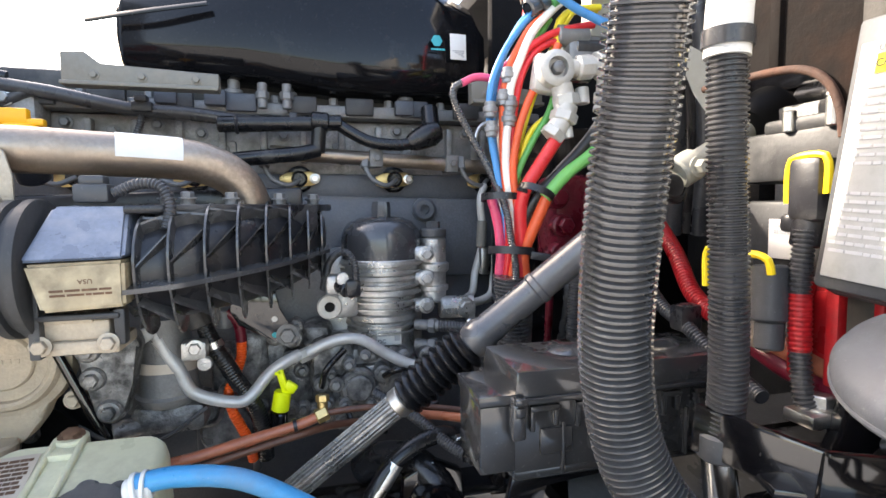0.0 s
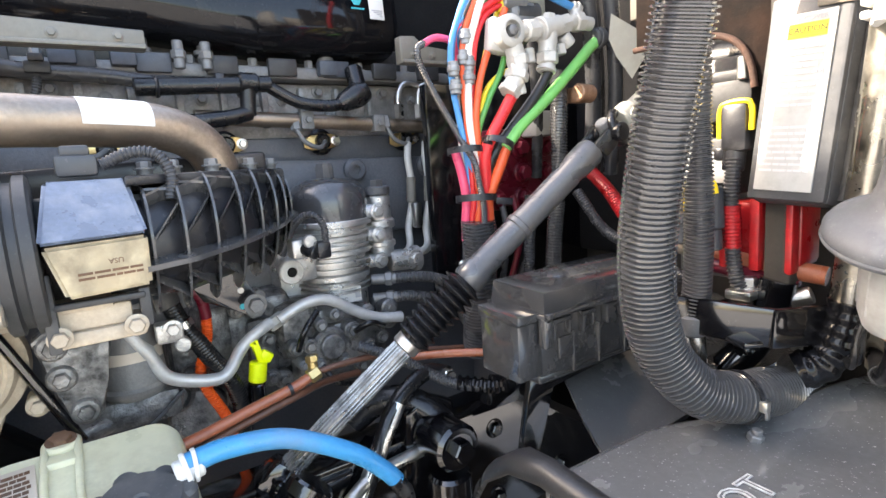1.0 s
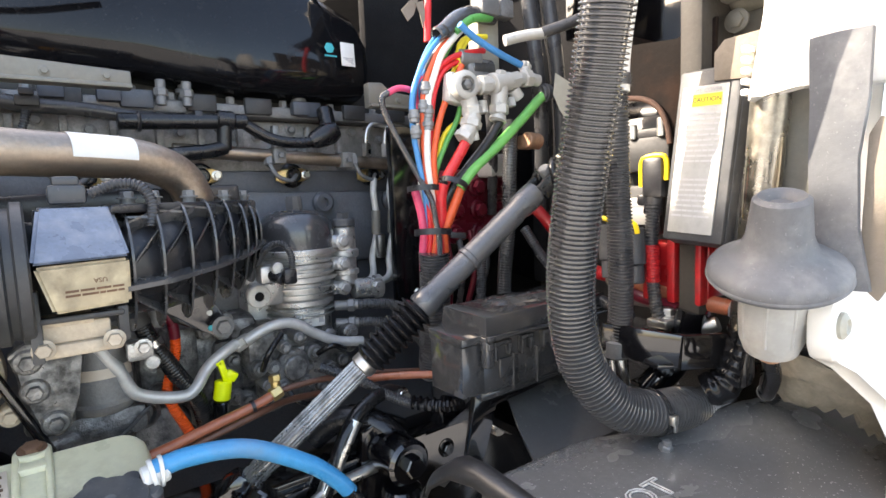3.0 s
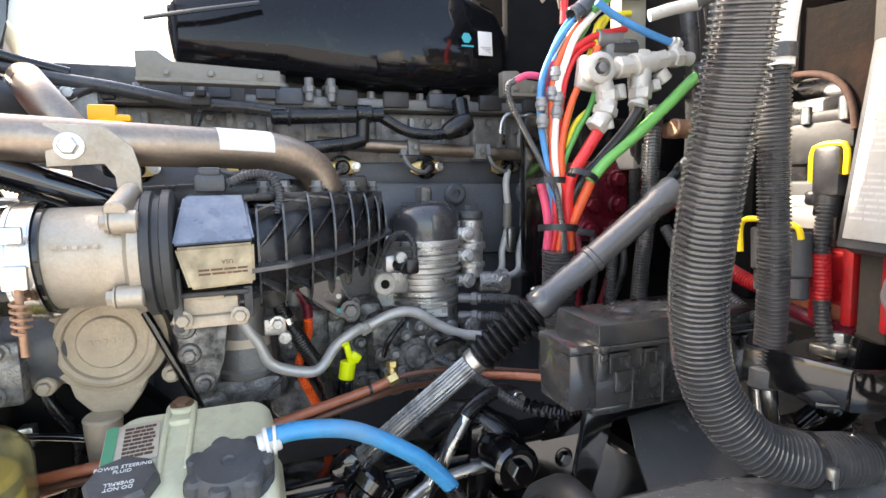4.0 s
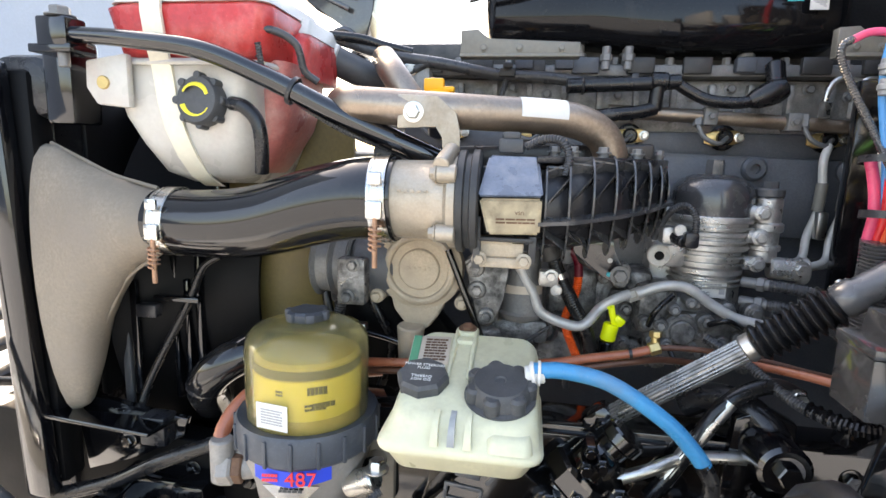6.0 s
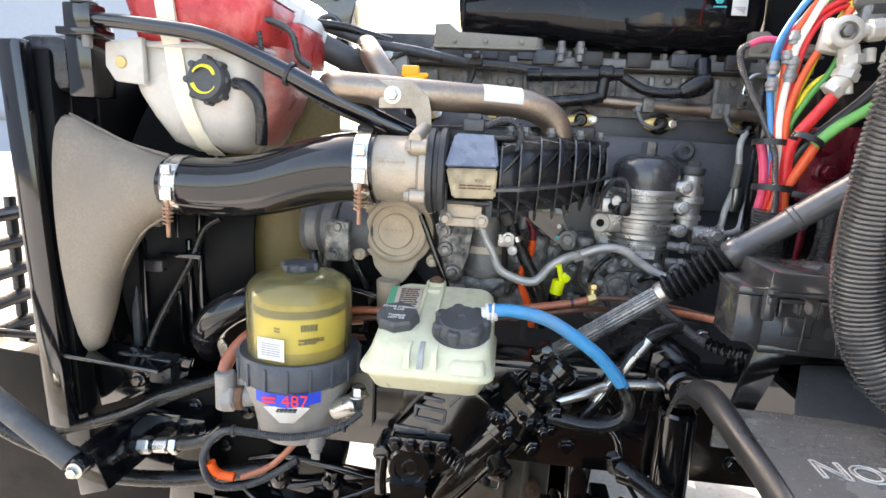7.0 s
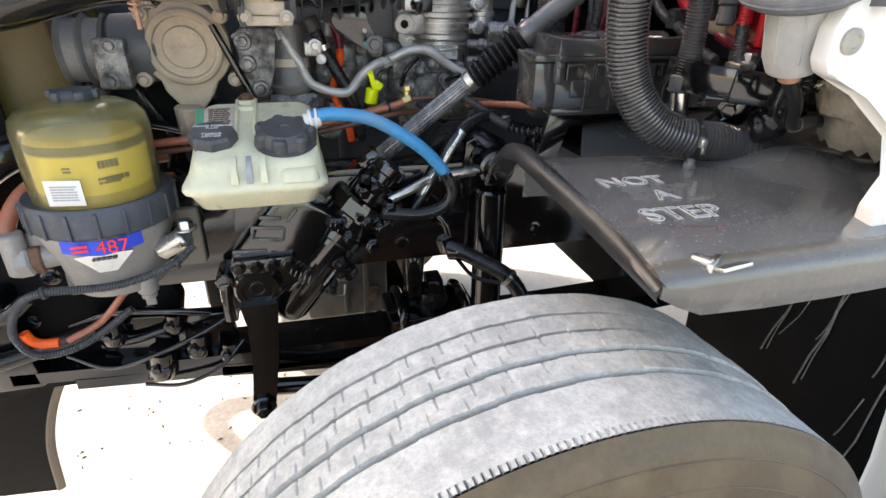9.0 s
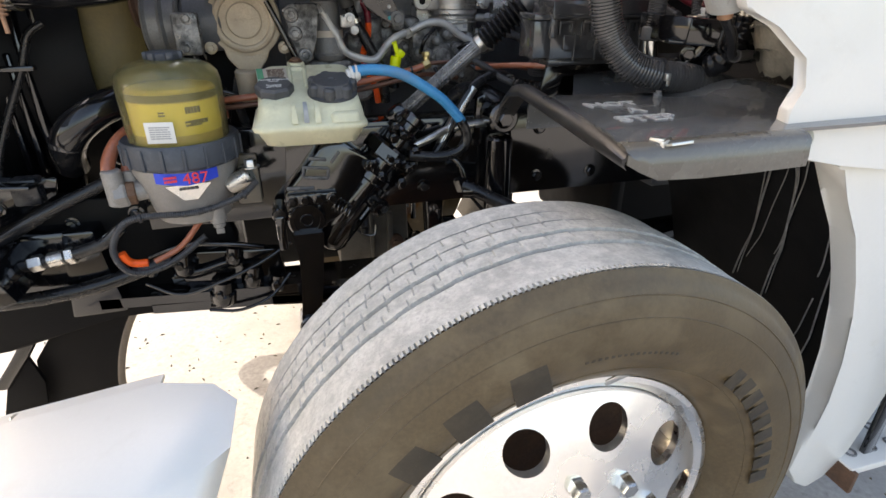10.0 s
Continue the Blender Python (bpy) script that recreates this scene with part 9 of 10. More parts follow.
# ---- small things on the engine ----
def head_harness():
    t = thing("engine_harness", "dusty black wiring harness along the cylinder head", "wiring harness", (-0.2, 0.95, 1.62))
    part("loom", tube([(-0.56, 0.95, 1.69), (-0.49, 0.95, 1.668), (-0.42, 0.95, 1.652), (-0.337, 0.95, 1.640), (-0.23, 0.948, 1.620), (-0.14, 0.948, 1.615), (-0.055, 0.945, 1.606), (0.05, 0.94, 1.607)], 0.011, 14, 0.01), M_CONDUIT2, t)
    part("loom_thin", tube([(-0.44, 0.955, 1.60), (-0.40, 0.95, 1.625), (-0.37, 0.95, 1.640)], 0.008, 12), M_CONDUIT2, t)
    part("branch", tube([(-0.212, 0.945, 1.615), (-0.215, 0.94, 1.595), (-0.222, 0.938, 1.575)], 0.006, 10, 0.004, (0.004, 0.0012)), M_CONDUIT2, t)
    part("clip", join(box((-0.21, 0.94, 1.622), (0.03, 0.02, 0.016), 0.003), box((-0.21, 0.935, 1.634), (0.018, 0.02, 0.01), 0.002)), M_DUSTY, t)
    part("tape_clip", box((0.02, 0.935, 1.607), (0.014, 0.026, 0.026), 0.003), M_PLASTIC, t)
    b = thing("breather_hose", "black rubber breather hose with moulded boot", "hose", (0.1, 0.93, 1.57))
    part("tee", join(rod((-0.10, 0.935, 1.598), (0.10, 0.93, 1.606), 0.0135, 20), rod((0.063, 0.93, 1.615), (0.058, 0.93, 1.555), 0.0125, 20), rod((0.048, 0.93, 1.607), (0.078, 0.93, 1.606), 0.0165, 20)), M_RUBBER, b)
    part("lower_hose", tube([(-0.075, 0.925, 1.54), (-0.02, 0.92, 1.546), (0.03, 0.925, 1.552), (0.06, 0.93, 1.560)], 0.0125, 18, 0.008), M_RUBBER, b)
    part("hose", tube([(0.09, 0.93, 1.606), (0.115, 0.928, 1.590), (0.15, 0.925, 1.574), (0.20, 0.922, 1.570), (0.235, 0.922, 1.578)], 0.0105, 16, 0.008), M_RUBBER, b)
    part("boot", lathe([(0.012, 0), (0.017, 0.01), (0.021, 0.03), (0.022, 0.045), (0.017, 0.06), (0.006, 0.066), (0, 0.066)], (0.215, 0.922, 1.572), (1, 0, 0.45), 28), M_RUBBER, b)
    part("boot_neck", rod((0.258, 0.925, 1.59), (0.258, 0.945, 1.64), 0.016, 20), M_RUBBER, b)
    part("collar", ring((-0.07, 0.935, 1.599), (1, 0, 0), 0.014, 0.003, 24, 6), M_PLASTIC, b)
    k = thing("sensor_plug", "blue-grey electrical plug on the valve cover", "connector", (0.215, 0.965, 1.64), "plugs on the valve cover")
    part("shell", box((0.215, 0.962, 1.640), (0.034, 0.02, 0.026), 0.003), M_COLLAR, k)
    for x in (-0.105, -0.18):
        copy_thing(k, Matrix.Translation((x, 0.965, 1.645)))
    for x in (-0.03, 0.01):
        s = thing("stud_post", "pale steel stud post on the valve cover", "stud", (x, 0.955, 1.64), "studs on the valve cover")
        part("post", join(rod((x, 0.955, 1.63), (x, 0.955, 1.672), 0.008, 14), rod((x, 0.955, 1.645), (x, 0.955, 1.658), 0.011, 6)), M_GREYCAST, s)
    r = thing("coolant_elbow", "black coolant elbow with pale ferrule beside the head", "hose", (-0.5, 0.93, 1.62))
    part("elbow", tube([(-0.42, 0.96, 1.60), (-0.47, 0.93, 1.61), (-0.51, 0.91, 1.625), (-0.54, 0.90, 1.64)], 0.027, 24, 0.01), M_CAP, r)
    part("ferrule", rod((-0.535, 0.90, 1.637), (-0.56, 0.89, 1.648), 0.029, 24), M_FITTING, r)
    part("line", tube([(-0.56, 0.93, 1.69), (-0.50, 0.94, 1.685), (-0.46, 0.95, 1.675), (-0.40, 0.96, 1.662)], 0.0095, 12), M_RUBBER, r)
    h = thing("outlet_housing", "grey cast outlet housing at the head's front", "casting", (-0.42, 0.95, 1.6))
    part("casting", box((-0.425, 0.985, 1.598), (0.13, 0.07, 0.09), 0.012), M_HEAD, h)
    part("bolt", bolt((-0.40, 0.948, 1.63), (0, -1, 0), 0.009, 0.008), M_STEEL, h)
    return t


head_harness()


COOLANT_TUBE = [(-0.176, 0.786, 1.295), (-0.167, 0.785, 1.282), (-0.155, 0.785, 1.256), (-0.144, 0.785, 1.240), (-0.133, 0.785, 1.213), (-0.122, 0.785, 1.200), (-0.096, 0.785, 1.189), (-0.065, 0.785, 1.183), (-0.048, 0.787, 1.191), (-0.027, 0.80, 1.213), (-0.005, 0.80, 1.230), (0.020, 0.81, 1.239)]


def lower_engine():
    t = thing("egr_tube", "bent grey steel coolant tube below the manifold", "pipe", (-0.09, 0.76, 1.2))
    part("tube", tube(COOLANT_TUBE, 0.0088, 16, 0.005), M_DULLPIPE, t)
    part("tube_sleeve", tube(COOLANT_TUBE[1:4], 0.0105, 16, 0.006), M_DULLPIPE, t)
    part("tube_end", tube([(0.031, 0.80, 1.243), (0.058, 0.80, 1.255), (0.086, 0.80, 1.261), (0.115, 0.80, 1.256), (0.150, 0.80, 1.233), (0.187, 0.795, 1.214), (0.233, 0.79, 1.205)], 0.0088, 16, 0.006), M_DULLPIPE, t)
    part("joint_nut", rod((0.018, 0.812, 1.233), (0.044, 0.818, 1.243), 0.0108, 6), M_FITTING, t)
    part("end_ferrule", rod((-0.186, 0.786, 1.298), (-0.176, 0.785, 1.282), 0.0120, 16), M_DULLPIPE, t)
    part("clamp", join(box((-0.118, 0.768, 1.268), (0.032, 0.026, 0.026), 0.004), bolt((-0.115, 0.752, 1.274), (0, -1, 0), 0.008, 0.007), rod((-0.105, 0.765, 1.25), (-0.105, 0.755, 1.25), 0.010, 16)), M_CAST, t)
    b = thing("drain_hose", "black rubber hose with steel clamp", "hose", (-0.06, 0.82, 1.12))
    part("hose", tube([(-0.114, 0.795, 1.315), (-0.105, 0.795, 1.282), (-0.094, 0.795, 1.256), (-0.082, 0.795, 1.236), (-0.070, 0.795, 1.213), (-0.054, 0.798, 1.185), (-0.043, 0.802, 1.161), (-0.036, 0.81, 1.125), (-0.034, 0.82, 1.08)], 0.0125, 18, 0.004, (0.0045, 0.0006)), M_RUBBER, b)
    part("clamp", band((-0.0985, 0.795, 1.267), (0.35, 0, -1), 0.0127, 0.010, 0.0012, 24), M_CHROME, b, "bright steel clamp")
    part("neck", rod((-0.122, 0.79, 1.32), (-0.112, 0.79, 1.295), 0.0165, 20), M_DUSTY, b)
    o = thing("orange_conduit", "orange corrugated wire conduit", "conduit", (-0.06, 0.84, 1.1))
    part("sleeve", tube([(-0.064, 0.826, 1.262), (-0.066, 0.826, 1.235), (-0.075, 0.822, 1.210), (-0.083, 0.812, 1.188), (-0.078, 0.806, 1.163), (-0.068, 0.806, 1.140), (-0.058, 0.808, 1.115), (-0.052, 0.815, 1.08)], 0.0078, 14, 0.004, (0.004, 0.0010)), M_ORANGE, o)
    part("red_tip", tube([(-0.083, 0.822, 1.308), (-0.072, 0.822, 1.300), (-0.066, 0.824, 1.285), (-0.064, 0.826, 1.262)], 0.0080, 14), M_DARKRED, o)
    part("plug", rod((-0.088, 0.83, 1.285), (-0.085, 0.825, 1.312), 0.0125, 18), M_UNION, o)
    y = thing("dipstick_plug", "neon yellow plastic plug handle", "plug", (-0.009, 0.805, 1.15))
    part("handle", join(rod((-0.011, 0.80, 1.158), (-0.006, 0.80, 1.188), 0.0130, 18), box((-0.006, 0.797, 1.205), (0.011, 0.010, 0.044), 0.004, (0, -14, 0)), box((0.005, 0.797, 1.194), (0.020, 0.010, 0.016), 0.004, (0, 38, 0)), box((-0.012, 0.797, 1.219), (0.016, 0.010, 0.012), 0.004, (0, 25, 0))), M_NEON, y)
    part("neck", rod((-0.013, 0.805, 1.115), (-0.012, 0.80, 1.157), 0.0125, 16), M_PAINT, y)
    k = thing("lift_bracket", "black steel bracket with two painted dots", "bracket", (-0.02, 0.81, 1.28))
    part("arm", prism([(-0.075, 1.345), (-0.012, 1.338), (-0.010, 1.310), (0.012, 1.278), (0.014, 1.262), (0.004, 1.254), (-0.012, 1.260), (-0.066, 1.288), (-0.078, 1.31)], 0.012, upright(0, 0.824, 0), 0.002), M_PAINT, k)
    part("bolt", bolt((0.003, 0.812, 1.270), (0, -1, 0), 0.0115, 0.010), M_GREYCAST, k)
    part("dot", lathe([(0.0045, 0), (0.004, 0.001), (0, 0.001)], (-0.015, 0.812, 1.295), (0, -1, 0), 14), M_WHITE, k)
    part("dot", lathe([(0.0045, 0), (0.004, 0.001), (0, 0.001)], (-0.015, 0.812, 1.271), (0, -1, 0), 14), M_TEALLOGO, k)
    p = thing("fuel_pump", "grey cast pump bracket with bolts", "pump", (-0.2, 0.75, 1.2))
    part("bracket", prism([(-0.258, 1.292), (-0.24, 1.305), (-0.185, 1.305), (-0.178, 1.285), (-0.195, 1.235), (-0.198, 1.195), (-0.215, 1.182), (-0.235, 1.19), (-0.238, 1.24)], 0.03, upright(0, 0.772, 0), 0.005), M_OILYCAST, p)
    for x, z in ((-0.238, 1.283), (-0.234, 1.246), (-0.217, 1.202)):
        part("lug", join(rod((x, 0.752, z), (x, 0.738, z), 0.0155, 20), bolt((x, 0.738, z), (0, -1, 0), 0.009, 0.008)), M_OILYCAST, p)
    part("canister", lathe([(0, 0), (0.036, 0), (0.042, 0.006), (0.044, 0.014), (0.040, 0.018), (0.036, 0.07), (0.033, 0.10), (0.030, 0.125), (0, 0.125)], (-0.163, 0.815, 1.185), (0, -0.05, 1), 36), M_GREYCAST, p, "grey cylindrical canister")
    part("label", lathe([(0.0375, 0), (0.0381, 0), (0.0375, 0.028), (0.0369, 0.028)], (-0.163, 0.8135, 1.222), (0, -0.05, 1), 36, closed=True), M_BEIGELABEL, p, "worn yellowed label")
    part("base", join(box((-0.16, 0.83, 1.165), (0.10, 0.09, 0.045), 0.015), rod((-0.19, 0.80, 1.16), (-0.23, 0.79, 1.155), 0.014, 18)), M_OILYCAST, p)
    part("ring_boss", lathe([(0.024, 0), (0.024, 0.03), (0.018, 0.034), (0.014, 0.028), (0.009, 0.028), (0.009, 0.033), (0, 0.033)], (-0.116, 0.855, 1.158), (0, -1, 0), 28), M_OILYCAST, p)
    part("lower_drum", lathe([(0, 0.04), (0.034, 0.04), (0.040, 0.034), (0.042, 0.0), (0, 0.0)], (-0.085, 0.87, 1.118), (-0.2, -1, 0.1), 32), M_OILYCAST, p)
    part("thin_wire", tube([(-0.25, 0.73, 1.19), (-0.21, 0.74, 1.158), (-0.16, 0.76, 1.152), (-0.11, 0.79, 1.178)], 0.003, 8), M_CONDUIT, p)
    part("stay", rod((-0.285, 0.745, 1.31), (-0.225, 0.745, 1.165), 0.006, 10), M_PAINT, p)
    rng = random.Random(17)
    q = thing("side_casting", "rough cast aluminium housings with many bolts", "casting", (-0.02, 0.9, 1.1))
    for kx in range(6):
        x = -0.09 + 0.035 * kx
        part("lump", box((x, 0.90 - 0.01 * (kx % 2), 1.19 + 0.02 * math.sin(kx * 2.1)), (0.05, 0.09, 0.10 + 0.03 * (kx % 3)), 0.016, (0, 0, 10 * math.sin(kx))), M_OILYCAST, q)
    for kx in range(16):
        pp = Vector((-0.10 + 0.22 * rng.random(), 0.845 - 0.006 * rng.random(), 1.12 + 0.16 * rng.random()))
        part("boss", join(rod(pp + Vector((0, 0.03, 0)), pp, 0.011 + 0.005 * rng.random(), 16), bolt(pp, (0, -1, 0), 0.007, 0.006)), M_OILYCAST, q)
    part("back_plate", box((-0.05, 0.955, 1.24), (0.42, 0.03, 0.24), 0.01), M_GREYCAST, q)
    w = thing("fuel_pump_cluster", "greasy grey pump with stub pipes and bolts", "pump", (0.11, 0.83, 1.15))
    part("body", join(rod((0.107, 0.86, 1.184), (0.107, 0.795, 1.184), 0.030, 32), rod((0.107, 0.797, 1.184), (0.107, 0.786, 1.184), 0.020, 28), box((0.13, 0.85, 1.205), (0.10, 0.06, 0.07), 0.014)), M_OILYCAST, w)
    for x, z, r in ((0.073, 1.192, 0.012), (0.144, 1.202, 0.014), (0.172, 1.168, 0.012), (0.093, 1.221, 0.010), (0.050, 1.194, 0.012), (0.117, 1.234, 0.009), (0.197, 1.178, 0.011), (0.125, 1.158, 0.010), (0.085, 1.160, 0.010), (0.155, 1.140, 0.011), (0.060, 1.165, 0.009)):
        part("stub", join(rod((x, 0.83, z), (x, 0.792, z), r, 20), rod((x, 0.793, z), (x - 0.002, 0.783, z + 0.001), r * 0.62, 6)), M_OILYCAST if r > 0.0105 else M_GREYCAST, w)
    for a, b2, c2 in (((0.050, 0.785, 1.194), (0.058, 0.77, 1.225), (0.085, 0.785, 1.248)), ((0.144, 0.785, 1.202), (0.165, 0.768, 1.215), (0.195, 0.785, 1.200)), ((0.172, 0.785, 1.168), (0.195, 0.765, 1.150), (0.225, 0.77, 1.158)), ((0.085, 0.785, 1.160), (0.10, 0.765, 1.135), (0.145, 0.775, 1.118))):
        part("stub_pipe", tube([a, b2, c2], 0.0048, 12, 0.006), M_RUBBER, w)
    # hoses crossing below
    h = thing("coolant_hose", "copper-brown hoses running along the engine", "hose", (-0.1, 0.7, 1.13))
    run = [(-0.50, 0.76, 1.085), (-0.42, 0.705, 1.112), (-0.30, 0.695, 1.124), (-0.20, 0.695, 1.130), (-0.117, 0.700, 1.139), (-0.048, 0.712, 1.149), (0.018, 0.718, 1.161), (0.09, 0.715, 1.174), (0.16, 0.715, 1.178), (0.235, 0.705, 1.176), (0.32, 0.685, 1.160)]
    part("hose", tube([(x, y, z + 0.006) for x, y, z in run[:7]] + [(0.045, 0.719, 1.176)], 0.0072, 18, 0.01), M_BROWN, h)
    part("hose_nut", join(rod((0.040, 0.719, 1.174), (0.056, 0.720, 1.180), 0.0105, 6), rod((0.049, 0.722, 1.180), (0.049, 0.725, 1.200), 0.007, 14), rod((0.049, 0.724, 1.193), (0.049, 0.7255, 1.203), 0.0095, 6)), M_BRASS, h, "dull brass union")
    part("thin_tube", tube([(0.050, 0.720, 1.178), (0.093, 0.720, 1.180), (0.144, 0.720, 1.178), (0.202, 0.715, 1.172), (0.26, 0.70, 1.165), (0.32, 0.685, 1.158)], 0.0046, 14, 0.01), M_TUBEBROWN, h, "thin brown tube")
    part("second_hose", tube([(x, y + 0.004, z - 0.010) for x, y, z in run[:7]] + [(0.07, 0.745, 1.150), (0.14, 0.78, 1.135)], 0.0055, 18, 0.01), M_TUBEBROWN, h)
    part("tie", band((0.012, 0.718, 1.166), (1, 0.05, 0.18), 0.0076, 0.005, 0.0015, 24), M_PLASTIC, h)
    part("right_run", tube([(0.17, 0.72, 1.165), (0.23, 0.66, 1.175), (0.29, 0.60, 1.178), (0.34, 0.56, 1.18)], 0.0062, 16), M_BROWN, h)
    return t


lower_engine()


def front_harness():
    """Hoses and brackets in front of a near-black cover added to darken the block."""
    t = thing("lower_bracket", "added near-black cover with hoses under the belt drive", "bracket", (-0.46, 0.92, 1.0))
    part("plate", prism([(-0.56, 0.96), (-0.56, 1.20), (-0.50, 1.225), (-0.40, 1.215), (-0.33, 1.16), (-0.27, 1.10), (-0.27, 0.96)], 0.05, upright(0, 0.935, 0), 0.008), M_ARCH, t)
    for x, z in ((-0.53, 1.18), (-0.45, 1.19), (-0.37, 1.13), (-0.31, 1.07), (-0.50, 1.05)):
        part("bolt", bolt((x, 0.885, z), (0, -1, 0), 0.010, 0.009), M_SHAFT, t)
    for k, (x, dx) in enumerate(((-0.545, 0.03), (-0.50, -0.02), (-0.455, 0.05), (-0.35, -0.03))):
        part("hose", tube([(x, 0.86, 1.23 - 0.01 * k), (x + 0.4 * dx, 0.845, 1.17), (x + dx, 0.85, 1.10), (x + 0.6 * dx, 0.86, 1.02), (x, 0.87, 0.96)], 0.009 + 0.002 * (k % 2), 14, 0.01, (0.0045, 0.0011) if k % 2 else None), M_RUBBER if k % 2 == 0 else M_CONDUIT2, t)
    part("pipe", tube([(-0.58, 0.84, 1.12), (-0.50, 0.825, 1.135), (-0.42, 0.82, 1.125), (-0.34, 0.83, 1.10), (-0.28, 0.86, 1.08)], 0.006, 12, 0.01), M_PAINT, t)
    part("clip", box((-0.46, 0.83, 1.13), (0.02, 0.024, 0.03), 0.004), M_STEEL, t)
    return t


front_harness()


def bay_floor_lines():
    t = thing("steel_oil_line", "bent steel line with black hose end", "pipe", (0.1, 0.64, 1.0))
    part("line", tube([(0.235, 0.66, 1.142), (0.205, 0.66, 1.155), (0.165, 0.65, 1.150), (0.125, 0.64, 1.125), (0.09, 0.63, 1.07), (0.06, 0.625, 1.02), (0.035, 0.62, 0.985)], 0.0115, 16, 0.008), M_RUBBER, t)
    part("steel_section", tube([(0.135, 0.642, 1.133), (0.11, 0.635, 1.10), (0.085, 0.63, 1.062), (0.055, 0.625, 1.012)], 0.0121, 16, 0.008), M_STEEL, t)
    part("eye", join(rod((0.225, 0.655, 1.146), (0.225, 0.64, 1.146), 0.012, 6)), M_STEEL, t)
    f = thing("oil_hose_elbow", "black rubber elbow with hexagon fitting on the shock mount", "hose", (0.18, 0.66, 1.07))
    part("elbow", tube([(0.10, 0.72, 1.09), (0.13, 0.70, 1.115), (0.165, 0.67, 1.118), (0.19, 0.64, 1.10), (0.20, 0.62, 1.075)], 0.021, 20, 0.01), M_RUBBER, f)
    part("nut", join(rod((0.196, 0.628, 1.085), (0.205, 0.612, 1.06), 0.026, 6), rod((0.203, 0.616, 1.066), (0.209, 0.605, 1.048), 0.021, 20)), M_PAINT, f)
    a = thing("brake_hose", "glossy black brake hose clipped to the rail", "hose", (0.1, 0.55, 0.85))
    part("pipe", tube([(0.07, 0.60, 0.995), (0.09, 0.588, 0.975), (0.098, 0.582, 0.945), (0.10, 0.58, 0.925)], 0.007, 12), M_PAINT, a)
    part("hose", tube([(0.095, 0.58, 0.928), (0.12, 0.565, 0.918), (0.155, 0.545, 0.902), (0.20, 0.515, 0.878), (0.225, 0.49, 0.83), (0.23, 0.46, 0.76), (0.22, 0.42, 0.66)], 0.0155, 18, 0.008), M_RUBBER, a)
    part("union", join(rod((0.088, 0.585, 0.945), (0.098, 0.58, 0.915), 0.0165, 6), rod((0.098, 0.58, 0.915), (0.12, 0.566, 0.918), 0.0175, 16)), M_PAINT, a)
    part("band", band((0.20, 0.515, 0.878), (0.7, -0.4, -0.6), 0.016, 0.008, 0.002, 20), M_STEEL, a)
    part("lead", tube([(0.11, 0.572, 0.905), (0.14, 0.55, 0.87), (0.18, 0.53, 0.862), (0.205, 0.51, 0.87)], 0.004, 8), M_RUBBER, a)
    l = thing("wire_loom", "black wire loom with crimped fittings beside the fuse box", "wiring harness", (0.2, 0.6, 1.15))
    part("loom", tube([(0.12, 0.72, 1.20), (0.17, 0.68, 1.175), (0.215, 0.63, 1.145), (0.26, 0.58, 1.14), (0.32, 0.55, 1.15)], 0.008, 12, 0.004, (0.004, 0.001)), M_CONDUIT2, l)
    part("foil", tube([(0.225, 0.62, 1.143), (0.26, 0.58, 1.14), (0.285, 0.565, 1.143)], 0.0115, 7, 0.009, (0.011, 0.003)), M_GLOSS, l, "crumpled shiny black wrap")
    part("plug", join(box((0.29, 0.60, 1.125), (0.05, 0.02, 0.03), 0.004, (0, 20, 0))), M_GLOSS, l)
    part("plug", join(box((0.265, 0.605, 1.122), (0.016, 0.024, 0.034), 0.004, (0, 20, 0))), M_GLOSS, l)
    e = thing("cushion_stud", "round steel stud with rubber cushion on the rail side", "stud", (0.42, 0.64, 1.04))
    part("cushion", join(rod((0.42, 0.655, 1.043), (0.42, 0.63, 1.043), 0.020, 22), rod((0.42, 0.63, 1.043), (0.42, 0.605, 1.043), 0.008, 14)), M_STEEL, e)
    w = thing("inner_apron", "black painted inner apron between rail and splash panel", "panel", (0.45, 0.58, 1.1))
    part("sheet", loft([[Vector((x, 0.655, 1.07)), Vector((x, 0.60, 1.10)), Vector((x, 0.50, 1.19)), Vector((x, 0.50, 1.184)), Vector((x, 0.60, 1.094)), Vector((x, 0.655, 1.062))] for x in (0.27, 0.5, 0.75)]), M_PAINT, w)
    return t


bay_floor_lines()


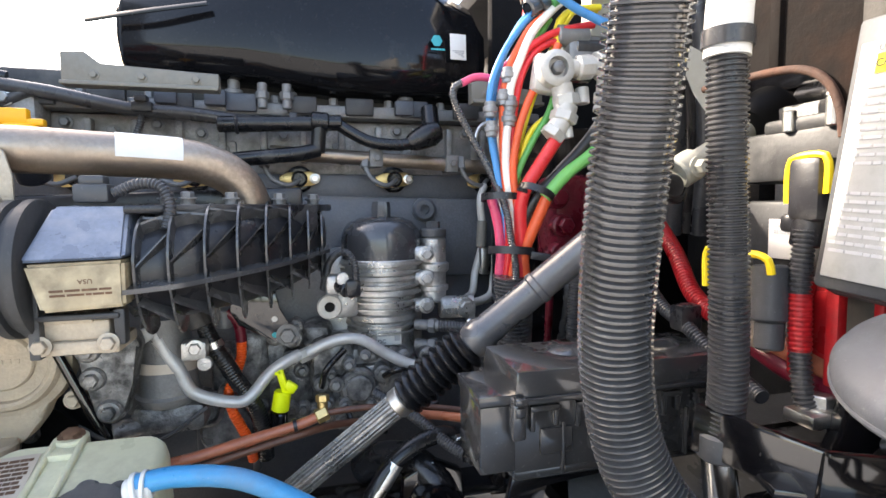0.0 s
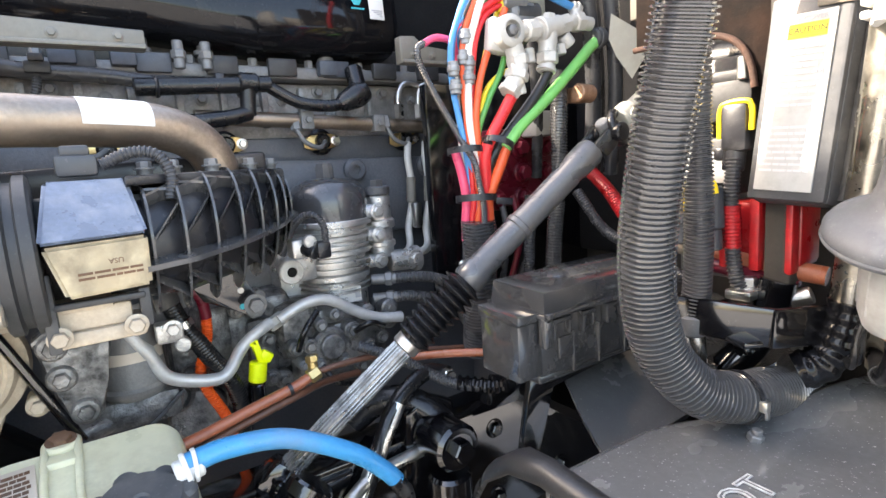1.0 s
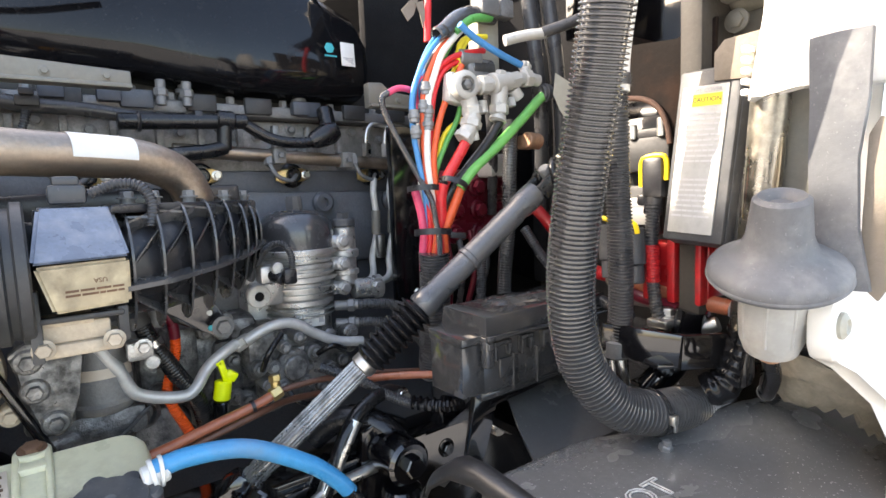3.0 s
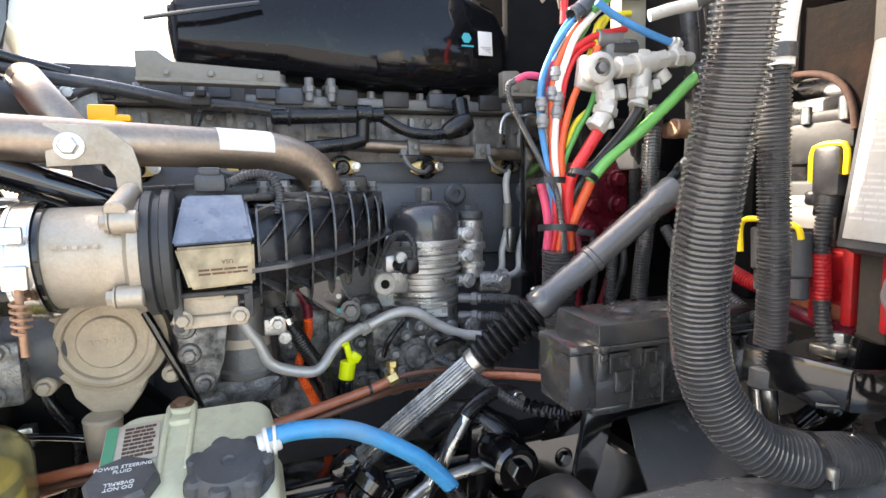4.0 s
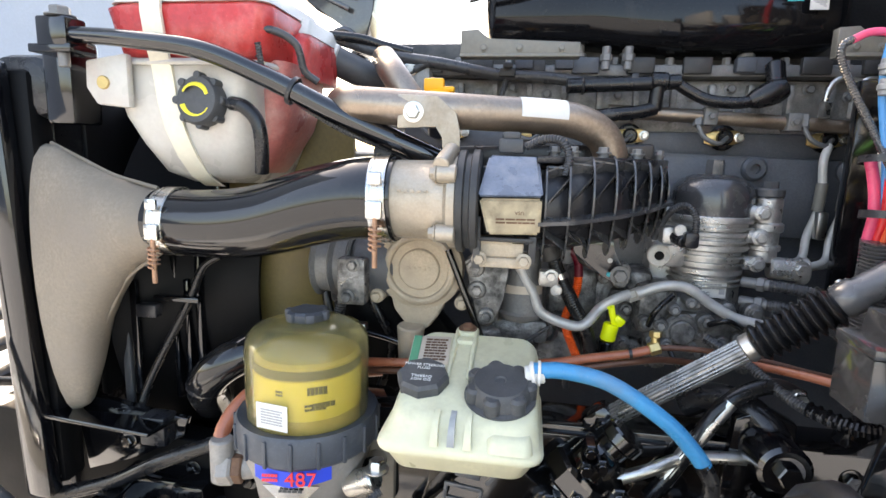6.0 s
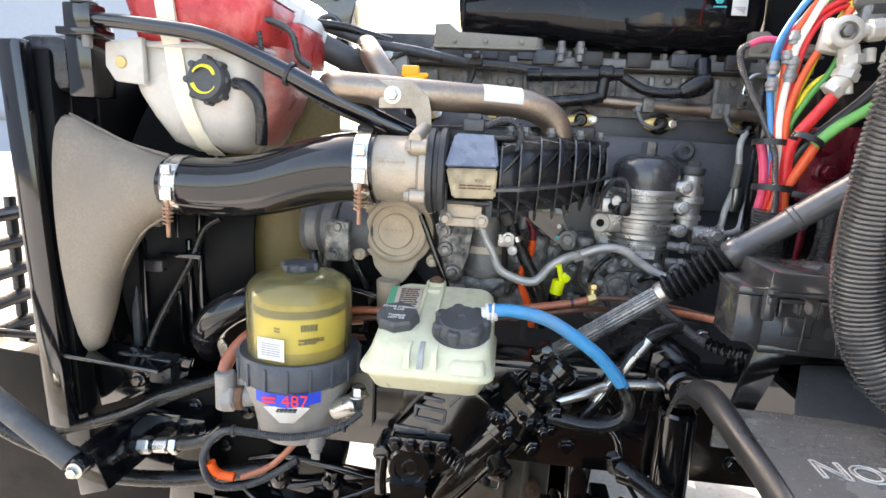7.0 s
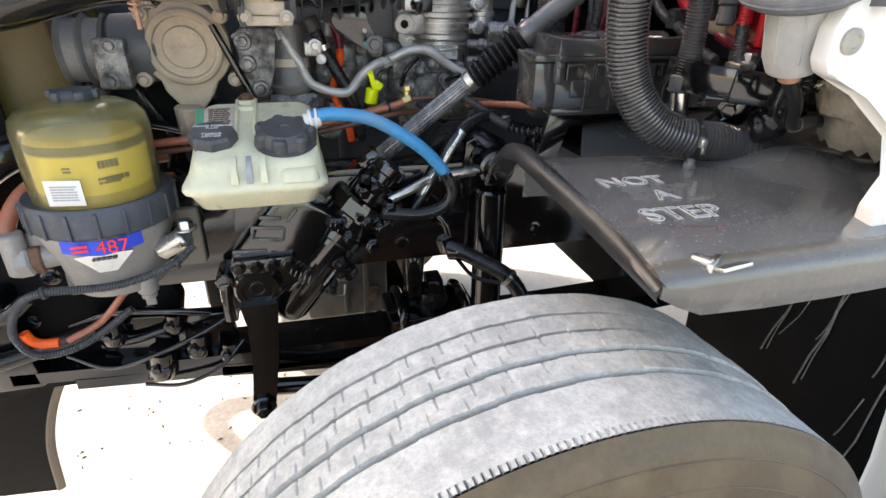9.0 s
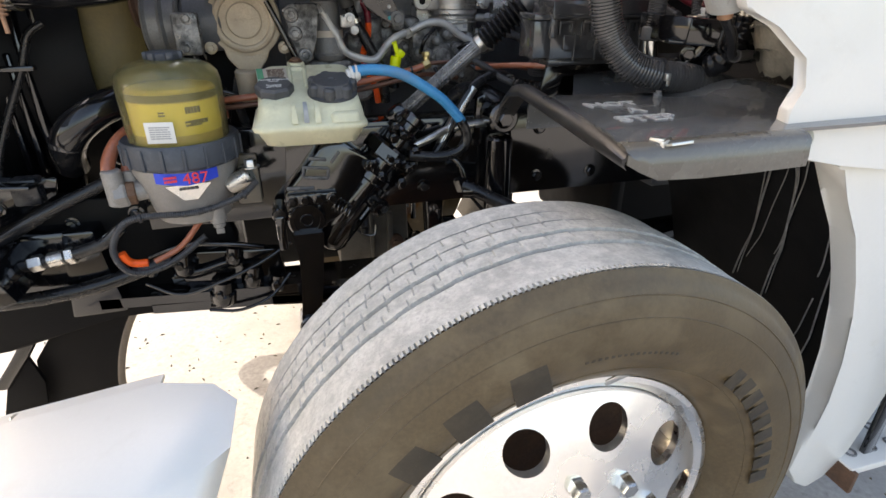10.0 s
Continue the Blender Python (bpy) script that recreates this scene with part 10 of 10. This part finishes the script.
def chassis_front():
    t = thing("front_crossmember", "black painted front crossmember with brackets", "crossmember", (-0.7, 0.75, 0.6))
    part("beam", box((-0.80, 1.09, 0.80), (0.14, 0.86, 0.16), 0.012), M_PAINT, t)
    part("side_plate", prism([(-1.08, 0.95), (-0.45, 0.92), (-0.42, 0.80), (-0.44, 0.70), (-0.50, 0.655), (-0.56, 0.625), (-0.62, 0.64), (-0.72, 0.64), (-0.95, 0.58), (-1.3, 0.56), (-1.3, 0.97)], 0.05, upright(0, 0.76, 0), 0.006), M_ARCH, t)
    part("pin", join(rod((-0.575, 0.70, 0.655), (-0.575, 0.77, 0.655), 0.026, 24), bolt((-0.575, 0.70, 0.655), (0, -1, 0), 0.014, 0.010)), M_RUST, t)
    part("hook_plate", box((-0.53, 0.715, 0.70), (0.10, 0.02, 0.05), 0.004), M_PAINT, t)
    rng = random.Random(31)
    for k in range(10):
        p = Vector((-0.95 + 0.5 * rng.random(), 0.708, 0.72 + 0.16 * rng.random()))
        part("bolt", bolt(p, (0, -1, 0), 0.010, 0.009), M_PAINT, t)
    part("link", tube([(-0.56, 0.66, 0.75), (-0.50, 0.66, 0.755), (-0.43, 0.66, 0.77), (-0.40, 0.66, 0.74)], 0.007, 10), M_PAINT, t)
    lumps = thing("valve_casting", "greasy black valve castings hanging on the crossmember", "casting", (-0.45, 0.68, 0.66))
    for x, y, z, r, h in ((-0.47, 0.66, 0.70, 0.030, 0.07), (-0.40, 0.665, 0.73, 0.026, 0.06), (-0.345, 0.67, 0.70, 0.022, 0.05), (-0.54, 0.665, 0.78, 0.024, 0.06), (-0.43, 0.655, 0.79, 0.020, 0.05)):
        part("valve", lathe([(0, 0), (0.7 * r, 0), (0.9 * r, 0.006), (r, 0.012), (r, h * 0.5), (0.8 * r, h * 0.55), (0.8 * r, h), (0, h)], (x, y, z - h / 2), (0.15, -0.2, 1), 22), M_PAINT, lumps)
        part("valve_bolt", bolt((x, y - r, z), (0, -1, 0), 0.008, 0.008), M_PAINT, lumps)
    part("web", prism([(-0.58, 0.80), (-0.33, 0.78), (-0.32, 0.70), (-0.38, 0.66), (-0.43, 0.68), (-0.48, 0.64), (-0.53, 0.68)], 0.03, upright(0, 0.705, 0), 0.006), M_PAINT, lumps)
    for k, pts in enumerate((((-0.62, 0.655, 0.74), (-0.55, 0.64, 0.71), (-0.46, 0.63, 0.735), (-0.37, 0.645, 0.765), (-0.30, 0.66, 0.80)), ((-0.60, 0.66, 0.80), (-0.52, 0.64, 0.83), (-0.44, 0.635, 0.825), (-0.36, 0.65, 0.80)), ((-0.50, 0.64, 0.66), (-0.43, 0.63, 0.655), (-0.36, 0.64, 0.675), (-0.31, 0.66, 0.72)))):
        part("pipe", tube(list(pts), (0.0045, 0.007, 0.004)[k], 10, 0.01), M_PAINT, lumps)
    fl = thing("air_dam_flap", "black rubber air dam flap with dusty edge", "flap", (-0.9, 0.8, 0.25))
    part("flap", prism([(-0.68, 0.655), (-0.745, 0.54), (-0.785, 0.42), (-0.80, 0.28), (-0.98, 0.30), (-0.95, 0.50), (-0.83, 0.66)], 0.016, upright(0, 0.80, 0), 0.003), M_ARCH, fl)
    part("edge", tube([(-0.672, 0.79, 0.655), (-0.738, 0.79, 0.54), (-0.778, 0.79, 0.42), (-0.793, 0.79, 0.28)], 0.010, 10, 0.02, flat=0.6), M_DUCT, fl, "dusty tan edge")
    s = thing("tow_bracket", "black steel bracket with slotted plate", "bracket", (-0.98, 0.75, 0.35))
    part("arm", tube([(-1.02, 0.75, 0.46), (-0.95, 0.75, 0.55), (-0.885, 0.75, 0.65), (-0.86, 0.75, 0.72)], 0.018, 12, 0.02, flat=0.5), M_PAINT, s)
    part("plate", prism([(-1.05, 0.36), (-0.955, 0.345), (-0.935, 0.45), (-0.95, 0.53), (-1.0, 0.50)], 0.012, upright(0, 0.77, 0), 0.002), M_ARCH, s)
    hs = (((-1.20, 0.60, 0.93), (-1.10, 0.61, 0.84), (-1.0, 0.62, 0.79), (-0.90, 0.62, 0.755), (-0.73, 0.63, 0.758), (-0.55, 0.64, 0.80)), ((-0.905, 0.62, 0.82), (-0.82, 0.61, 0.835), (-0.75, 0.605, 0.845), (-0.66, 0.60, 0.87), (-0.62, 0.60, 0.90)),
          ((-1.0, 0.64, 0.83), (-0.86, 0.64, 0.878), (-0.76, 0.64, 0.93), (-0.64, 0.65, 0.98)))
    for k, pts in enumerate(hs):
        h = thing("power_hose", ("glossy black hydraulic hose low in the front", "black hydraulic hose with hexagon steel fittings", "black hose rising to the fuel filter")[k], "hose", pts[0], "hoses by the front crossmember")
        part("hose", tube(list(pts), (0.016, 0.0125, 0.013)[k], 16, 0.012), M_RUBBER, h)
        if k == 1:
            part("fitting", join(rod((-0.80, 0.608, 0.838), (-0.775, 0.607, 0.842), 0.017, 6), rod((-0.765, 0.606, 0.843), (-0.735, 0.604, 0.848), 0.015, 16), rod((-0.73, 0.604, 0.849), (-0.715, 0.603, 0.852), 0.018, 6)), M_STEEL, h)
            part("sleeve", tube([(-0.665, 0.60, 0.868), (-0.63, 0.60, 0.892)], 0.010, 14), M_FITTING, h)
    e = thing("radiator_hose", "large glossy black lower radiator hose", "hose", (-0.68, 0.7, 1.02))
    part("hose", tube([(-0.72, 0.74, 1.0), (-0.705, 0.70, 1.045), (-0.675, 0.685, 1.085), (-0.63, 0.70, 1.115), (-0.57, 0.76, 1.13), (-0.50, 0.84, 1.12)], 0.033, 24, 0.01), M_HOSEGLOSS, e)
    part("clamp", band((-0.70, 0.695, 1.055), (0.3, -0.2, 1), 0.0335, 0.008, 0.0015, 28), M_SATIN, e)
    d = thing("mount_block", "greasy black mounting block beside the filter", "block", (-0.40, 0.66, 0.95))
    part("block", join(box((-0.37, 0.655, 0.965), (0.05, 0.03, 0.11), 0.006), rod((-0.373, 0.645, 0.985), (-0.373, 0.615, 0.985), 0.016, 20)), M_DUCT, d)
    part("bolt", bolt((-0.373, 0.616, 0.985), (0, -1, 0), 0.012, 0.01), M_PAINT, d)
    x = thing("transmission_case", "tan cast housing below the engine", "casting", (-0.08, 0.85, 0.6))
    part("case", box((-0.08, 0.95, 0.73), (0.20, 0.20, 0.22), 0.012), M_CASE, x)
    part("neck", box((-0.06, 1.02, 0.86), (0.16, 0.10, 0.10), 0.012), M_CASE, x)
    part("boss", join(rod((-0.02, 0.85, 0.685), (-0.02, 0.835, 0.685), 0.022, 20), bolt((-0.02, 0.835, 0.685), (0, -1, 0), 0.010, 0.008)), M_RUST, x)
    part("rib", box((-0.085, 0.845, 0.72), (0.012, 0.02, 0.17), 0.004), M_CASE, x)
    part("rib", box((-0.035, 0.845, 0.70), (0.016, 0.02, 0.15), 0.004), M_CASE, x)
    v = thing("spring_hanger", "black spring hanger brackets on the rail", "bracket", (0.05, 0.68, 0.7))
    part("bracket", prism([(0.035, 0.74), (0.030, 0.875), (0.075, 0.875), (0.065, 0.74)], 0.05, upright(0, 0.72, 0), 0.005), M_PAINT, v)
    part("bracket", prism([(0.085, 0.74), (0.080, 0.80), (0.115, 0.80), (0.118, 0.74)], 0.05, upright(0, 0.72, 0), 0.005), M_PAINT, v)
    z = thing("lead_connector", "small black sensor lead and plug under the gear box", "connector", (-0.12, 0.69, 0.80))
    part("plug", join(rod((-0.12, 0.70, 0.835), (-0.122, 0.685, 0.805), 0.012, 16), rod((-0.122, 0.685, 0.805), (-0.124, 0.682, 0.79), 0.009, 12)), M_PLASTIC, z)
    part("lead", tube([(-0.16, 0.69, 0.82), (-0.13, 0.685, 0.79), (-0.10, 0.68, 0.785), (-0.095, 0.685, 0.81)], 0.003, 8), M_CONDUIT, z)
    u = thing("cab_step", "white step plate with round holes below the cab", "step", (0.95, 0.1, 0.3))
    bm = box((1.05, 0.15, 0.36), (0.42, 0.2, 0.02), 0.004)
    part("tread_plate", bm, M_WHITEPAINT, u)
    for xx in (0.92, 1.18):
        part("hanger", box((xx, 0.084, 0.72), (0.03, 0.014, 0.74), 0.004), M_PAINT, u)
    part("edge", box((0.845, 0.15, 0.335), (0.012, 0.22, 0.06), 0.003), M_RUST, u)
    for kx in range(5):
        for ky in range(3):
            part("grip_ring", ring((0.88 + 0.06 * kx, 0.09 + 0.05 * ky, 0.371), (0, 0, 1), 0.011, 0.003, 18, 6), M_GREYCAST, u)
    return t


chassis_front()


def hood_arm():
    t = thing("hood_support_duct", "ribbed dark grey plastic duct behind the tank", "duct", (-0.62, 1.25, 1.65))
    part("duct", prism([(-0.76, 1.95), (-0.53, 1.95), (-0.555, 1.80), (-0.575, 1.71), (-0.60, 1.70), (-0.615, 1.77), (-0.66, 1.79), (-0.70, 1.81), (-0.735, 1.84)], 0.1, upright(0, 1.30, 0), 0.008), M_CONDUIT, t)
    for k in range(4):
        part("rib", box((-0.67 + 0.012 * k, 1.19, 1.835 + 0.03 * k), (0.14, 0.02, 0.012), 0.004, (0, 25, 0)), M_CONDUIT, t)
    part("leg", box((-0.60, 1.27, 1.66), (0.03, 0.05, 0.12), 0.006), M_PLASTIC, t)
    part("arch", ring((-0.625, 1.19, 1.725), (0, -1, 0), 0.035, 0.008, 28, 8), M_CONDUIT, t)
    return t


hood_arm()


def hood_stay():
    t = thing("hood_stay", "satin grey-black hood stay tube low at the front", "stay", (-0.85, 0.5, 0.86))
    part("tube", tube([(-1.16, 0.53, 1.075), (-1.06, 0.515, 1.005), (-0.979, 0.505, 0.955), (-0.85, 0.50, 0.866)], 0.019, 20, 0.02), M_CAP, t)
    part("end_fork", box((-0.845, 0.505, 0.862), (0.05, 0.03, 0.03), 0.006, (0, 35, 0)), M_PAINT, t)
    part("pivot", bolt((-0.835, 0.488, 0.857), (0, -1, 0), 0.010, 0.010), M_STEEL, t)
    part("bracket", prism([(-0.87, 0.87), (-0.83, 0.87), (-0.80, 0.80), (-0.86, 0.78)], 0.20, upright(0, 0.72, 0), 0.004), M_PAINT, t)
    part("hose_tie", band((-1.03, 0.511, 0.985), (0.8, 0, -0.6), 0.0195, 0.008, 0.002, 24), M_FITTING, t, "pale cable tie")
    return t


hood_stay()


def litter():
    """Dry bits strewn over the gravel."""
    rng = random.Random(77)
    verts, faces = [], []
    for k in range(340):
        if k % 4:
            x, y = rng.uniform(-1.9, -0.2), rng.uniform(0.8, 2.4)
        else:
            x, y = rng.uniform(0.55, 2.0), rng.uniform(-0.9, 0.5)
        a, L, w = rng.uniform(0, 6.28), rng.uniform(0.004, 0.013), rng.uniform(0.0015, 0.004)
        n = len(verts)
        for u, v, z in ((-L, 0, 0.001), (0, -w, 0.001), (L, 0, 0.001), (0, w, 0.001), (0, 0, 0.006)):
            verts.append((x + u * math.cos(a) - v * math.sin(a), y + u * math.sin(a) + v * math.cos(a), 0.020 + z))
        faces += [(n, n + 1, n + 4), (n + 1, n + 2, n + 4), (n + 2, n + 3, n + 4), (n + 3, n, n + 4), (n + 3, n + 2, n + 1, n)]
    me = bpy.data.meshes.new("litter")
    me.from_pydata(verts, [], faces)
    me.materials.append(M_LITTER)
    tagged(new("ground_litter", me), "dry dark leaf bits strewn on the gravel", "litter", "", "stuff")


litter()
